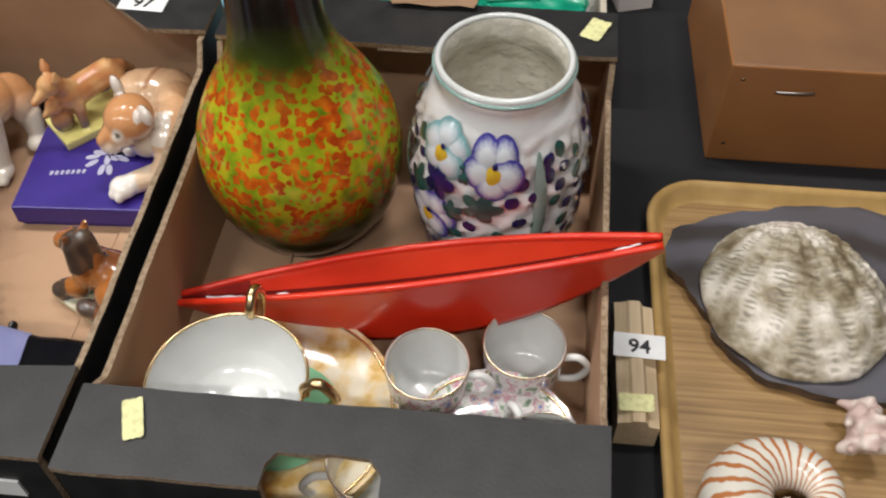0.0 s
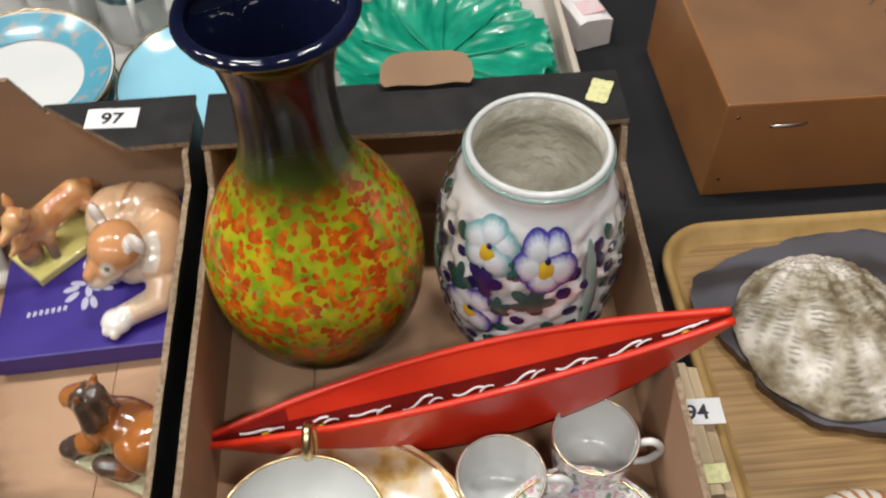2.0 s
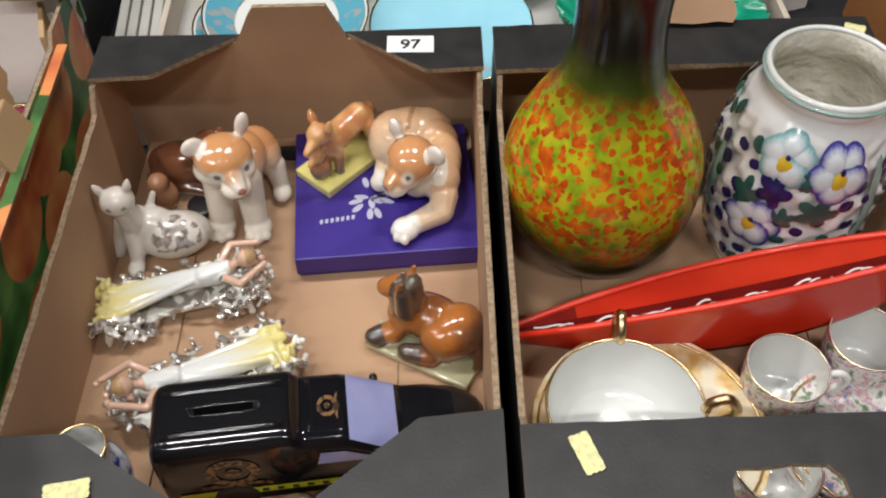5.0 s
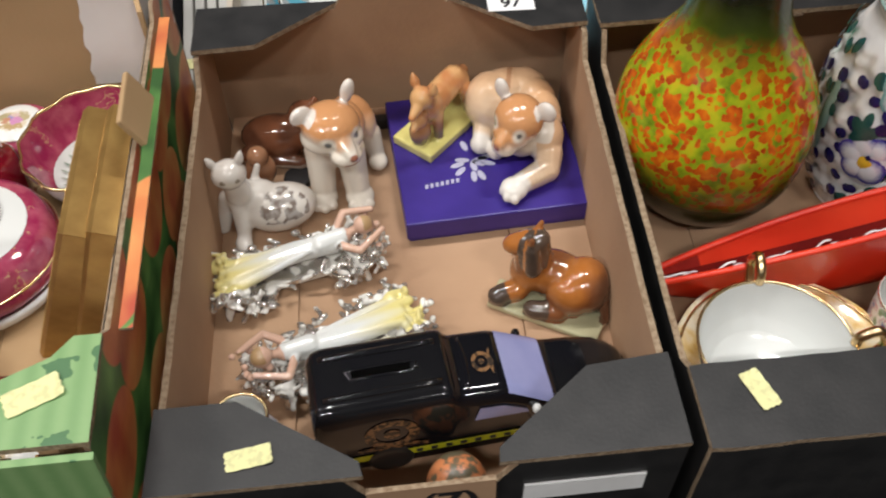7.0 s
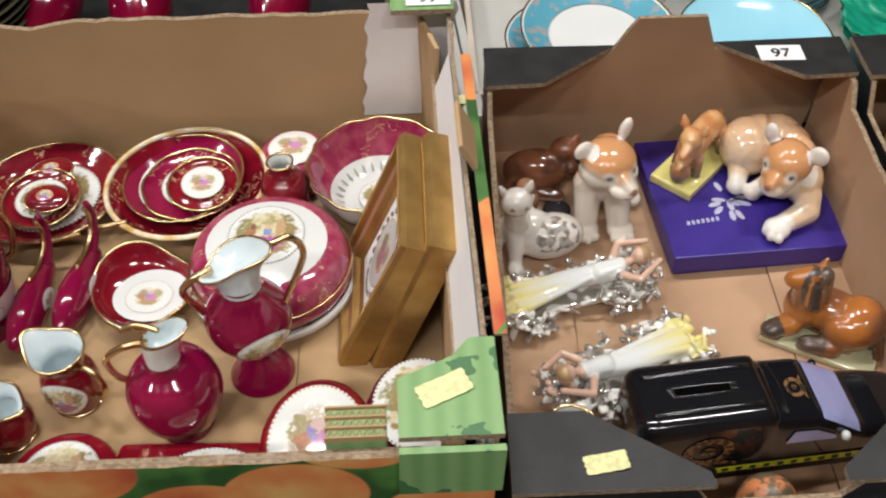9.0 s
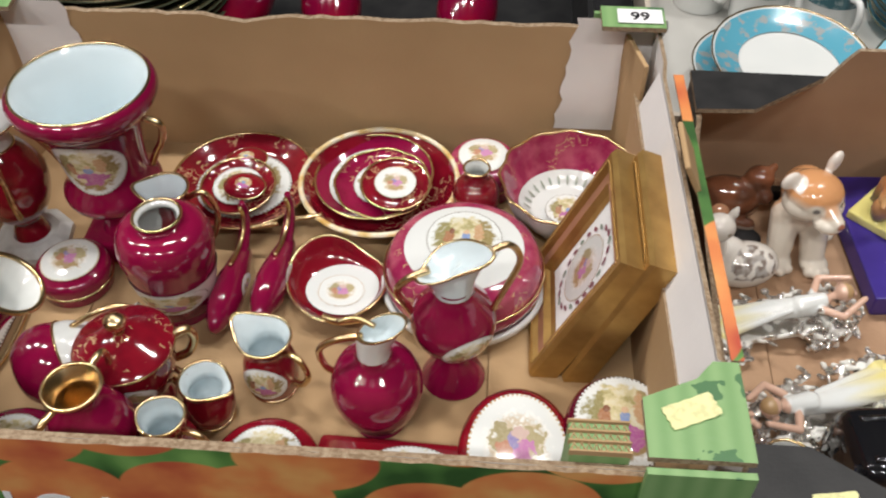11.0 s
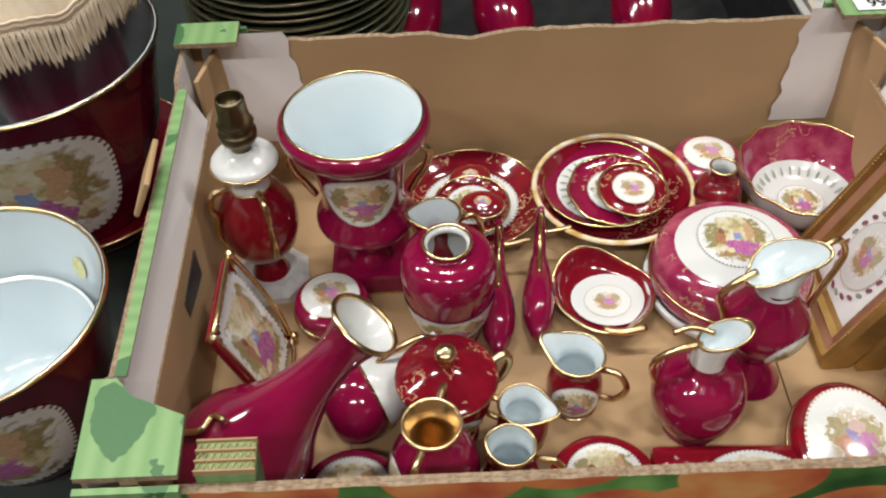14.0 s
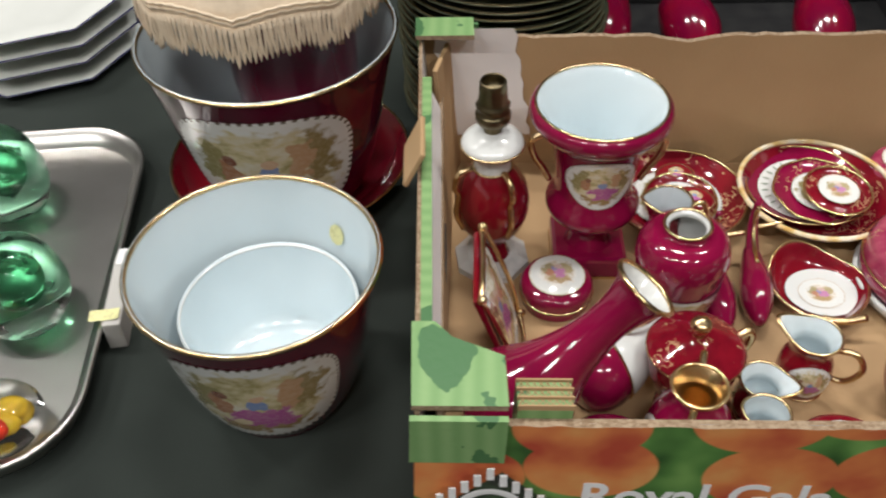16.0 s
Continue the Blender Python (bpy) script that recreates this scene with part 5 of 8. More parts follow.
def cub_paint(p, n):
    c = blend(WHT, BISC, (p.z - 0.038 + 0.5 * p.y + 0.008 * noise.noise(p * 45)) / 0.03)
    if p.z < 0.068 and p.y < 0.0 and p.x < 0.03:
        c = blend(c, WHT, 0.85 - 12 * max(0, abs(p.x) - 0.014))
    if p.z > 0.064 and p.y < 0.012:
        c = blend(WHT, BISC, (p.z - 0.083 + 0.003 * noise.noise(p * 80)) / 0.009)
        c = blend(c, BISC, 0.85 * spot(p, (0.006, -0.034, 0.084), 0.0085, 0.005))
        for e in ((-0.004, -0.0345, 0.0845), (0.0195, -0.0265, 0.085)):
            c = blend(c, WHT, spot(p, e, 0.0078, 0.003))
            c = blend(c, (0.12, 0.13, 0.14), spot(p, e, 0.0034, 0.001))
        c = blend(c, (0.3, 0.1, 0.06), spot(p, (0.0148, -0.0455, 0.0775), 0.0042, 0.0012))
        if near(p, (0.012, -0.043, 0.0715), 0.006) and abs(p.z - 0.0705) < 0.0007:
            c = (0.35, 0.16, 0.1)
    for e in ((-0.022, -0.014, 0.1), (0.0165, 0.003, 0.107)):
        if near(p, e, 0.0125) and p.z > 0.0945:
            c = blend((0.74, 0.68, 0.62), BISC, max(0, n.y * 1.6))
    c = blend(c, (0.1, 0.04, 0.02), 0.7 * spot(p, (0.038, 0.034, 0.034), 0.006, 0.004))
    return c


cub = [((0.0, 0.0, 0.052), (0.0185, 0.017, 0.025)), ((0.01, 0.02, 0.05), (0.019, 0.024, 0.021)), ((0.017, 0.036, 0.042), (0.02, 0.019, 0.022)), ((0.0, -0.008, 0.066), (0.0165, 0.014, 0.016)), ((0, -0.013, 0.086), (0.0235, 0.022, 0.0185)), ((-0.006, -0.016, 0.078), (0.019, 0.017, 0.013)), ((0.006, -0.017, 0.077), (0.019, 0.017, 0.013)),
       ((0.006, -0.028, 0.083), (0.0125, -0.04, 0.0775), 0.0095, 0.0058), ((0.009, -0.0345, 0.0725), (0.0125, 0.0115, 0.0085)), ((0.0138, -0.0435, 0.0772), (0.0042, 0.003, 0.0026)),
       ((-0.011, -0.003, 0.05), (-0.0125, -0.015, 0.01), 0.0135, 0.0108), ((0.013, -0.005, 0.048), (0.0155, -0.019, 0.01), 0.0132, 0.0108), ((-0.0135, -0.019, 0.0075), (0.0122, 0.0135, 0.008)), ((0.0165, -0.023, 0.0075), (0.0122, 0.0135, 0.008)),
       ((0.028, 0.034, 0.035), (0.0115, 0.018, 0.02)), ((0.032, 0.028, 0.028), (0.036, 0.02, 0.008), 0.0105, 0.0078), ((0.0365, 0.014, 0.0065), (0.0085, 0.0105, 0.0068)), ((0.016, 0.046, 0.03), (0.016, 0.042, 0.006), 0.009, 0.007),
       ((-0.0215, -0.0125, 0.0985), (0.0096, 0.0046, 0.0098), (0, -35, 25)), ((0.0165, 0.004, 0.1045), (0.0062, 0.0046, 0.0118), (0, 14, 25))]
cub += toes(-0.0135, -0.0225, 0.0066, 0.0092) + toes(0.0165, -0.0265, 0.0066, 0.0092)
statue("lion_cub_figurine", "glazed ceramic lion cub standing, tan with cream legs", "figurine", cub, cub_paint, pose(-0.43, 0.521, FZ, 0, 0, 4) @ Matrix.Diagonal((0.97, 1.0, 0.9, 1)), 0.0011, group="animal figurines in the carton", smoothing=5)


def lion_paint(p, n):
    c = blend((0.7, 0.53, 0.37), (0.62, 0.33, 0.15), (p.z - 0.024 + 0.01 * noise.noise(p * 40)) / 0.05 + max(0, p.x) * 9)
    # groove between haunch and back, put into the colour as a darker stripe
    if abs(p.x - (-0.001 + 0.25 * (p.y - 0.03))) < 0.0022 and p.y > 0.018 and p.z > 0.036:
        c = blend(c, (0.3, 0.11, 0.04), 0.6)
    for e, r in (((-0.008, -0.054, 0.008), 0.0165), ((-0.03, 0.0, 0.007), 0.0125), ((-0.016, -0.008, 0.007), 0.0115)):
        c = blend(c, (0.78, 0.75, 0.7), spot(p, e, r, 0.003))
    if p.z < 0.036 and p.x < 0.014 and -0.046 < p.y < -0.012 and p.z > 0.014:
        c = blend(c, WHT, 0.8)
    if near(p, (-0.002, -0.024, 0.05), 0.0335) and p.z > 0.032 and p.y < -0.006:
        c = blend(WHT, BISC, (p.z - 0.0395 + 0.45 * (p.x + 0.012) * -0.4 + 0.003 * noise.noise(p * 80)) / 0.009)
        for e in ((-0.0045, -0.0435, 0.0525), (-0.0205, -0.0245, 0.0525)):
            c = blend(c, WHT, spot(p, e, 0.0072, 0.003))
            c = blend(c, (0.1, 0.11, 0.12), spot(p, e, 0.0031, 0.001))
        c = blend(c, (0.34, 0.13, 0.08), spot(p, (-0.0238, -0.0432, 0.0436), 0.0036, 0.0012))
    for e in ((0.0195, -0.0325, 0.0655), (-0.0135, -0.0055, 0.0685)):
        if near(p, e, 0.0105) and p.z > 0.0595:
            c = (0.74, 0.68, 0.62) if n.y < 0.25 else blend(BISC, DBR, 0.8)
    return c


lion = [((-0.014, 0.03, 0.024), (0.027, 0.026, 0.026)), ((0.013, 0.032, 0.025), (0.026, 0.024, 0.026)), ((0.025, 0.008, 0.024), (0.019, 0.026, 0.024)), ((0.023, -0.014, 0.024), (0.0185, 0.019, 0.021)), ((0.004, -0.014, 0.028), (0.018, 0.017, 0.02)), ((0.0, 0.032, 0.03), (0.03, 0.024, 0.0205)), ((0.024, -0.002, 0.025), (0.0185, 0.02, 0.0225)), ((0.02, 0.02, 0.027), (0.022, 0.022, 0.0235)),
        ((-0.001, -0.022, 0.053), (0.0215, 0.0205, 0.0175)), ((-0.008, -0.029, 0.045), (0.0165, 0.0155, 0.012)), ((-0.01, -0.031, 0.0505), (-0.0195, -0.0395, 0.0445), 0.0092, 0.0062), ((-0.015, -0.0355, 0.0395), (0.0118, 0.0112, 0.0085)), ((-0.022, -0.0415, 0.0438), (0.0036, 0.0036, 0.0026)),
        ((0.026, -0.026, 0.017), (0.024, -0.038, 0.0115), 0.0135, 0.0112), ((0.024, -0.038, 0.0115), (-0.002, -0.05, 0.0095), 0.0112, 0.0092), ((-0.008, -0.0535, 0.0085), (0.0125, 0.011, 0.0085)),
        ((-0.022, 0.018, 0.014), (-0.029, 0.002, 0.0085), 0.012, 0.0085), ((-0.03, -0.001, 0.0075), (0.0095, 0.009, 0.0075)), ((-0.002, -0.004, 0.012), (-0.015, -0.008, 0.008), 0.009, 0.0075), ((-0.017, -0.009, 0.0072), (0.0085, 0.0085, 0.0072)),
        ((0.0195, -0.032, 0.0655), (0.0092, 0.0046, 0.0088), (0, 32, -38)), ((-0.0135, -0.0045, 0.068), (0.0068, 0.0044, 0.0096), (0, -20, -38))]
lion += toes(-0.0085, -0.0545, 0.0068, 0.0088, -140)
BB = 0.022
statue("lioness_figurine", "glazed ceramic lioness lying on a blue box", "figurine", lion, lion_paint, pose(-0.285, 0.524, FZ + BB, 0, 0, 0) @ Matrix.Diagonal((0.9, 1.0, 1.0, 1)), 0.0011, group="animal figurines in the carton", smoothing=5)
bb = thing("gift_box", "flat royal blue cardboard gift box with silver floral print", "gift box", -0.309, 0.525, FZ, 3)
part("tray", slab(-0.071, 0.071, -0.07, 0.068, 0, 0.019, 0.001), BLUEBOX, bb)
part("lid", slab(-0.073, 0.073, -0.072, 0.07, 0.004, BB, 0.0014), BLUEBOX, bb)
rnd = random.Random(5)
for i in range(11):
    a, r = rnd.uniform(0, 6.28), rnd.uniform(0.004, 0.019)
    part("printed_leaf", patch(flat_on(-0.012 + r * math.cos(a), -0.012 + r * math.sin(a), BB + 0.0004, 0.006, 0.0026, math.degrees(a)), 2, 14), PRINT_SILVER, bb)
for i in range(7):
    part("printed_bar", slab(-0.0012, 0.0012, -0.0022, 0.0022, 0, 0.0003), PRINT_SILVER, bb, m=pose(-0.052 + i * 0.0042, -0.035 + 0.0005 * i, BB + 0.0003, 0, 0, -8))


def fox_paint(p, n):
    if p.z < 0.0082 and n.z > -0.5:
        return (0.72, 0.66, 0.22)
    c = blend((0.5, 0.2, 0.07), (0.62, 0.34, 0.14), 0.5 + 2 * noise.noise(p * 90))
    return blend((0.14, 0.1, 0.07), c, (p.z - 0.012) / 0.012)


fox = [("box", (0, 0, 0.0034), (0.031, 0.0165, 0.0034))]
fox += [((-0.006, 0, 0.03), (0.017, 0.001, 0.033), 0.0105, 0.0098), ((-0.013, -0.001, 0.031), (0.011, 0.0095, 0.0115)), ((0.02, 0.001, 0.031), (0.0085, 0.0095, 0.01)), ((-0.013, -0.001, 0.034), (-0.021, -0.003, 0.045), 0.0078, 0.0068), ((-0.023, -0.004, 0.0465), (0.0085, 0.0078, 0.0075)), ((-0.026, -0.005, 0.0455), (-0.037, -0.007, 0.0405), 0.0052, 0.0026), ((-0.02, -0.011, 0.0535), (-0.0195, -0.012, 0.0585), 0.0036, 0.0015), ((-0.02, 0.004, 0.0535), (-0.0195, 0.006, 0.0585), 0.0036, 0.0015),
        ((-0.011, -0.007, 0.026), (-0.013, -0.0095, 0.0065), 0.0046, 0.0032), ((-0.008, 0.007, 0.026), (-0.009, 0.0095, 0.0065), 0.0046, 0.0032), ((0.019, -0.007, 0.028), (0.021, -0.0095, 0.0065), 0.0056, 0.0032), ((0.021, 0.007, 0.028), (0.023, 0.0095, 0.0065), 0.0056, 0.0032), ((0.026, 0.001, 0.034), (0.034, 0.005, 0.024), 0.0048, 0.0036),
        ((-0.0235, -0.002, 0.0155), (0.0078, 0.0075, 0.0105)), ((-0.0255, -0.003, 0.0285), (0.0062, 0.006, 0.006)), ((-0.029, -0.004, 0.028), (-0.034, -0.005, 0.026), 0.0034, 0.002), ((-0.0235, -0.007, 0.034), (0.0018, 0.0018, 0.0036)), ((-0.0235, 0.002, 0.034), (0.0018, 0.0018, 0.0036))]
statue("fox_group_figurine", "small fox with a cub on a yellow base", "figurine", fox, fox_paint, pose(-0.342, 0.553, FZ + BB, 0, 0, 46) @ Matrix.Scale(1.2, 4), 0.0009, group="animal figurines in the carton", smoothing=3)


def horse_paint(p, n):
    if p.z < 0.0065:
        return (0.4, 0.39, 0.24)
    c = blend((0.17, 0.045, 0.008), (0.38, 0.12, 0.016), 0.55 + 2.2 * noise.noise(p * 40))
    mane = (-0.022 < p.x < 0.0) and p.z > 0.042 and p.x > -0.024 + 0.35 * (0.06 - p.z) and near(p, (-0.009, -0.002, 0.053), 0.019) and n.x > -0.5
    if mane or near(p, (-0.03, -0.018, 0.011), 0.0105) or near(p, (0.0, -0.019, 0.0125), 0.0115):
        return blend(BLK, (0.07, 0.035, 0.025), 0.4 + 0.4 * noise.noise(p * 120))
    if p.x > 0.036:
        c = blend(c, (0.09, 0.025, 0.008), (p.x - 0.036) / 0.008)
    return c


horse = [("box", (0.006, -0.012, 0.003), (0.044, 0.012, 0.003)), ((0.004, 0.006, 0.024), (0.03, 0.017, 0.019)), ((0.027, 0.004, 0.025), (0.021, 0.0205, 0.021)), ((0.02, -0.008, 0.022), (0.0185, 0.0105, 0.017)), ((-0.014, 0.002, 0.026), (0.0165, 0.0155, 0.019)), ((-0.014, 0.0, 0.034), (-0.018, -0.001, 0.056), 0.0128, 0.0102),
         ((-0.017, -0.001, 0.06), (-0.027, -0.003, 0.056), 0.0098, 0.0078), ((-0.029, -0.003, 0.0548), (0.007, 0.0068, 0.0064)), ((-0.009, 0.001, 0.064), (-0.006, 0.001, 0.04), 0.0076, 0.0086), ((-0.012, -0.007, 0.062), (-0.009, -0.009, 0.044), 0.0062, 0.0074), ((-0.013, -0.008, 0.068), (-0.0115, -0.009, 0.074), 0.0034, 0.002), ((-0.013, 0.006, 0.068), (-0.0115, 0.008, 0.074), 0.0034, 0.002),
         ((-0.018, -0.01, 0.016), (-0.03, -0.016, 0.0115), 0.009, 0.0074), ((-0.031, -0.018, 0.0105), (0.0088, 0.007, 0.0068)), ((0.016, -0.015, 0.012), (-0.002, -0.019, 0.011), 0.0075, 0.0068), ((-0.001, -0.0195, 0.0115), (0.0095, 0.0066, 0.0072)), ((0.044, 0.002, 0.02), (0.05, -0.006, 0.008), 0.0052, 0.0034)]
statue("horse_figurine", "brown glazed pottery foal lying down with a dark mane", "figurine", horse, horse_paint, pose(-0.281, 0.386, FZ, 0, 0, -30) @ Matrix.Diagonal((0.96, 1.08, 0.97, 1)), 0.0011, group="animal figurines in the carton", smoothing=5)


def cat_paint(p, n):
    c = blend((0.66, 0.62, 0.57), (0.74, 0.71, 0.66), 0.5 + 2 * noise.noise(p * 60))
    if near(p, (0.028, -0.022, 0.026), 0.019) and n.z > 0.1 and noise.noise(p * 160) > -0.05:
        c = blend((0.2, 0.16, 0.14), (0.4, 0.38, 0.36), 0.5 + 2 * noise.noise(p * 240))
    for e in ((-0.012, -0.0215, 0.069), (-0.001, -0.0235, 0.069)):
        if near(p, e, 0.0022):
            c = (0.25, 0.2, 0.15)
    return c


cat = [((0.026, -0.01, 0.019), (0.029, 0.02, 0.019)), ((0.012, -0.004, 0.024), (0.018, 0.016, 0.019)), ((0.0, -0.002, 0.03), (0.014, 0.013, 0.018)), ((-0.002, -0.006, 0.04), (-0.005, -0.01, 0.058), 0.011, 0.009), ((-0.006, -0.012, 0.068), (0.0135, 0.012, 0.0115)), ((-0.017, -0.009, 0.079), (-0.019, -0.009, 0.084), 0.004, 0.002), ((0.004, -0.011, 0.08), (0.006, -0.011, 0.086), 0.004, 0.002),
       ((-0.004, -0.008, 0.03), (-0.006, -0.02, 0.005), 0.008, 0.006), ((-0.012, 0.002, 0.03), (-0.02, -0.004, 0.005), 0.007, 0.006), ((-0.008, -0.026, 0.005), (0.007, 0.009, 0.005)), ((0.012, 0.008, 0.038), (0.016, 0.012, 0.046), 0.0036, 0.003)]
statue("cat_figurine", "white porcelain cat with a grey floral patch", "figurine", cat, cat_paint, pose(-0.502, 0.487, FZ, 0, 0, 12), 0.0013, group="animal figurines in the carton")


def brown_paint(p, n):
    return blend((0.1, 0.025, 0.01), (0.22, 0.07, 0.03), 0.5 + 2.5 * noise.noise(p * 55)) if p.z > 0.009 or p.y > -0.006 else (0.4, 0.32, 0.26)


otter = [((0, 0.002, 0.022), (0.03, 0.018, 0.02)), ((0.024, 0.008, 0.04), (0.013, 0.012, 0.012)), ((0.03, -0.004, 0.03), (0.007, 0.007, 0.007)), ((-0.02, -0.012, 0.012), (0.02, -0.016, 0.007), 0.007, 0.006), ((-0.018, -0.012, 0.014), (0.012, 0.005, 0.012)), ((0.034, 0.012, 0.05), (0.004, 0.003, 0.005))]
statue("brown_animal_figurine", "dark brown glazed pottery animal lying on its side", "figurine", otter, brown_paint, pose(-0.478, 0.558, FZ, 0, 0, -4), 0.0015, group="animal figurines in the carton")
otter2 = [((0, 0, 0.016), (0.013, 0.012, 0.016)), ((0, -0.003, 0.034), (0.009, 0.009, 0.009)), ((-0.008, -0.004, 0.012), (0.006, 0.008, 0.008))]
statue("brown_animal_figurine", "small brown glazed pottery animal behind the cat", "figurine", otter2, lambda p, n: blend((0.2, 0.08, 0.035), (0.36, 0.17, 0.09), 0.5 + 2 * noise.noise(p * 60)), pose(-0.491, 0.528, FZ, 0, 0, 0), 0.0015, group="animal figurines in the carton")
solid("stopper_disc", "small black rubber stopper disc on the cardboard", "stopper", lathe([(0.0, 0), (0.011, 0), (0.012, 0.002), (0.011, 0.005), (0.0, 0.0052)]), BLACK_PL, pose(-0.462, 0.528, FZ))
solid("black_bar", "black plastic bar against the carton wall", "bar", slab(-0.1, 0.02, -0.004, 0.004, 0, 0.012, 0.002), BLACK_PL, pose(-0.34, 0.584, FZ))


def lace(seed):
    """A reclining figure in a long dress on a couch of pierced silvered lace."""
    r = random.Random(seed)
    b = []
    for i in range(44):
        t = i / 43
        w = 0.0085 + 0.0045 * (1 - t) ** 1.5
        b.append(((-0.05 + 0.082 * t, 0.004 * math.sin(3.2 * t), 0.022 + 0.009 * t), (0.0055, w, 0.0062 + 0.0022 * t)))
    for k in range(4):
        q = -1 + 0.667 * k
        b.append(((-0.057 - 0.004 * (k % 2), 0.0125 * q, 0.0205 + 0.002 * (k % 2)), (0.012, 0.005 * q + 0.001, 0.0335), 0.0042, 0.0022))
    b += [((-0.05, 0.014, 0.022), (-0.068, 0.024, 0.018), 0.006, 0.003), ((-0.05, -0.013, 0.022), (-0.066, -0.02, 0.019), 0.006, 0.003)]
    b += [((0.022, 0.001, 0.032), (0.04, 0.0, 0.036), 0.0088, 0.0068), ((0.045, 0.0, 0.038), (0.05, 0.0, 0.04), 0.0036, 0.0034), ((0.057, 0.0, 0.0425), (0.0082, 0.0074, 0.008)), ((0.036, 0.008, 0.035), (0.046, 0.0215, 0.038), 0.0036, 0.0031), ((0.046, 0.0215, 0.038), (0.067, 0.0125, 0.044), 0.0031, 0.0025), ((0.036, -0.008, 0.035), (0.048, -0.0205, 0.038), 0.0036, 0.0031), ((0.048, -0.0205, 0.038), (0.069, -0.0105, 0.044), 0.0031, 0.0025)]
    b += [("box", (-0.004, 0, 0.012), (0.05, 0.013, 0.003))]
    for i in range(210):
        u = r.uniform(0, 2 * math.pi)
        c, s_ = math.cos(u), math.sin(u)
        k = r.uniform(0.6, 1.14)
        x, y = -0.002 + 0.064 * k * math.copysign(abs(c) ** 0.6, c), 0.0265 * k * math.copysign(abs(s_) ** 0.6, s_)
        z = r.uniform(0.006, 0.022) + (0.007 if abs(x) > 0.05 else 0)
        a = r.uniform(0, 2 * math.pi)
        ln = r.uniform(0.004, 0.011)
        b.append(((x, y, z), (x + ln * math.cos(a), y + ln * 0.7 * math.sin(a), max(0.004, z + r.uniform(-0.006, 0.004))), r.uniform(0.0014, 0.0028), r.uniform(0.0012, 0.0024)))
        if i % 3 == 0:
            b.append(((x * 0.7, y * 0.5, 0.012), (x, y, z), 0.002, 0.0018))
        if i % 4 == 0:
            b.append(((x, y, z + 0.002), (r.uniform(0.002, 0.0044), r.uniform(0.002, 0.0044), r.uniform(0.0014, 0.003))))
    for sx in (-0.056, 0.048):
        for sy in (-0.018, 0.018):
            b.append(((sx, sy, 0.014), (sx * 1.08, sy * 1.2, 0.0025), 0.0045, 0.003))
    for i in range(34):
        b.append(((0.062 + r.uniform(-0.012, 0.012), r.uniform(-0.017, 0.017), 0.03 + r.uniform(-0.016, 0.006)), r.uniform(0.0022, 0.004)))

    def paint(p, n):
        if p.x > 0.036 and p.z > 0.0325 and (abs(p.y) > 0.0075 or p.x > 0.042):
            return (0.64, 0.41, 0.31) if p.x < 0.056 or p.z < 0.043 or abs(p.y) > 0.009 else (0.42, 0.27, 0.13)
        w = 0.0095 + 0.0075 * max(0, min(1, (0.03 - p.x) / 0.08)) ** 1.5
        if abs(p.y - 0.003) < w + 0.002 and p.z > 0.0195 + 0.0035 * (abs(p.y) > w - 0.002) and -0.066 < p.x < 0.042:
            fold = 0.5 + 0.5 * math.sin(p.y * 520 + 12 * p.x)
            return blend((0.74, 0.66, 0.26), (0.74, 0.77, 0.76), (p.x + 0.052) / 0.045 + 0.35 * fold - 0.15)
        g = 0.5 + 1.8 * noise.noise(p * 120)
        return blend((0.5, 0.47, 0.44), (0.8, 0.8, 0.76), g) + (0.75 if g < 0.62 else 0.0,)
    return b, paint


for sd, x, y, rz in ((1, -0.463, 0.425, 14), (2, -0.434, 0.352, 204)):
    b, pt = lace(sd)
    statue("reclining_lace_figurine", "porcelain lace figurine reclining on a silvered couch", "figurine", b, pt, pose(x, y, FZ, 0, 0, rz) @ Matrix.Scale(0.95, 4), 0.0009, group="lace figurines in the carton", smoothing=2)

# van money box
van = thing("van_money_box", "glossy black ceramic van money box with lilac windows", "money box", -0.346, 0.2925, FZ, 5)
secs = [(x, hw * 0.71, z0, z1, r * 0.9) for x, hw, z0, z1, r in [(-0.105, 0.029, 0.012, 0.066, 0.012), (-0.1035, 0.0345, 0.008, 0.073, 0.011), (-0.1, 0.0365, 0.005, 0.0768, 0.01), (-0.094, 0.0375, 0.004, 0.078, 0.0095), (-0.024, 0.0375, 0.004, 0.0785, 0.0095), (-0.0195, 0.0375, 0.004, 0.0775, 0.0095), (-0.0165, 0.0372, 0.004, 0.0735, 0.01), (-0.0135, 0.037, 0.004, 0.0712, 0.0105), (0.011, 0.037, 0.004, 0.0695, 0.0105), (0.0165, 0.037, 0.004, 0.067, 0.0105), (0.046, 0.037, 0.004, 0.049, 0.01), (0.05, 0.037, 0.004, 0.0475, 0.0105), (0.066, 0.0365, 0.004, 0.0465, 0.011), (0.084, 0.0355, 0.005, 0.0435, 0.013), (0.094, 0.0325, 0.007, 0.039, 0.014), (0.1, 0.0275, 0.01, 0.0345, 0.0115), (0.104, 0.02, 0.014, 0.029, 0.007)]]


def van_section(x):
    """Half width, sill, top and corner radius of the van at x."""
    return [float(np.interp(x, [q[0] for q in secs], [q[k] for q in secs])) for k in (1, 2, 3, 4)]


def van_top(x, y):
    """Height of the van's upper surface."""
    hw, z0, z1, r = van_section(x)
    d = max(0.0, abs(y) - (hw - r))
    return z1 - r + math.sqrt(max(0.0, r * r - d * d))


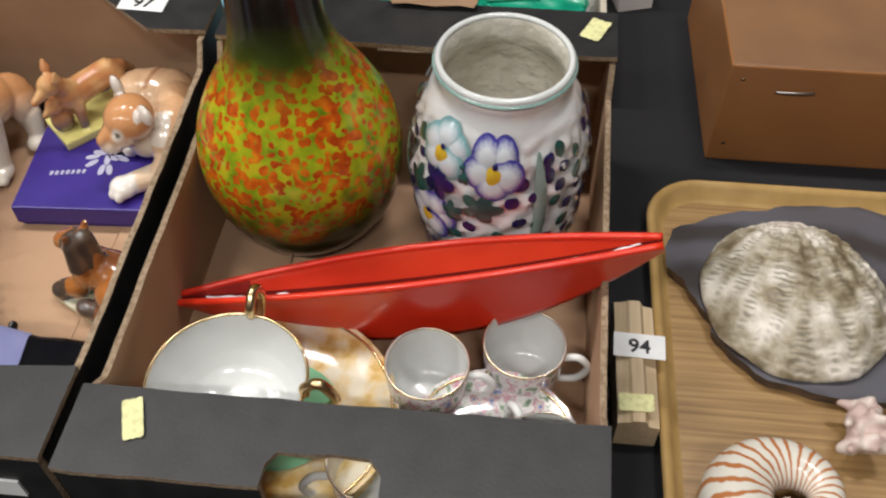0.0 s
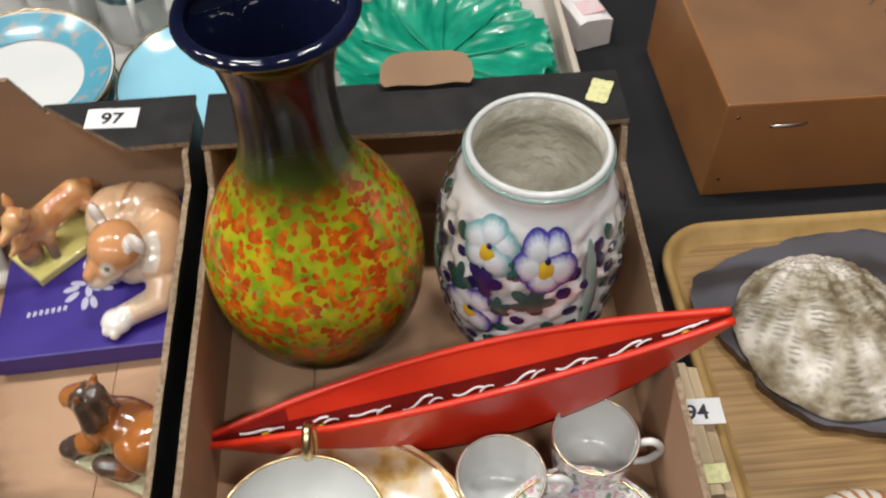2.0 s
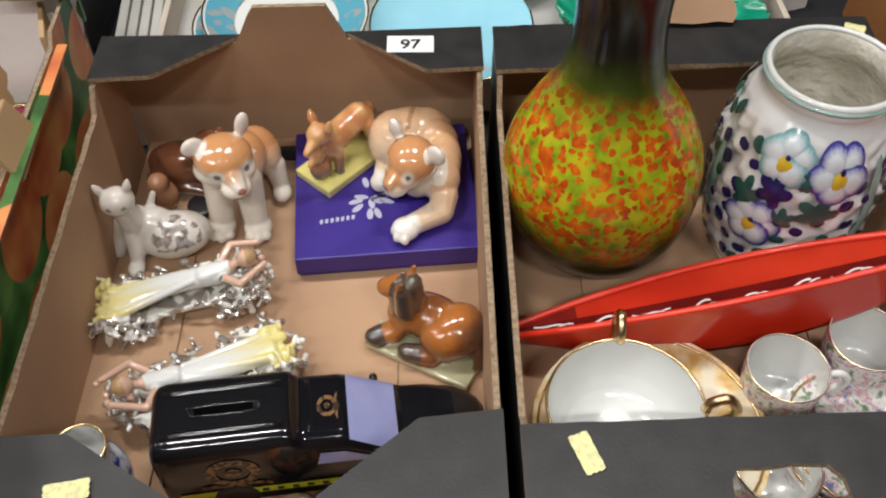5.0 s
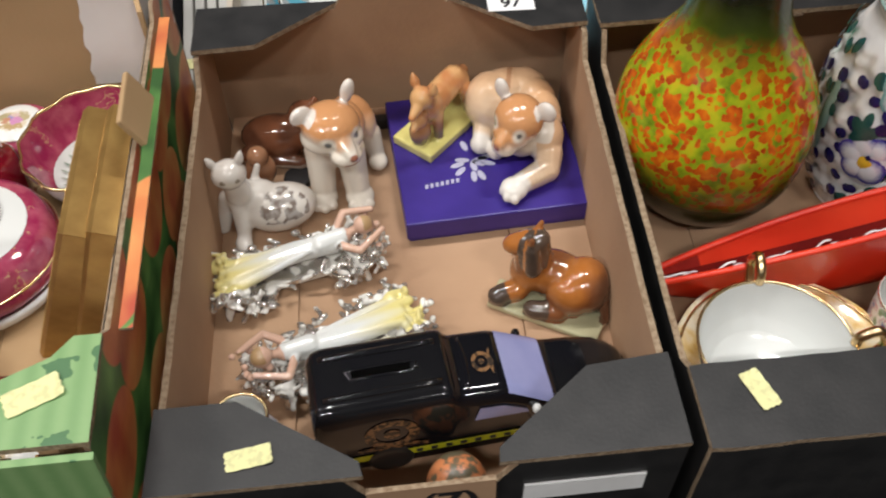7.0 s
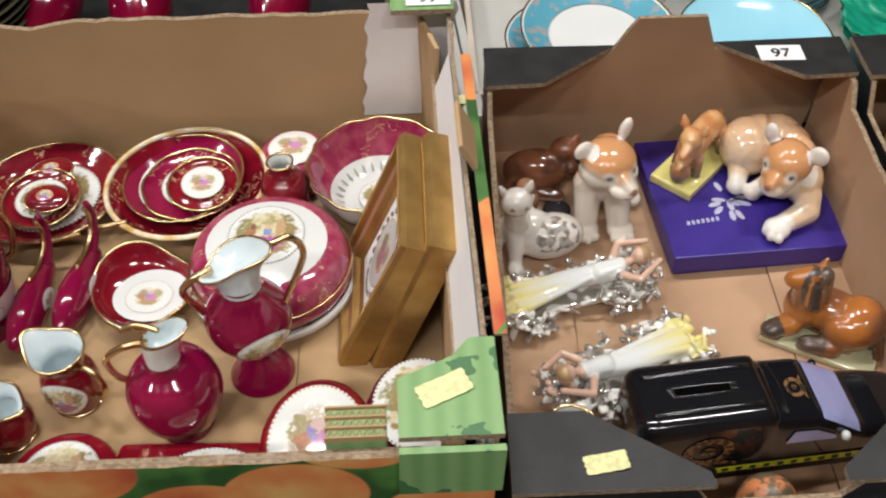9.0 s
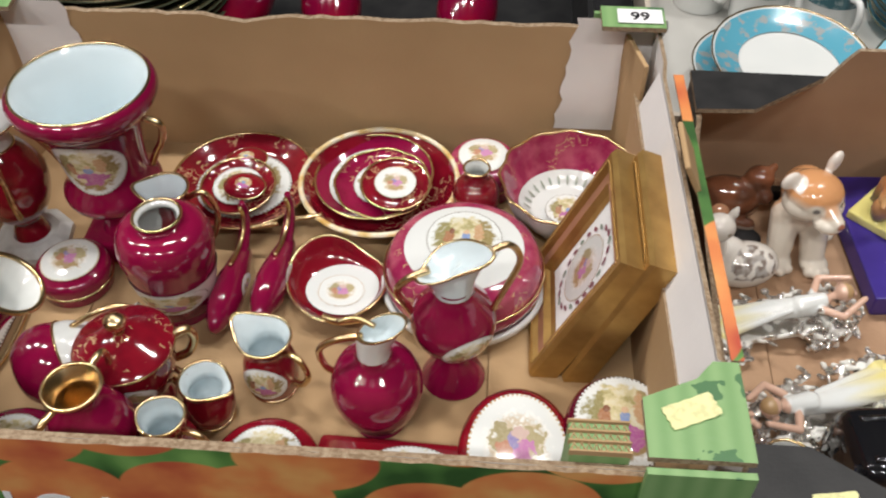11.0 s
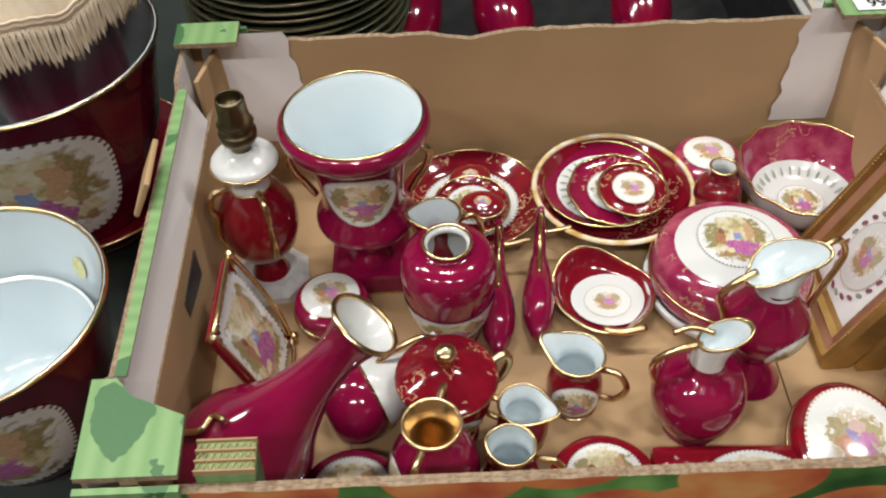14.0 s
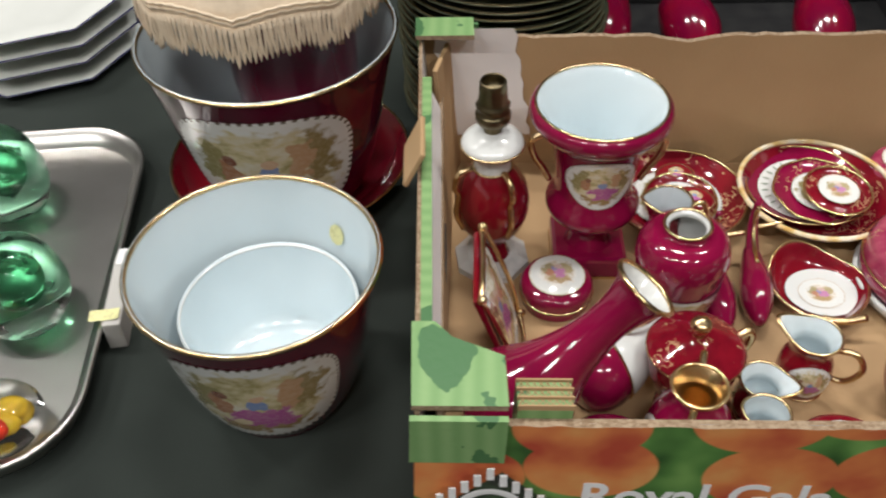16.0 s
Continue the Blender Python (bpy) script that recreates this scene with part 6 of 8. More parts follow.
vb = bmesh.new()
stations = sorted({q[0] for q in secs} | {-0.105 + 0.209 * i / 60 for i in range(61)})
rows = []
for x in stations:
    hw, z0, z1, r = van_section(x)
    ring_ = []
    for cy, cz, a0, rr in ((hw - r, z1 - r, 0, r), (-(hw - r), z1 - r, 90, r), (-(hw - 0.006), z0 + 0.006, 180, 0.006), (hw - 0.006, z0 + 0.006, 270, 0.006)):
        for k in range(9):
            a = radians(a0 + 90 * k / 8)
            ring_.append(vb.verts.new((x, cy + rr * math.cos(a), cz + rr * math.sin(a))))
    rows.append(ring_)
for p, q in zip(rows, rows[1:]):
    for k in range(36):
        vb.faces.new((p[k], p[(k + 1) % 36], q[(k + 1) % 36], q[k]))
vb.faces.new(rows[0])
vb.faces.new(list(reversed(rows[-1])))
part("body", smooth(vb), VANBLACK, van)


def van_skin(x0, x1, y0, y1, nx=10, ny=14, lift=0.0007, slant=0.0):
    """A panel laid on the van's upper surface; slant shortens its front edge."""
    bm = bmesh.new()
    g = []
    for i in range(nx + 1):
        t = i / nx
        g.append([bm.verts.new((x0 + (x1 - x0) * t, (y0 + (y1 - y0) * k / ny) * (1 - slant * (1 - t)), van_top(x0 + (x1 - x0) * t, (y0 + (y1 - y0) * k / ny) * (1 - slant * (1 - t))) + lift)) for k in range(ny + 1)])
    for p, q in zip(g, g[1:]):
        for k in range(ny):
            bm.faces.new((p[k], q[k], q[k + 1], p[k + 1]))
    return smooth(bm)


def van_panel(pts, material, name, label=""):
    """A flat painted panel on the van's side, from points in x, z."""
    bm = bmesh.new()
    bm.faces.new([bm.verts.new((x, -0.0272, z)) for x, z in pts])
    return part(name, bm, material, van, label)


part("windscreen", van_skin(0.0155, 0.0455, -0.0248, 0.0248, slant=0.06), VANGLASS, van, "lilac painted windscreen")
van_panel([(-0.006, 0.046), (0.0285, 0.0455), (0.0265, 0.05), (0.012, 0.0585), (-0.003, 0.0595)], VANGLASS, "side_window", "lilac painted side window")
for y in (-0.0285, 0.0285):
    part("mirror", ball((0.033, y, 0.0495), (0.003, 0.0035, 0.004)), PORC if y < 0 else VANBLACK, van)
# no opening is cut: a black block gives the slot's inner shade
part("coin_slot", slab(-0.077, -0.041, -0.0026, 0.0026, 0.0745, 0.0788, 0.0006), VOID, van, "black block for the shade in the roof's coin slot")
part("slot_lip", tube([(-0.078, -0.0032, 0.0782), (-0.04, -0.0032, 0.0784), (-0.039, 0, 0.0784), (-0.04, 0.0032, 0.0784), (-0.078, 0.0032, 0.0782), (-0.079, 0, 0.0782), (-0.078, -0.0032, 0.0782)], 0.0009, 3, 6), VANBLACK, van)
for y in (-0.0145, 0.0145):
    part("roof_rib", tube([(-0.096, y, van_top(-0.096, y) - 0.0012), (-0.06, y, van_top(-0.06, y) - 0.0008), (-0.024, y, van_top(-0.024, y) - 0.001)], 0.0028, 4, 10), VANBLACK, van)
part("cab_step", tube([(-0.009, -0.019, van_top(-0.009, -0.019) - 0.0008), (-0.007, 0, van_top(-0.007, 0) - 0.0008), (-0.009, 0.019, van_top(-0.009, 0.019) - 0.0008)], 0.0017, 4, 8), VANBLACK, van)
van_panel([(-0.095, 0.018), (0.085, 0.018), (0.085, 0.025), (-0.095, 0.025)], LIME, "stripe", "yellow-green lettered stripe")
for i in range(16):
    part("printed_bar", slab(-0.002, 0.002, -0.0003, 0.0003, -0.0015, 0.0015), INK, van, m=Matrix.Translation((-0.07 + i * 0.0095, -0.0276, 0.0215)))


def van_badge(f, name_label):
    """A ring, a centre mark and a ribbon, printed in bronze on the surface f."""
    for r0, r1 in ((0.62, 1.0), (0.0, 0.3)):
        bm = bmesh.new()
        vs = [[bm.verts.new(f(q * math.cos(a), q * math.sin(a))) for q in (r0 + 0.001, r1)] for a in [2 * math.pi * k / 36 for k in range(36)]]
        for k in range(36):
            bm.faces.new((vs[k][0], vs[k][1], vs[(k + 1) % 36][1], vs[(k + 1) % 36][0]))
        part("badge", bm, BADGE, van, name_label)
    bm = bmesh.new()
    lo = [bm.verts.new(f(-1.3 + 0.26 * k, -1.12 + 0.1 * math.sin(k))) for k in range(11)]
    hi = [bm.verts.new(f(-1.3 + 0.26 * k, -0.9 + 0.1 * math.sin(k))) for k in range(11)]
    for k in range(10):
        bm.faces.new((lo[k], lo[k + 1], hi[k + 1], hi[k]))
    part("badge_ribbon", bm, BADGE, van)


van_badge(lambda u, v: (-0.058 + 0.017 * u, -0.0273, 0.047 + 0.0165 * v), "round bronze printed badge")
van_badge(lambda u, v: (0.003 - 0.0062 * v, -0.001 + 0.0075 * u, van_top(0.003 - 0.0062 * v, -0.001 + 0.0075 * u) + 0.0006), "round bronze printed badge")
for x in (-0.06, 0.066):
    for y in (-0.024, 0.024):
        w = part("wheel", lathe([(0.0, -0.004), (0.013, -0.004), (0.015, 0.0), (0.013, 0.004), (0.0, 0.004)]), BLACK_PL, van, m=pose(x, y, 0.0155, 90))

bj = vessel("blue_white_jug", "small white jug with cobalt blue flowers and gilt rim", "jug", -0.49, 0.268, FZ, [(0, 0.001), (0.013, 0.001), (0.02, 0.02), (0.022, 0.04), (0.016, 0.06), (0.017, 0.072)], [(0.015, 0.07), (0.013, 0.058), (0.0, 0.05)], mat("cobalt_splashed_glaze", (0.74, 0.76, 0.8), 0.15, coat=0.5, second=(0.04, 0.07, 0.4), scale=70, low=0.5, high=0.56), PORC, 0.001)
part("handle", tube([(-0.014, 0.008, 0.06), (-0.024, 0.014, 0.055), (-0.024, 0.014, 0.035), (-0.018, 0.01, 0.025)], 0.002), GOLD, bj)
solid("painted_egg", "orange and black patterned round trinket by the notch", "ornament", lathe([(0, 0), (0.014, 0.003), (0.021, 0.014), (0.022, 0.028), (0.017, 0.042), (0.009, 0.049), (0, 0.051)]), mat("orange_speckled_paint", (0.55, 0.2, 0.08), 0.35, second=(0.12, 0.1, 0.06), scale=110, low=0.46, high=0.54), pose(-0.364, 0.236, FZ) @ Matrix.Scale(0.86, 4))

# ---- apple carton: burgundy china ----
CG = "burgundy china in the apple carton"


def medal(e, prof, ang, half, zc, dz, material=None, label="painted medallion"):
    return part("medallion", patch(on_lathe(prof, ang, half, zc, dz)), material or MEDAL, e, label)


def top_medal(e, z, rx, ry, material=None, x=0, y=0, turn=0):
    return part("medallion", patch(flat_on(x, y, z, rx, ry, turn)), material or MEDAL, e, "painted medallion")


def loop(e, pts, r=0.0024, name="handle", label="gilt scrolled handle", material=None):
    return part(name, tube(pts, r), material or GOLD, e, label)


def polar(a, r, z):
    return (r * math.cos(radians(a)), r * math.sin(radians(a)), z)


# lamp base
lamp = thing("table_lamp_base", "crimson china lamp base with gilt handles and brass fitting", "lamp", -1.072, 0.49, FZ, 8)
bm = bmesh.new()
pts = []
for k in range(8):
    a = radians(22.5 + 45 * k)
    pts.append((0.037 * math.cos(a), 0.037 * math.sin(a)))
for z0, z1, s0, s1 in ((0, 0.007, 1, 1), (0.007, 0.012, 1, 0.7)):
    lo = [bm.verts.new((x * s0, y * s0, z0)) for x, y in pts]
    hi = [bm.verts.new((x * s1, y * s1, z1)) for x, y in pts]
    bm.faces.new(hi)
    bm.faces.new(list(reversed(lo)))
    for k in range(8):
        bm.faces.new((lo[k], lo[(k + 1) % 8], hi[(k + 1) % 8], hi[k]))
part("plinth", bm, PINKMARBLE, lamp, "pale marble octagonal plinth")
part("stem", lathe([(0.018, 0.011), (0.014, 0.02), (0.011, 0.026), (0.015, 0.032)]), CRIMSON, lamp)
lo = [(0.012, 0.03), (0.026, 0.042), (0.034, 0.062), (0.034, 0.08), (0.026, 0.098), (0.017, 0.108)]
part("body", lathe(lo), CRIMSON, lamp)
part("neck", lathe([(0.017, 0.107), (0.0165, 0.118), (0.018, 0.126)]), PORC, lamp, "white china neck")
part("collar", lathe([(0.017, 0.125), (0.026, 0.128), (0.028, 0.132), (0.024, 0.137), (0.012, 0.143), (0.0, 0.144)]), PORC, lamp, "white china collar")
part("collar_line", ring(0.0285, 0.131, 0.0009), GOLD, lamp)
part("body_line", ring(0.0175, 0.108, 0.0012), GOLD, lamp)
part("lamp_holder", lathe([(0.008, 0.143), (0.009, 0.152), (0.0145, 0.153), (0.0155, 0.16), (0.0135, 0.162), (0.0135, 0.166), (0.015, 0.168), (0.0125, 0.172), (0.0115, 0.188), (0.0095, 0.189), (0.009, 0.18), (0.0, 0.179)], sub=2), BRASS_OLD, lamp, "tarnished brass bayonet lamp holder")
for a in (-70, 110, 200):
    loop(lamp, [polar(a, 0.02, 0.112), polar(a, 0.033, 0.11), polar(a, 0.038, 0.098), polar(a, 0.034, 0.088), polar(a, 0.037, 0.07), polar(a, 0.03, 0.05)], 0.003)

lamp.scale = (0.9, 0.9, 1.0)

# urn
urn = thing("pedestal_urn", "magenta pedestal urn vase, white inside, with a painted panel", "urn", -0.988, 0.497, FZ, 0, group=CG)
part("plinth", slab(-0.032, 0.032, -0.03, 0.03, 0, 0.022, 0.004), MAGENTA, urn)
part("plinth_line", slab(-0.0325, 0.0325, -0.0305, 0.0305, 0, 0.0025), GOLD, urn)
uo = [(r * 0.95, z) for r, z in [(0.022, 0.021), (0.018, 0.032), (0.017, 0.04), (0.026, 0.048), (0.038, 0.058), (0.0415, 0.068), (0.036, 0.078), (0.0335, 0.086), (0.035, 0.105), (0.039, 0.128), (0.042, 0.138), (0.052, 0.146), (0.0585, 0.155), (0.058, 0.162), (0.054, 0.166)]]
part("body", lathe(uo), MAGENTA, urn)
part("interior", lathe([(0.0513, 0.166), (0.0455, 0.158), (0.0375, 0.14), (0.03, 0.11), (0.027, 0.085), (0.0, 0.075)]), PORC_BLUE, urn, "white glazed interior")
part("rim", ring(0.051, 0.1655, 0.0011), GOLD, urn)
medal(urn, uo, -88, 52, 0.108, 0.026)
for a in (0, 180):
    loop(urn, [polar(a, 0.04, 0.135), polar(a, 0.053, 0.128), polar(a, 0.05, 0.112), polar(a, 0.044, 0.102), polar(a, 0.037, 0.088)], 0.003)


def plate(name, label, cat_, x, y, z, r, material, h=0.014, centre=None, cmat=None, rx=0, ry=0, rz=0, wave=0, depth=0.0, well=0.62):
    e = vessel(name, label, cat_, x, y, z, [(0.0, 0.0015), (r * 0.55, 0.0), (r * 0.6, 0.0025), (r * 0.82, h * 0.5), (r, h)], [(r * 0.97, h - 0.001), (r * 0.82, h * 0.62), (r * well, 0.005), (0.0, 0.0045)], material, material, 0.0011, rz, rx, ry, CG, wave=wave, depth=depth)
    if centre:
        part("medallion", patch(flat_on(0, 0, 0.0078, r * centre, r * centre)), cmat or MEDAL, e, "painted centre")
    return e


plate("china_plate", "burgundy and gilt china plate with a painted centre", "plate", -0.902, 0.556, FZ + 0.006, 0.064, GILT_CRIMSON, 0.016, 0.66)
plate("china_saucer", "small gilded crimson saucer on a plate", "saucer", -0.902, 0.541, FZ + 0.02, 0.033, GILT_CRIMSON, 0.008, 0.66, rx=6)
for x, y, z, a in ((-0.902, 0.575, FZ + 0.026, 20), (-0.893, 0.532, FZ + 0.034, -10)):
    e = thing("oval_trinket_lid", "oval china trinket lid with gilt edge and painted scene", "lid", x, y, z, a, 8, 0, CG)
    part("body", lathe([(0.0, 0.006), (0.012, 0.0055), (0.018, 0.002), (0.0185, 0.0)]), CRIMSON, e, m=Matrix.Diagonal((1, 0.78, 1, 1)))
    part("medallion", patch(lambda u, v: (0.0155 * u, 0.012 * v, 0.0066 - 0.003 * (u * u + v * v))), MEDAL, e)
    part("rim", ring(0.0182, 0.0008, 0.001), GOLD, e, m=Matrix.Diagonal((1, 0.78, 1, 1)))
wb = vessel("china_bowl", "gilt-rimmed white china bowl, crimson band inside", "bowl", -0.779, 0.551, FZ, [(0.0, 0.001), (0.03, 0.0), (0.034, 0.004), (0.055, 0.016), (0.069, 0.032)], [(0.067, 0.031), (0.052, 0.015), (0.03, 0.006), (0.0, 0.005)], PORC, GILT_CRIMSON, 0.0024, rim_mat=GILTCREAM, group=CG)
def feathers(e, r, z, n=26, slope=0.0):
    """A printed border of small grey-green sprigs on a white well."""
    for k in range(n):
        part("printed_sprig", patch(lambda u, v, a=2 * math.pi * k / n: ((r + 0.0036 * u) * math.cos(a) - 0.0011 * v * math.sin(a), (r + 0.0036 * u) * math.sin(a) + 0.0011 * v * math.cos(a), z + slope * 0.0036 * u), 2, 10), SPRIG, e)


SPRIG = mat("grey_green_print", (0.22, 0.3, 0.24), 0.2, second=(0.4, 0.42, 0.36), scale=200)
banded = plate("china_plate", "magenta-banded china plate stacked in a bowl", "plate", -0.785, 0.564, FZ + 0.012, 0.053, MAGENTA, 0.014, 0.76, PORC, rx=3, ry=-3)
feathers(banded, 0.0345, 0.0085)
plate("china_saucer", "gilded magenta saucer stacked on a plate", "saucer", -0.776, 0.55, FZ + 0.021, 0.042, GILT_MAGENTA, 0.009, 0.6, rx=4, ry=0, wave=8, depth=0.02)
plate("china_saucer", "small crimson trinket dish with painted centre", "saucer", -0.764, 0.543, FZ + 0.03, 0.03, GILT_CRIMSON, 0.006, 0.6, FLORAL, rx=6, ry=2)


def lidded(name, label, x, y, r, h, material, oval=1.0, top=0.72, mm=None, rz=0, dome=0.006, z=FZ, rx=0, ry=0):
    e = thing(name, label, "trinket box", x, y, z, rz, rx, ry, CG)
    sc = Matrix.Diagonal((1, oval, 1, 1))
    part("base", lathe([(0.0, 0.0), (r * 0.86, 0.0), (r * 0.97, 0.004), (r, h * 0.45)]), material, e, m=sc)
    part("lid", lathe([(r * 1.01, h * 0.47), (r * 1.02, h * 0.7), (r * 0.97, h * 0.88), (r * 0.8, h), (0.0, h + dome)]), material, e, m=sc)
    part("hinge_line", ring(r * 1.015, h * 0.46, 0.001), GOLD, e, "gilt seam", m=sc)
    part("medallion", patch(lambda u, v: (r * top * u, r * top * v, h + 0.0008 + dome * (1 - (u * u + v * v) * top * 0.98))), mm or MEDAL, e, "painted medallion", m=sc)
    return e


lidded("round_box", "round magenta china box with a painted lid", -0.69, 0.584, 0.031, 0.034, ROSE, mm=FLORAL)
mv = vessel("miniature_vase", "miniature crimson china vase with gilt mouth", "vase", -0.694, 0.533, FZ, [(0, 0.001), (0.015, 0.001), (0.019, 0.012), (0.02, 0.035), (0.017, 0.048), (0.0105, 0.054), (0.0095, 0.061), (0.0115, 0.066)], [(0.0098, 0.065), (0.0082, 0.057), (0.014, 0.04), (0.0, 0.01)], CRIMSON, PORC, 0.001, group=CG)
b2 = vessel("scalloped_bowl", "scalloped rose-banded china bowl with painted centre", "bowl", -0.614, 0.545, FZ, [(0.0, 0.001), (0.03, 0.0), (0.034, 0.006), (0.052, 0.026), (0.061, 0.05)], [(0.059, 0.049), (0.05, 0.026), (0.031, 0.009), (0.0, 0.007)], PORC, ROSE, 0.0013, group=CG, wave=12, depth=0.025)
part("white_well", lathe([(0.0, 0.0079), (0.031, 0.0099), (0.0435, 0.0198)], sub=3), PORC, b2, "white well")
feathers(b2, 0.0355, 0.0142, 28, 0.75)
top_medal(b2, 0.0112, 0.02, 0.02)
lb = thing("lidded_dish", "large rose lustre covered dish with a painted white lid", "covered dish", -0.7, 0.456, FZ, 0, group=CG)
part("stand", lathe([(0, 0), (0.05, 0), (0.064, 0.006), (0.0665, 0.014), (0.063, 0.015)]), PORC, lb, "white china stand")
part("base", lathe([(0.055, 0.009), (0.062, 0.016), (0.064, 0.026), (0.061, 0.032)]), ROSE, lb)
part("lid", lathe([(0.0625, 0.031), (0.061, 0.038), (0.056, 0.047), (0.04, 0.053), (0.0, 0.057)]), ROSE, lb)
part("gilt_line", ring(0.0635, 0.031, 0.001), GOLD, lb)
part("white_top", patch(lambda u, v: (0.047 * u, 0.045 * v, 0.0578 - 0.0058 * (u * u + v * v) ** 1.2)), PORC, lb, "white oval lid top")
part("medallion", patch(lambda u, v: (0.03 * u, 0.004 + 0.031 * v, 0.0586 - 0.002 * (u * u + v * v))), MEDAL, lb, "painted garden scene")

# jar and jugs
jp = [(0, 0.001), (0.022, 0.0), (0.023, 0.006), (0.03, 0.03), (0.035, 0.06), (0.0365, 0.075), (0.033, 0.088), (0.026, 0.094), (0.0175, 0.096), (0.0165, 0.099), (0.0185, 0.102)]
jr = vessel("shouldered_vase", "magenta shouldered china vase with a white painted band", "vase", -0.924, 0.426, FZ, jp, [(0.0165, 0.101), (0.0145, 0.096), (0.026, 0.08), (0.024, 0.03), (0.0, 0.02)], MAGENTA, PORC, 0.0012, group=CG)
part("white_band", lathe([(0.0263, 0.018), (0.0314, 0.034), (0.0345, 0.05)], sub=4), PORC, jr, "white band")
medal(jr, [(r + 0.0006, z) for r, z in jp], -85, 60, 0.036, 0.014)


def jug(x, y, rz, h, r, material, label, handle=True, mouth=1.0, md=True, spout=0.5):
    prof = [(0, 0.001), (r * 0.8, 0.0), (r * 0.86, 0.003), (r, h * 0.3), (r * 0.94, h * 0.55), (r * 0.72, h * 0.74), (r * 0.8, h * 0.9), (r * 0.95 * mouth, h)]
    e = thing("cream_jug", label, "jug", x, y, FZ, rz, group=CG)
    inn = [prof[-1], (r * 0.88 * mouth, h * 0.99), (r * 0.72, h * 0.88), (r * 0.64, h * 0.74), (r * 0.86, h * 0.45), (r * 0.7, h * 0.14), (0, h * 0.1)]
    for nm, pr, mt in (("body", prof, material), ("interior", inn, PORC_BLUE)):
        bm = lathe(pr)
        for v in bm.verts:
            k = max(0, (v.co.z / h - 0.72) / 0.28)
            a = math.atan2(v.co.y, v.co.x)
            g = max(0, math.cos(a - math.pi)) ** 5
            v.co.x *= 1 + spout * k * g
            v.co.z += h * 0.16 * spout * k * g
        part(nm, bm, mt, e)
    lip = ring(r * 0.93 * mouth, h, 0.0011)
    for v in lip.verts:
        a = math.atan2(v.co.y, v.co.x)
        g = max(0, math.cos(a - math.pi)) ** 5
        v.co.x *= 1 + spout * g
        v.co.z += h * 0.16 * spout * g
    part("rim", lip, GOLD, e, "gilt rim")
    if handle:
        loop(e, [(r * 0.8, 0, h * 0.88), (r * 1.5, 0, h * 0.92), (r * 1.85, 0, h * 0.7), (r * 1.5, 0, h * 0.42), (r * 0.95, 0, h * 0.34)], 0.0024)
    if md:
        part("medallion", patch(on_lathe(prof, -66, 52, h * 0.42, h * 0.27)), MEDAL, e, "painted medallion")
    part("foot_line", ring(r * 0.84, 0.0015, 0.0012), GOLD, e)
    return e


jug(-0.836, 0.354, -30, 0.058, 0.0205, CRIMSON, "crimson cream jug with gilt handle and white inside")
jug(-0.876, 0.325, 155, 0.042, 0.0185, CRIMSON, "small crimson cream jug, white inside")
jug(-0.888, 0.28, -20, 0.064, 0.0195, GILT_CRIMSON, "small gilded crimson jug, white inside", spout=0.1, mouth=0.85)
jug(-0.931, 0.464, 10, 0.093, 0.019, CRIMSON, "tall crimson jug behind the shouldered vase", md=False, spout=0.3)

vj = thing("bulbous_jug", "bulbous magenta jug with white spout and gilt handle", "jug", -0.754, 0.331, FZ, 0, group=CG)
vp = [(0, 0.001), (0.019, 0), (0.02, 0.005), (0.029, 0.022), (0.0325, 0.042), (0.027, 0.06), (0.014, 0.071), (0.0115, 0.077)]
part("body", lathe(vp), MAGENTA, vj)
bm = lathe([(0.0118, 0.071), (0.0115, 0.08), (0.013, 0.09), (0.0165, 0.1)], sub=5)
bi = lathe([(0.0165, 0.1), (0.0145, 0.098), (0.0105, 0.088), (0.0, 0.08)], sub=5)
br = ring(0.0163, 0.1, 0.001)
for b in (bm, bi, br):
    for v in b.verts:
        k = max(0, (v.co.z - 0.078) / 0.022)
        v.co.x += 0.007 * k * k
        v.co.y *= 1 - 0.28 * k
        v.co.z += 0.0006 * k * (v.co.x * 700)
part("neck", bm, PORC, vj, "white china neck")
part("interior", bi, PORC_BLUE, vj)
part("rim", br, GOLD, vj, "gilt rim")
loop(vj, [(-0.006, 0, 0.094), (-0.022, -0.002, 0.092), (-0.036, -0.002, 0.08), (-0.034, -0.002, 0.062), (-0.028, 0, 0.052)], 0.0025)
loop(vj, [(0.002, 0.004, 0.1), (-0.012, 0.008, 0.102), (-0.024, 0.008, 0.097)], 0.002, "scroll")

ew = thing("pedestal_ewer", "magenta pedestal ewer with white trefoil mouth and gilt handles", "ewer", -0.703, 0.371, FZ, 0, group=CG)
part("foot", lathe([(0, 0), (0.022, 0), (0.0225, 0.004), (0.015, 0.014), (0.007, 0.024), (0.008, 0.032)]), MAGENTA, ew)
ep = [(0.007, 0.03), (0.02, 0.042), (0.0295, 0.06), (0.029, 0.076), (0.02, 0.09), (0.014, 0.098), (0.014, 0.105)]
part("body", lathe(ep), MAGENTA, ew)
medal(ew, ep, -60, 42, 0.058, 0.018)
bm = lathe([(0.0138, 0.1), (0.0145, 0.11), (0.0175, 0.12), (0.0215, 0.127)], sub=5)
bi = lathe([(0.0215, 0.127), (0.0195, 0.1255), (0.012, 0.119), (0.0, 0.113)], sub=5)
br = ring(0.0213, 0.127, 0.001)
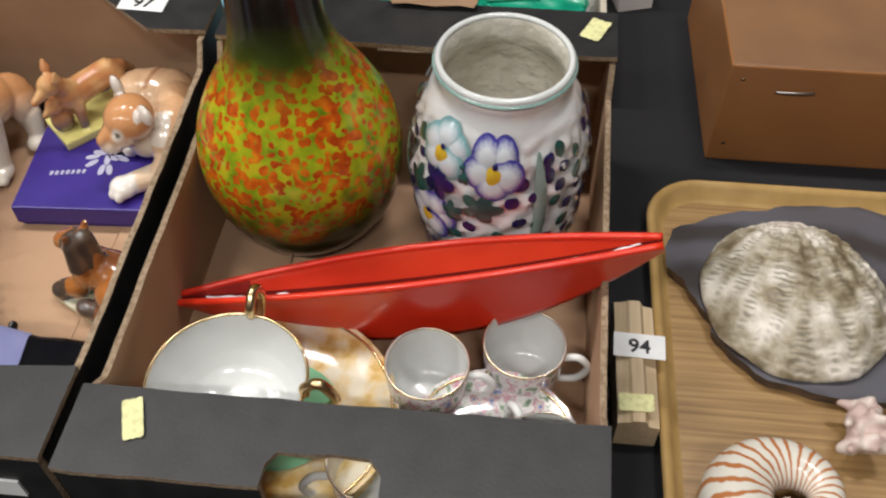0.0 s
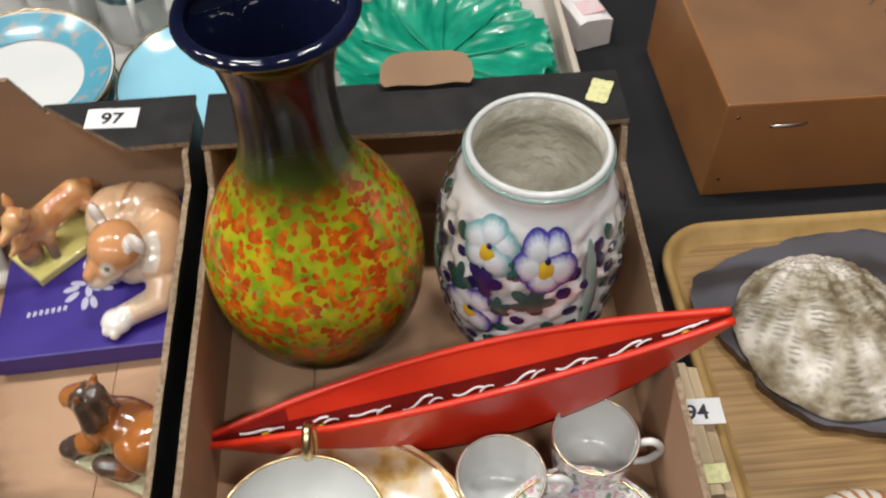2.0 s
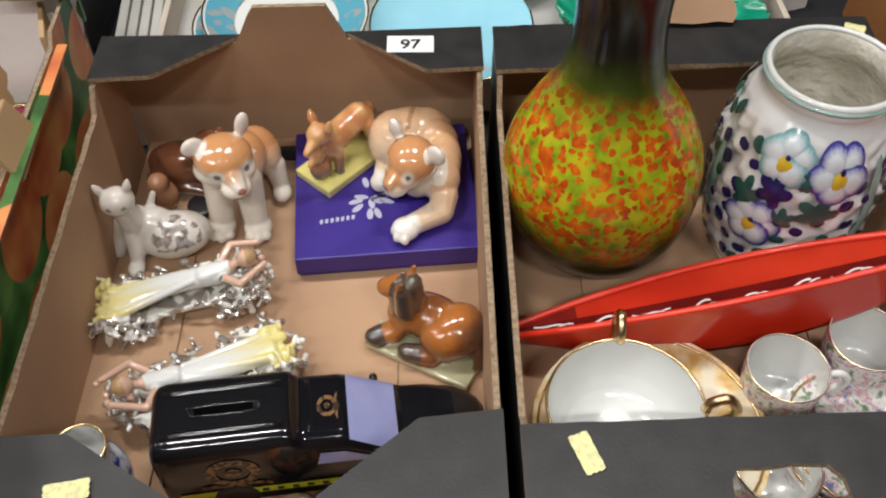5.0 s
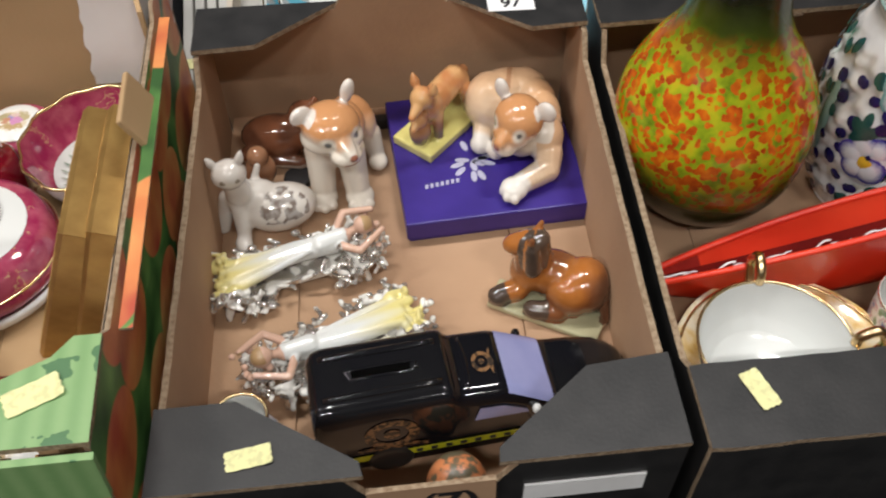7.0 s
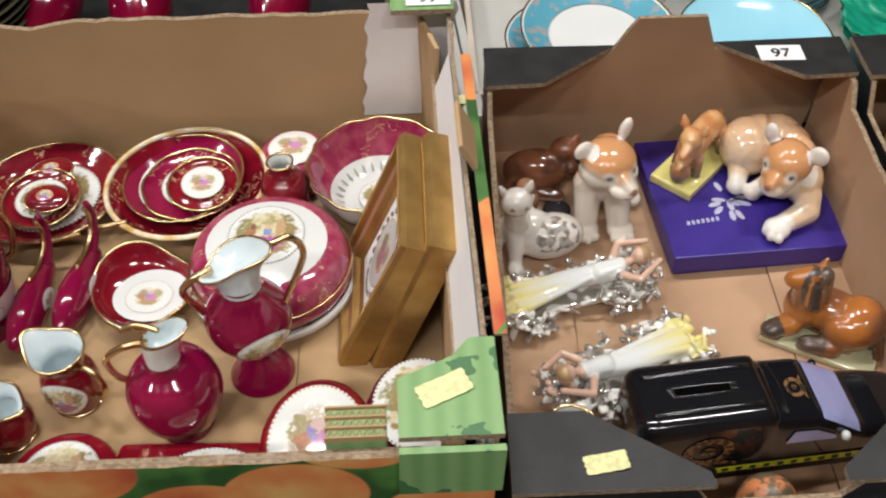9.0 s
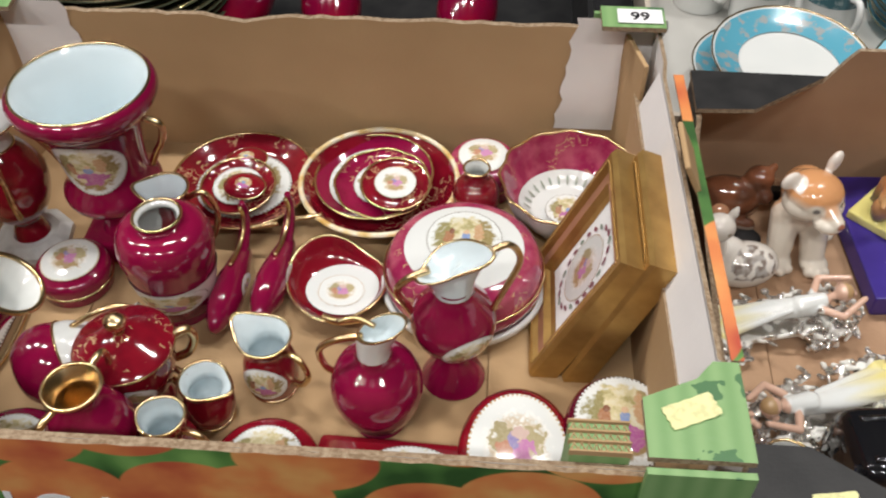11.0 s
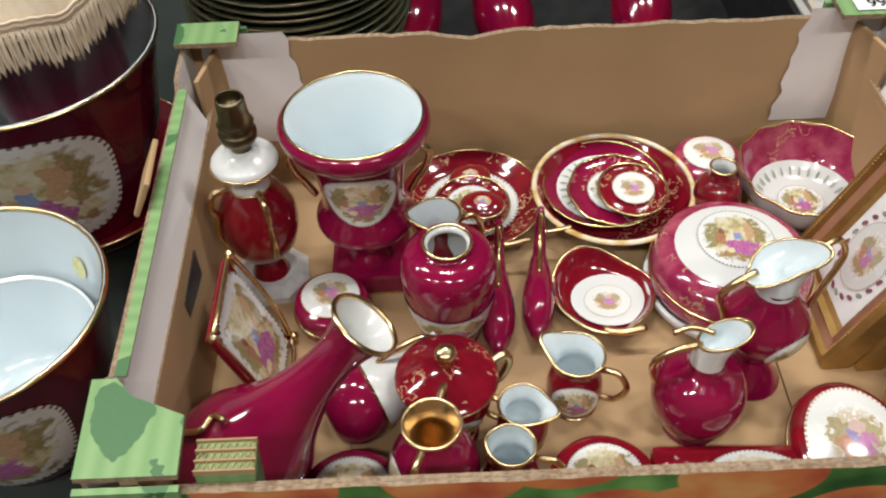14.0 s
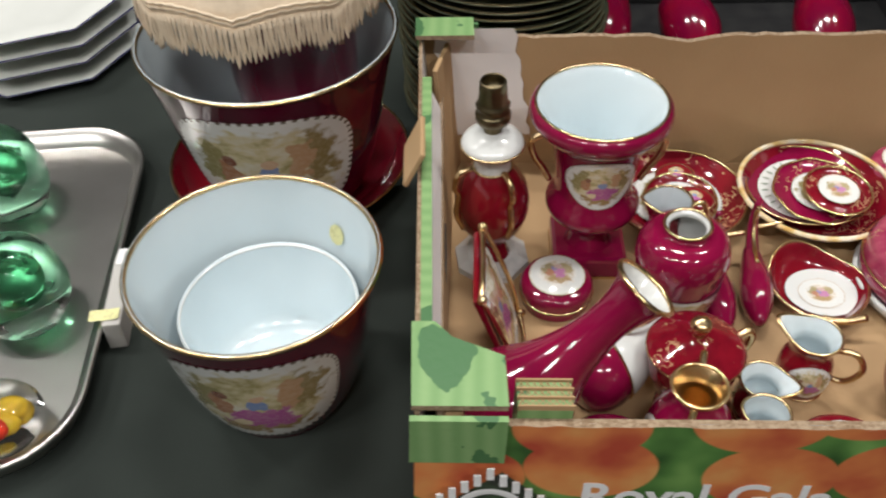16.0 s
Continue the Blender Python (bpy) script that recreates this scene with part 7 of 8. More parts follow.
for b in (bm, bi, br):
    for v in b.verts:
        k = max(0, (v.co.z - 0.102) / 0.025)
        a = math.atan2(v.co.y, v.co.x)
        s = 1 + 0.13 * k * math.cos(3 * a + 1.2)
        v.co.x, v.co.y = v.co.x * s * (1 + 0.15 * k), v.co.y * s * (1 - 0.2 * k)
        v.co.z += 0.012 * k * math.cos(a)
part("neck", bm, PORC_BLUE, ew)
part("interior", bi, PORC_BLUE, ew, "white glazed mouth")
part("rim", br, GOLD, ew, "gilt rim")
loop(ew, [(0.02, 0.004, 0.131), (0.036, 0.01, 0.135), (0.044, 0.01, 0.12), (0.034, 0.004, 0.095), (0.027, 0, 0.08)], 0.0024)
loop(ew, [(-0.016, 0, 0.118), (-0.03, -0.004, 0.112), (-0.038, -0.004, 0.1), (-0.034, -0.002, 0.086), (-0.029, 0, 0.072)], 0.0028)

# covered sugar pot
tp = thing("sugar_pot", "crimson covered sugar pot with gilt knob and handles", "sugar bowl", -0.928, 0.333, FZ, 0, group=CG)
to = [(0, 0.001), (0.02, 0), (0.021, 0.004), (0.016, 0.012), (0.024, 0.026), (0.031, 0.046), (0.032, 0.064), (0.03, 0.068)]
part("body", lathe(to), GILT_CRIMSON, tp)
medal(tp, to, -90, 50, 0.042, 0.015)
part("lid", lathe([(0.0345, 0.067), (0.034, 0.07), (0.022, 0.0765), (0.009, 0.082), (0.0, 0.083)]), GILT_CRIMSON, tp)
part("lid_line", ring(0.0345, 0.068, 0.001), GOLD, tp)
part("knob", lathe([(0.005, 0.081), (0.0038, 0.085), (0.0072, 0.09), (0.0068, 0.096), (0.0, 0.0995)]), GOLD, tp, "gilt knob")
part("foot_line", ring(0.0205, 0.0015, 0.0012), GOLD, tp)
for a in (20, -115):
    loop(tp, [polar(a, 0.03, 0.064), polar(a, 0.042, 0.07), polar(a, 0.046, 0.06), polar(a, 0.04, 0.046), polar(a, 0.03, 0.042)], 0.0034)

# gilt-mouthed vase
gp = [(0, 0.001), (0.018, 0), (0.019, 0.004), (0.027, 0.024), (0.03, 0.046), (0.024, 0.066), (0.013, 0.078), (0.0125, 0.084), (0.019, 0.094)]
gv = vessel("gilt_mouth_vase", "magenta china vase with a gilt funnel mouth", "vase", -0.938, 0.279, FZ, gp, [(0.0175, 0.0935), (0.0105, 0.084), (0.011, 0.076), (0.0, 0.03)], MAGENTA, GOLD, 0.0014, group=CG)
for a in (-110, 75):
    loop(gv, [polar(a, 0.018, 0.091), polar(a, 0.032, 0.09), polar(a, 0.034, 0.076), polar(a, 0.027, 0.062)], 0.0026)
medal(gv, gp, -160, 36, 0.05, 0.014)

# big leaning bottle vase
d = Vector((0.113, 0.032, 0.128)).normalized()
bt = thing("bottle_vase", "magenta long-necked bottle vase leaning, gilt trumpet mouth", "vase", 0, 0, 0, group=CG)
bt.matrix_world = Matrix.Translation((-1.083, 0.285, 0.05)) @ d.to_track_quat("Z", "X").to_matrix().to_4x4()
bo = [(0, -0.016), (0.026, -0.016), (0.028, -0.012), (0.04, 0.004), (0.046, 0.026), (0.041, 0.05), (0.028, 0.074), (0.019, 0.098), (0.0145, 0.122), (0.0145, 0.142), (0.0185, 0.158), (0.023, 0.166)]
part("body", lathe(bo), MAGENTA, bt)
part("interior", lathe([(0.0226, 0.1662), (0.0198, 0.163), (0.0145, 0.153), (0.011, 0.138), (0.0, 0.11)]), PORC, bt, "white flared mouth")
part("rim", ring(0.0227, 0.166, 0.0018), GOLD, bt, "gilt rim")
loop(bt, [(0.044, -0.01, 0.03), (0.049, -0.004, 0.036), (0.045, 0.004, 0.05), (0.04, -0.002, 0.058), (0.038, 0.006, 0.066)], 0.0022, "gilt_scroll")
# goblet lying on its side
gl = thing("fallen_goblet", "magenta and white china goblet lying on its side", "goblet", -0.998, 0.338, FZ + 0.03, 26, 0, 82, CG)
part("bowl", lathe([(0, -0.018), (0.018, -0.017), (0.028, -0.006), (0.03, 0.008), (0.027, 0.018)]), MAGENTA, gl)
part("neck", lathe([(0.027, 0.018), (0.0255, 0.026), (0.0185, 0.04), (0.016, 0.052), (0.0165, 0.066), (0.019, 0.077)]), PORC, gl, "white china neck")
part("line", ring(0.0275, 0.018, 0.001), GOLD, gl)
loop(gl, [(-0.022, 0.006, 0.03), (-0.026, 0.006, 0.046), (-0.025, 0.006, 0.064), (-0.019, 0.004, 0.075)], 0.0022)

lidded("round_box", "round magenta china box with a white painted lid", -1.018, 0.444, 0.03, 0.026, MAGENTA, top=0.78, mm=FLORAL)
lidded("round_box", "round crimson china box with a painted lid", -0.825, 0.275, 0.037, 0.024, CRIMSON, top=0.72)
lidded("round_box", "round magenta china box with a painted lid", -0.992, 0.262, 0.038, 0.04, MAGENTA, top=0.72)
lidded("egg_shaped_box", "egg-shaped crimson china box, white lid with painted posy", -0.655, 0.293, 0.04, 0.03, CRIMSON, oval=1.28, top=0.84, mm=FLORAL, rx=6)
lidded("round_box", "large round wine-red china box with a painted lid", -0.585, 0.31, 0.038, 0.04, WINE, oval=1.15, top=0.86)
rb = thing("rectangular_box", "long crimson china box with an oval painted lid", "trinket box", -0.737, 0.268, FZ, -2, -5, group=CG)
part("base", slab(-0.054, 0.054, -0.028, 0.028, 0, 0.014, 0.004), CRIMSON, rb)
part("lid", slab(-0.055, 0.055, -0.029, 0.029, 0.0145, 0.026, 0.006), CRIMSON, rb)
top_medal(rb, 0.0266, 0.034, 0.023, x=0.012)


def swan(x, y, rz):
    e = thing("china_slipper", "slim magenta china slipper with gilt heel and posy", "ornament", x, y, FZ, rz, group=CG)
    bm = lathe([(0, -0.045), (0.006, -0.041), (0.0135, -0.022), (0.0145, 0.0), (0.0105, 0.024), (0.0065, 0.042), (0.0, 0.046)], 28)
    bm.transform(Matrix.Translation((0, 0, 0.016)) @ Matrix.Rotation(radians(-90), 4, "X") @ Matrix.Diagonal((0.9, 1.15, 1, 1)))
    part("body", bm, MAGENTA, e)
    part("neck", tube([(0, 0.034, 0.02), (0, 0.05, 0.03), (0, 0.058, 0.045), (0, 0.056, 0.058)], 0.006, r_end=0.0026), MAGENTA, e)
    loop(e, [(0, 0.01, 0.0325), (0, 0.026, 0.03), (0, 0.045, 0.033), (0, 0.053, 0.045), (0, 0.05, 0.058)], 0.0018, "gilt_line")
    loop(e, [(0.002, 0.056, 0.03), (0.012, 0.058, 0.031), (0.026, 0.06, 0.034)], 0.0022, "gilt_tip")
    part("medallion", patch(lambda u, v: (0.0118 + 0.0014 * (1 - v * v), 0.004 + 0.011 * u, 0.018 + 0.0085 * v)), FLORAL, e)
    return e


swan(-0.886, 0.432, -4)
swan(-0.853, 0.445, -6)
hd = thing("heart_dish", "heart-shaped crimson dish with a white painted well", "dish", -0.801, 0.447, FZ, 0, group=CG)
bm = lathe([(0, 0.001), (0.026, 0), (0.036, 0.008), (0.041, 0.017), (0.039, 0.018), (0.03, 0.008), (0.0, 0.005)], sub=4)
br = ring(0.0405, 0.0178, 0.0012)
for b in (bm, br):
    for v in b.verts:
        a = math.atan2(v.co.y, v.co.x)
        s = 1 - 0.16 * max(0, math.cos(a - 1.0)) ** 6 + 0.1 * max(0, math.cos(a + 1.6)) ** 8
        v.co.x *= s
        v.co.y *= s
        v.co.z += 0.01 * max(0, math.cos(a - 2.1)) ** 2 * max(0, (math.hypot(v.co.x, v.co.y) - 0.02) / 0.02)
part("body", bm, CRIMSON, hd)
part("rim", br, GOLD, hd)
part("white_well", patch(flat_on(0.005, -0.004, 0.0098, 0.031, 0.027)), PORC, hd, "white well")
top_medal(hd, 0.0104, 0.019, 0.017, FLORAL, 0.003, -0.006)
loop(hd, [(-0.006, -0.04, 0.017), (0.008, -0.046, 0.02), (0.026, -0.044, 0.022)], 0.003, "gilt_tail")
# square dish leaning on the carton side
sq = thing("square_dish", "square gilt-edged china dish leaning on the carton side", "dish", 0, 0, 0, group=CG)
yv = Vector((-0.034, 0.0, 0.105)).normalized()
xv = Vector((0, 1, 0))
zv = xv.cross(yv)
sq.matrix_world = Matrix.Translation((-1.066, 0.383, FZ + 0.0545)) @ Matrix((xv, yv, zv)).transposed().to_4x4()
part("body", slab(-0.037, 0.037, -0.05, 0.05, -0.006, -0.001, 0.002), CRIMSON, sq)
part("painted_face", patch(lambda u, v: (0.034 * u, 0.047 * v, 0.0004), 7, 32, lambda a: min(1.25, 1 / max(abs(math.cos(a)), abs(math.sin(a))))), MEDAL, sq, "painted garden scene")
for s in (-1, 1):
    part("rim", tube([(s * 0.037, -0.05, 0.0), (s * 0.039, -0.02, 0.004), (s * 0.039, 0.02, 0.004), (s * 0.038, 0.051, 0.002)], 0.002), GOLD, sq, "gilt scrolled edge")
    part("rim", tube([(-0.037, s * 0.05, 0.0), (-0.02, s * 0.053, 0.003), (0.02, s * 0.053, 0.003), (0.037, s * 0.05, 0.0)], 0.002), GOLD, sq)
    for q in (-1, 1):
        part("gilt_knob", ball((s * 0.038, q * 0.051, 0.002), 0.004), GOLD, sq)


def picture(x, y, lean, label):
    e = thing("picture_frame", label, "picture frame", 0, 0, 0, group="gilt frames leaning in the carton")
    u = Vector((math.sin(radians(lean)), 0, math.cos(radians(lean))))
    X = Vector((0, -1, 0))
    e.matrix_world = Matrix.Translation((x, y, FZ)) @ Matrix((X, u, X.cross(u))).transposed().to_4x4()
    prof = [(0.0, -0.018), (0.0, 0.0), (0.003, 0.003), (0.007, 0.003), (0.009, -0.002), (0.016, -0.004), (0.018, -0.002), (0.021, -0.007), (0.025, -0.009)]
    bm = bmesh.new()
    rows = []
    for dd, zz in prof:
        rows.append([bm.verts.new((sx * (0.058 - dd), 0.0705 + sy * (0.0705 - dd), zz)) for sx, sy in ((-1, -1), (1, -1), (1, 1), (-1, 1))])
    for i, (p, q) in enumerate(zip(rows, rows[1:])):
        for k in range(4):
            f = bm.faces.new((p[k], p[(k + 1) % 4], q[(k + 1) % 4], q[k]))
            f.material_index = 1 if i in (4, 5) else 0
    bm.faces.new(list(reversed(rows[0])))
    part("moulding", bm, [GOLD_LEAF, ROSEWOOD], e)
    n = 40
    beads = bmesh.new()
    for k in range(n):
        for sx in (-1, 1):
            ball((sx * 0.051, 0.009 + 0.123 * k / (n - 1), 0.0028), 0.0013, beads, 1)
            ball((-0.049 + 0.098 * k / (n - 1), 0.0705 + sx * 0.0635, 0.0028), 0.0013, beads, 1)
    part("beading", beads, GOLD_LEAF, e, "gilt beading")
    part("mount", slab(-0.034, 0.034, 0.024, 0.117, -0.0105, -0.0092), PAPER, e, "white mount")
    part("picture", patch(lambda a, b: (0.024 * a, 0.0705 + 0.03 * b, -0.0086), 7, 32), FLORAL, e, "floral print")
    for k in range(22):
        t = 2 * math.pi * k / 22
        part("printed_leaf", patch(flat_on(0.0265 * math.cos(t), 0.0705 + 0.0385 * math.sin(t), -0.0085, 0.0036, 0.0019, math.degrees(t) + 70), 2, 10), (WREATH, SPRIG)[k % 3 == 2], e)
    return e


GOLD_LEAF = mat("gold_leaf_wood", (0.5, 0.31, 0.1), 0.4, 0.75, second=(0.38, 0.22, 0.07), scale=50, bump=0.15, bump_scale=200)
WREATH = mat("dark_crimson_print", (0.16, 0.02, 0.05), 0.5, second=(0.3, 0.12, 0.14), scale=260)
ROSEWOOD = mat("pink_brown_moulding", (0.36, 0.17, 0.1), 0.45, second=(0.3, 0.14, 0.08), scale=50)
picture(-0.645, 0.431, 23, "gilt picture frame with a floral print, leaning")
picture(-0.62, 0.428, 20, "second gilt picture frame leaning behind the first")

# ---- table behind the cartons ----
liner = thing("shallow_carton", "shallow carton lined with grey plastic, holding blue china", "cardboard box", -0.19, 0.89, 0)
part("bottom", slab(-0.33, 0.27, -0.22, 0.26, 0.001, 0.016), LINER, liner)
for q in ((-0.336, -0.33, -0.22, 0.26), (0.27, 0.276, -0.22, 0.26), (-0.336, 0.276, 0.26, 0.266), (-0.336, 0.276, -0.226, -0.22)):
    part("wall", slab(q[0], q[1], q[2], q[3], 0.001, 0.05, 0.001), mat("pale_carton_wall", (0.55, 0.48, 0.4), 0.7, second=(0.48, 0.42, 0.34), scale=20), liner)
GB = 0.0165


def blue_plate(x, y, z, r, h=0.014, rx=0, label="sky blue china plate with a gilt edge"):
    return vessel("blue_plate", label, "plate", x, y, z, [(0, 0.001), (r * 0.55, 0), (r * 0.6, 0.003), (r * 0.85, h * 0.6), (r, h)], [(r * 0.97, h - 0.001), (r * 0.7, h * 0.55), (r * (0.64 if rx == 0 else 0.4), 0.006 if rx == 0 else 0.0075), (0, 0.005)], SKYBLUE, SKYBLUE, 0.0009, 0, rx, 0, "blue plates")


for i in range(6):
    blue_plate(-0.19 + 0.002 * (i % 2), 0.885 + 0.002 * (i % 3), GB + 0.006 * i, 0.085 + 0.0006 * i)
blue_plate(-0.19, 0.882, GB + 0.044, 0.08)
blue_plate(-0.245, 0.72, GB + 0.028, 0.078, 0.02, 8, "sky blue china dish tilted beside the plate stack")
for x, y in ((-0.015, 0.915), (-0.085, 0.98)):
    c = vessel("blue_cup", "sky blue china cup with a gilt rim", "cup", x, y, GB, [(0, 0.001), (0.02, 0), (0.024, 0.006), (0.032, 0.03), (0.036, 0.058)], [(0.0345, 0.057), (0.03, 0.03), (0, 0.008)], SKYBLUE, SKYBLUE, 0.0008, rz=-20, group="blue cups")
    part("handle", tube([(0.034, 0, 0.05), (0.048, 0, 0.05), (0.052, 0, 0.036), (0.044, 0, 0.02), (0.03, 0, 0.018)], 0.003), SKYBLUE, c)
gpl = thing("leaf_plate", "green majolica plate moulded as overlapping leaves", "plate", -0.036, 0.758, GB + 0.016, 0)
bm = lathe([(0, 0.001), (0.04, 0), (0.045, 0.004), (0.082, 0.012), (0.097, 0.02), (0.094, 0.021), (0.07, 0.011), (0.035, 0.006), (0, 0.005)], 144, 5)
for v in bm.verts:
    a, r = math.atan2(v.co.y, v.co.x), math.hypot(v.co.x, v.co.y)
    k = r / 0.08
    v.co.z += 0.0022 * k * math.sin(11 * a) + 0.0016 * k * math.sin(33 * a + r * 300) * (k > 0.5)
    s = 1 + 0.05 * k * abs(math.sin(5.5 * a)) + 0.015 * k * math.sin(44 * a)
    v.co.x, v.co.y = v.co.x * s, v.co.y * s
part("body", bm, JADE, gpl)
for k in range(9):
    a = 40 * k
    part("leaf_vein", tube([polar(a, 0.008, 0.0068), polar(a + 4, 0.035, 0.0085), polar(a + 2, 0.078, 0.0165)], 0.0016, r_end=0.0008), JADE, gpl)
copy_thing(gpl, pose(-0.03, 0.762, GB, 0, 0, 30))


def mug(x, y, rz):
    m_ = vessel("coffee_can", "white china coffee can with a teal-grey band", "cup", x, y, GB, [(0, 0.001), (0.026, 0), (0.029, 0.004), (0.031, 0.03), (0.034, 0.075)], [(0.0325, 0.074), (0.0295, 0.03), (0.027, 0.008), (0, 0.006)], PORC, PORC, 0.0008, rz=rz, group="white mugs with teal bands")
    part("band", lathe([(0.0327, 0.051), (0.0343, 0.0738)], sub=0), TEALBAND, m_, "teal-grey printed band")
    part("handle", tube([(0.033, 0, 0.064), (0.048, 0, 0.066), (0.054, 0, 0.05), (0.048, 0, 0.03), (0.031, 0, 0.022)], 0.0036), PORC, m_)


for x, y, a in ((-0.33, 0.86, -75), (-0.4, 0.875, -60), (-0.3, 0.95, -30), (-0.375, 0.96, -70), (-0.455, 0.92, -70)):
    mug(x, y, a)


def band_saucer(x, y, z, rx=0, rz=0):
    e = vessel("banded_saucer", "white china saucer with a turquoise and silver band", "saucer", x, y, z, [(0, 0.001), (0.04, 0), (0.045, 0.003), (0.066, 0.01), (0.078, 0.017)], [(0.076, 0.0162), (0.06, 0.0095), (0.045, 0.0055), (0, 0.005)], PORC, PORC, 0.0009, rz, rx, 0, "banded saucers")
    part("band", lathe([(0.049, 0.0072), (0.06, 0.0105), (0.074, 0.0164)], sub=3), TEALBAND2, e, "turquoise printed band")


TEALBAND2 = mat("turquoise_silver_band", (0.1, 0.34, 0.45), 0.18, coat=0.4, second=(0.3, 0.33, 0.33), scale=75, low=0.54, high=0.6)
for i in range(3):
    band_saucer(-0.405 - 0.004 * i, 0.735, GB + 0.009 * i + 0.008)
band_saucer(-0.4, 0.728, GB + 0.044, 6, 20)
blk2 = thing("wood_moulding_block", "white-painted moulding offcut with a lot label", "wood block", 0.106, 0.868, 0, 16)
part("moulding", panel([(-0.018, 0), (0.018, 0), (0.018, 0.03), (0.008, 0.033), (-0.012, 0.035), (-0.018, 0.032)], 0.14), [CARD_WHITE, CARD_WHITE, CARD_WHITE], blk2, m=Matrix.Translation((0, -0.06, 0)))
lot_label("95", pose(0.102, 0.89, 0.0358, 0, 0, 190))
part("price_tag", slab(-0.01, 0.014, -0.05, -0.028, 0.0335, 0.0358), mat("pink_tag", (0.75, 0.5, 0.52), 0.6, second=(0.7, 0.6, 0.6), scale=120), blk2, "small pink price tag")
blk3 = thing("wood_moulding_block", "reeded white moulding offcut behind the cartons", "wood block", -0.545, 0.72, 0, 4)
for i in range(4):
    part("reed", slab(-0.02 + 0.011 * i, -0.011 + 0.011 * i, -0.09, 0.12, 0, 0.05, 0.002), LINER, blk3)
sticker("price_sticker", -0.545, 0.655, 0.0508, 0.03, 0.014, 0, "pale yellow sticker on a moulding offcut")

gc = thing("black_presentation_case", "black lined presentation case holding ruby wine glasses", "case", -0.82, 0.8, 0)
part("bottom", slab(-0.225, 0.225, -0.15, 0.15, 0, 0.02, 0.002), BLACK_PL, gc)
for q in ((-0.225, 0.225, -0.15, -0.144), (-0.225, 0.225, 0.144, 0.15), (-0.225, -0.219, -0.144, 0.144), (0.219, 0.225, -0.144, 0.144)):
    part("wall", slab(*q, 0.02, 0.13, 0.001), BLACK_PL, gc)
part("card_edge", slab(-0.225, 0.225, -0.1535, -0.1505, 0.128, 0.134), CARD_WHITE, gc)
for i, x in enumerate((-0.96, -0.85, -0.72)):
    g = thing("wine_glass", "ruby red wine glass lying in a black case", "glass", x, 0.745, 0.066, (-10, 8, -5, 12, 0)[i], -80, 0, "ruby glasses")
    part("bowl", lathe([(0.004, -0.01), (0.018, 0.005), (0.03, 0.035), (0.031, 0.06), (0.027, 0.085)]), RUBY, g)
    part("stem", lathe([(0.004, -0.01), (0.003, -0.05), (0.006, -0.072), (0.028, -0.076), (0.0, -0.078)]), GLASS_C, g, "clear stem and foot")


def stack(name, label, x, y, z, r, n, material, step=0.008, seg=44, lines=None, tilt=0):
    e = thing(name, label, "plate stack", x, y, z, 0, tilt)
    rnd = random.Random(int(r * 1000) + n)
    for i in range(n):
        mm = Matrix.Translation((rnd.uniform(-0.002, 0.002), rnd.uniform(-0.002, 0.002), i * step))
        p = part("plate", lathe([(0, 0.001), (r * 0.6, 0), (r * 0.64, 0.003), (r, 0.012), (r * 0.97, 0.0125), (r * 0.66, 0.0055), (0, 0.005)], seg, 3 if seg > 10 else 0), material, e, m=mm)
        part("edge", ring(r * 0.99, 0.0122, 0.0011, seg), lines or GOLD, p)
    return e


stack("plate_stack", "stack of dark green and gilt edged plates", -1.06, 0.775, 0, 0.105, 24, OLIVE, 0.0085)
OCT = mat("octagonal_white_china", (0.74, 0.76, 0.72), 0.14, coat=0.5, second=(0.7, 0.72, 0.68), scale=20)
stack("octagonal_plate_stack", "stack of white octagonal plates with navy and gilt lines", -1.62, 0.885, 0, 0.125, 4, OCT, 0.022, 8, PURPLE)

# ---- cache pots ----
cpo = [(0, 0.002), (0.046, 0.0), (0.052, 0.004), (0.062, 0.022), (0.072, 0.055), (0.0825, 0.11), (0.0915, 0.148)]
cpi = [(0.0895, 0.1475), (0.0805, 0.11), (0.07, 0.055), (0.06, 0.022), (0.05, 0.012), (0.0, 0.01)]


def cachepot(x, y, z, rz, label, scale=1.0, tall=1.0):
    o_ = [(r * scale, q * tall) for r, q in cpo]
    i_ = [(r * scale, q * tall) for r, q in cpi]
    e = vessel("cache_pot", label, "plant pot", x, y, z, o_, i_, WINE, PORC_BLUE, 0.0022, rz=rz, group="cache pots")
    part("medallion", patch(on_lathe(o_, -86, 48, 0.076 * tall, 0.055 * tall), 10, 48, lambda a: min(1.2, (abs(math.cos(a)) ** 3.2 + abs(math.sin(a)) ** 3.2) ** (-1 / 3.2))), MEDAL, e, "white medallion painted with a garden scene")
    return e


cachepot(-1.243, 0.366, 0.0, -1, "wine-red china cache pot, white inside, with painted medallion")
ip = vessel("inner_pot", "plain white china liner pot inside a cache pot", "plant pot", -1.241, 0.37, 0.011, [(0, 0.001), (0.042, 0), (0.047, 0.003), (0.058, 0.03), (0.0675, 0.082)], [(0.0665, 0.0815), (0.0565, 0.03), (0.045, 0.008), (0, 0.006)], PORC_BLUE, PORC_BLUE, 0.0013, rim_mat=PORC)
f = on_lathe([(0.06, 0.022), (0.07, 0.055), (0.0805, 0.11), (0.0895, 0.1475)], 52, 5.5, 0.112, 0.009, -0.0016)
solid("round_sticker", "round yellow sticker inside the cache pot", "sticker", patch(f, 4, 20), STICKER, pose(-1.243, 0.366, 0))
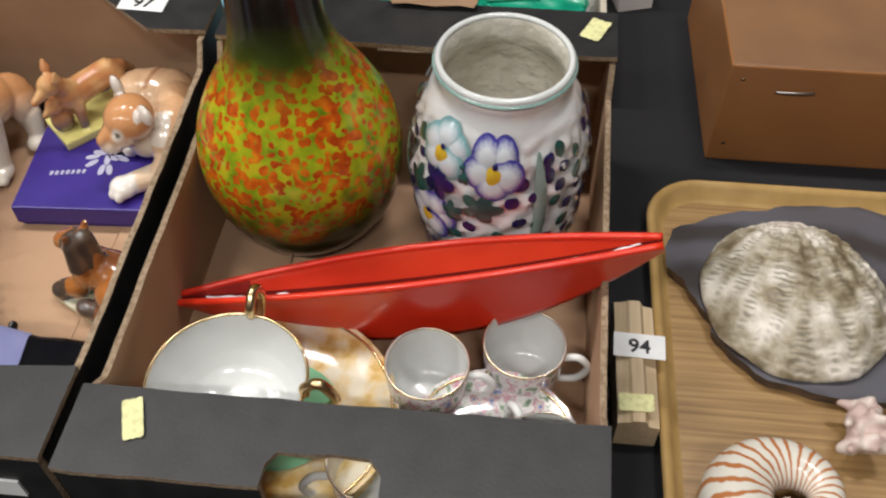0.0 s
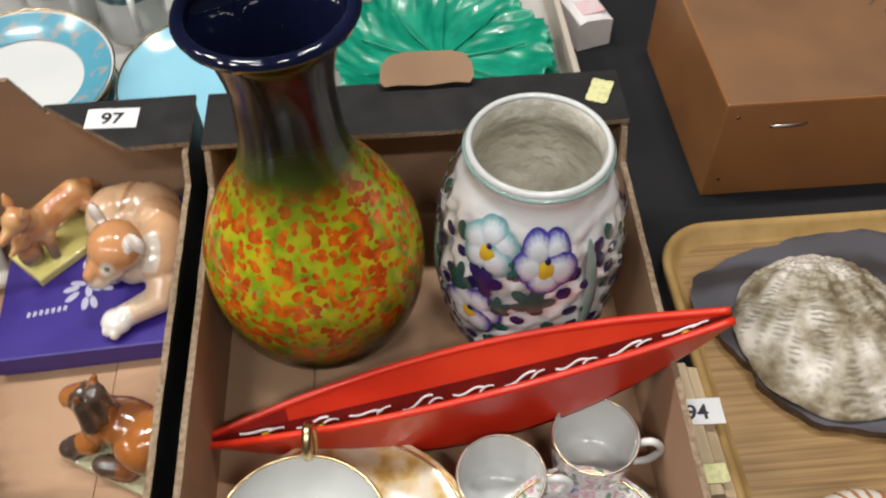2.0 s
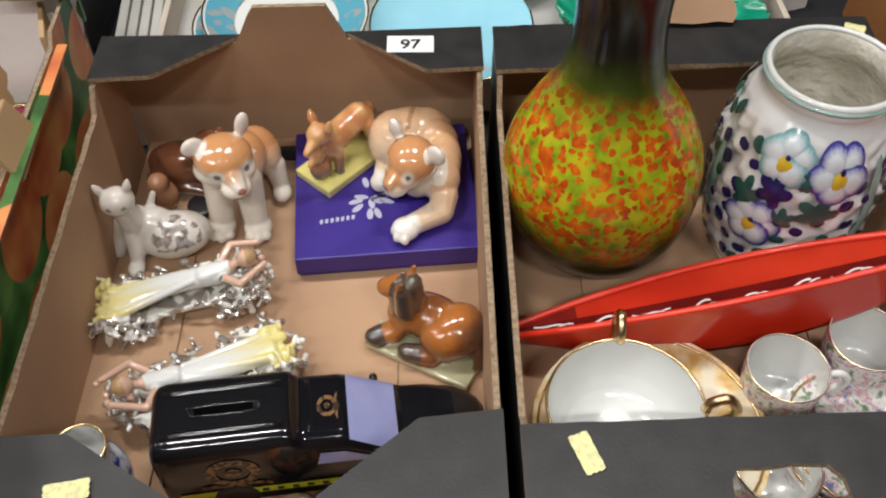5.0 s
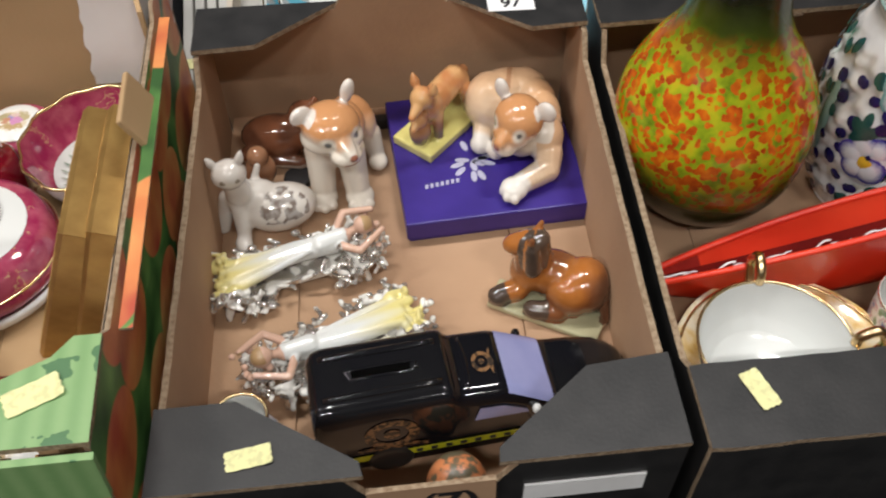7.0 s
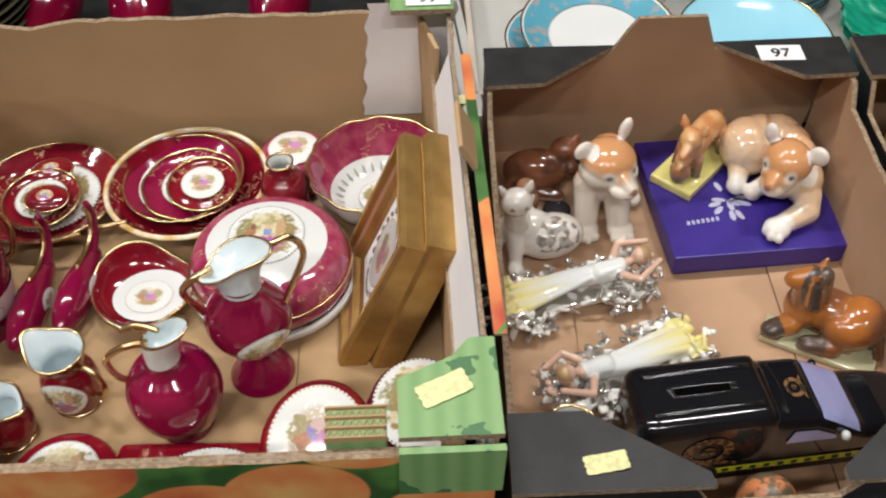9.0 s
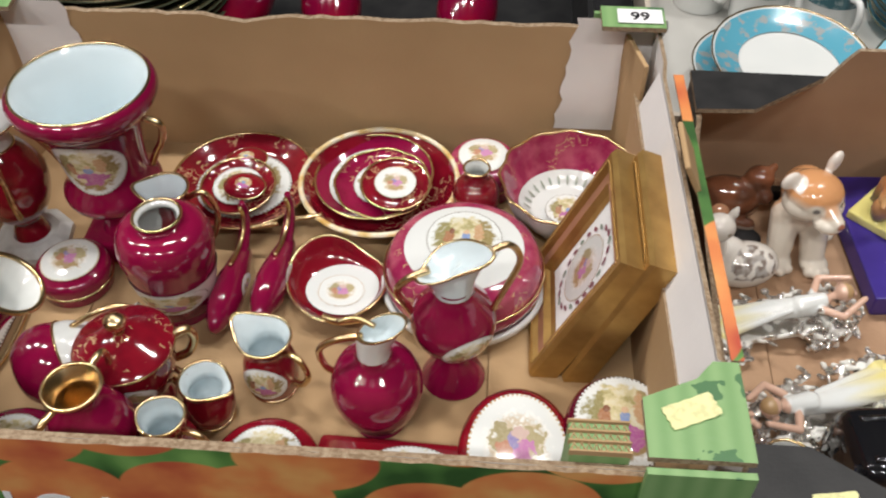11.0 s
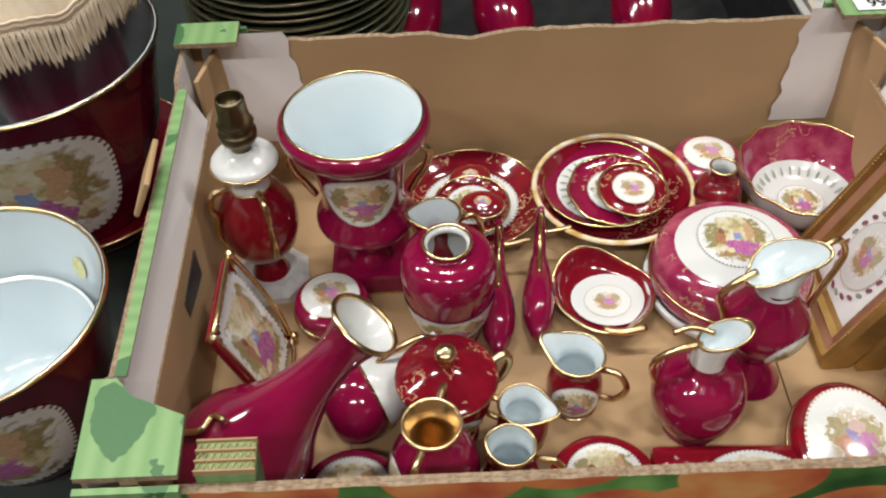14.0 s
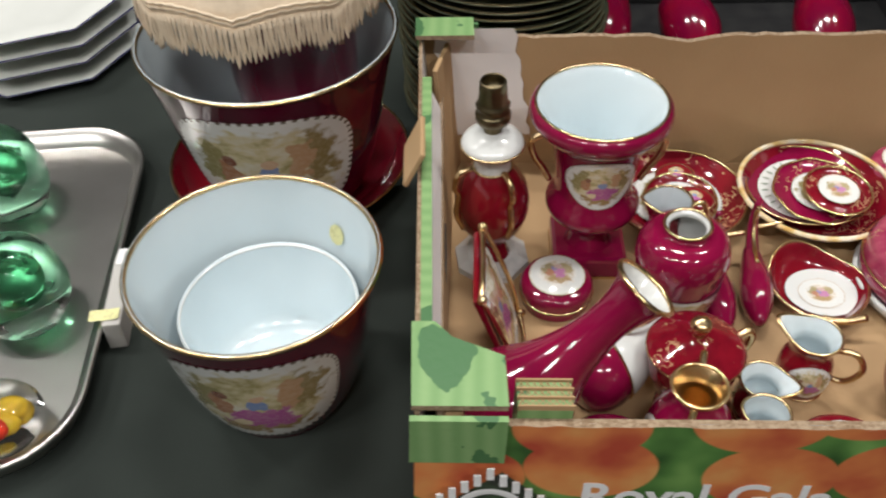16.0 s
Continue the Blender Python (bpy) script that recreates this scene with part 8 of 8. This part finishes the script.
vessel("pot_saucer", "wine-red saucer with gilt edge under a cache pot", "saucer", -1.272, 0.63, 0, [(0, 0.001), (0.083, 0), (0.087, 0.004), (0.106, 0.018), (0.119, 0.036)], [(0.1165, 0.0355), (0.103, 0.019), (0.075, 0.008), (0, 0.006)], WINE, CRIMSON, 0.0014)
cachepot(-1.27, 0.615, 0.007, -2, "second wine-red cache pot standing in a saucer", 1.256, 1.19)
vessel("inner_pot", "dark red pot nested inside a cache pot", "plant pot", -1.255, 0.64, 0.02, [(0, 0.001), (0.05, 0), (0.056, 0.08), (0.06, 0.205)], [(0.058, 0.2045), (0.054, 0.08), (0, 0.006)], WINE, WINE, 0.0012)
sh = thing("lampshade", "cream scalloped fabric lampshade with a looped fringe", "lampshade", -1.272, 0.634, 0.232)
so_ = [(0.105, 0.0), (0.1, 0.018), (0.085, 0.05), (0.06, 0.085), (0.045, 0.1)]
bm = lathe(so_, 96, 6)
for v in bm.verts:
    a = math.atan2(v.co.y, v.co.x)
    v.co.z += 0.008 * abs(math.sin(4 * a)) * max(0, 1 - v.co.z / 0.03)
part("fabric", bm, CREAM, sh, "cream fabric cover")
for q in (0.006, 0.01):
    part("braid", tube([polar(k * 3.0, 0.1055, q + 0.008 * abs(math.sin(radians(12 * k))) + 0.0012 * (k % 2)) for k in range(121)], 0.0013, 1, 6), CREAM, sh, "braided trim")
fr_ = bmesh.new()
rnd = random.Random(11)
for k in range(150):
    a = k * 2.4
    z0 = 0.002 + 0.008 * abs(math.sin(radians(4 * a)))
    ln_ = 0.031 + rnd.uniform(-0.003, 0.003)
    r0 = 0.1055
    tube([polar(a, r0, z0), polar(a + rnd.uniform(-0.5, 0.5), r0 + rnd.uniform(-0.001, 0.002), z0 - ln_ * 0.5), polar(a + 0.8, r0 + rnd.uniform(-0.001, 0.002), z0 - ln_), polar(a + 1.5, r0, z0 - ln_ * 0.5), polar(a + 1.5, r0, z0)], 0.0012, 2, 5, bm=fr_)
part("fringe", fr_, CREAM, sh, "looped cream fringe")
part("wire_frame", ring(0.102, 0.002, 0.0016), STEEL, sh)

# ---- steel tray with paperweights ----
tr = thing("steel_tray", "dull stainless steel tray with rounded corners", "tray", -1.622, 0.462, 0, 6)
bm = bmesh.new()
bm.faces.new([bm.verts.new((x, y, 0.006)) for x, y in rounded(-0.23, 0.2, -0.2, 0.2, 0.06)])
part("base", bm, STEEL, tr)
rim_loop(tr, (-0.245, 0.215, -0.215, 0.215), 0.075, [(0.012, 0.0), (0.002, 0.018), (0.0, 0.022), (0.001, 0.024), (0.004, 0.024), (0.006, 0.021), (0.01, 0.0205), (0.013, 0.008), (0.0155, 0.006)], STEEL, "rim", "stepped steel rim")


def weight(x, y, r, h, label):
    e = thing("glass_paperweight", label, "paperweight", x, y, 0.0065, 0, group="glass paperweights")
    part("body", lathe([(0, 0), (r * 0.7, 0.0), (r * 0.95, h * 0.22), (r, h * 0.45), (r * 0.8, h * 0.8), (r * 0.4, h * 0.97), (0, h)]), GLASS_G, e)
    rnd = random.Random(int(h * 1000))
    bb_ = bmesh.new()
    for k in range(14):
        ball((rnd.uniform(-0.5, 0.5) * r, rnd.uniform(-0.5, 0.5) * r, h * rnd.uniform(0.25, 0.75)), rnd.uniform(0.0015, 0.004), bb_, 1)
    part("bubble", bb_, GLASS_C, e, "trapped air bubbles")
    part("core", lathe([(0, h * 0.2), (r * 0.3, h * 0.35), (r * 0.38, h * 0.6), (0.0, h * 0.75)]), GLASS_G, e)
    return e


weight(-1.478, 0.438, 0.042, 0.085, "green dump glass paperweight with trapped bubbles")
weight(-1.545, 0.585, 0.04, 0.09, "tall green dump glass paperweight")
yw = thing("glass_paperweight", "clear glass paperweight with yellow and red flowers inside", "paperweight", -1.452, 0.312, 0.0065, 0, group="glass paperweights")
part("body", lathe([(0, 0), (0.022, 0), (0.033, 0.012), (0.034, 0.024), (0.026, 0.038), (0.012, 0.045), (0, 0.046)]), GLASS_C, yw)
rnd = random.Random(9)
for k in range(9):
    a, r = rnd.uniform(0, 360), rnd.uniform(0.006, 0.02)
    part("petal", ball(polar(a, r, rnd.uniform(0.012, 0.026)), (0.0105, 0.0085, 0.006), sub=2), (YELLOW, YELLOW, YELLOW, RED)[k % 4], yw, "coloured glass petal")
bl4 = thing("tag_holder", "clear plastic ticket holder at the tray edge", "ticket holder", -1.398, 0.447, 0, 8)
part("holder", slab(-0.007, 0.009, -0.042, 0.046, 0, 0.03, 0.002), LINER, bl4)
lot_label("1", pose(-1.4, 0.487, 0.0304, 0, 0, 6), 0.016, 0.02)
sticker("price_sticker", -1.399, 0.416, 0.0305, 0.026, 0.013, 8, "pale yellow price sticker on a ticket holder")
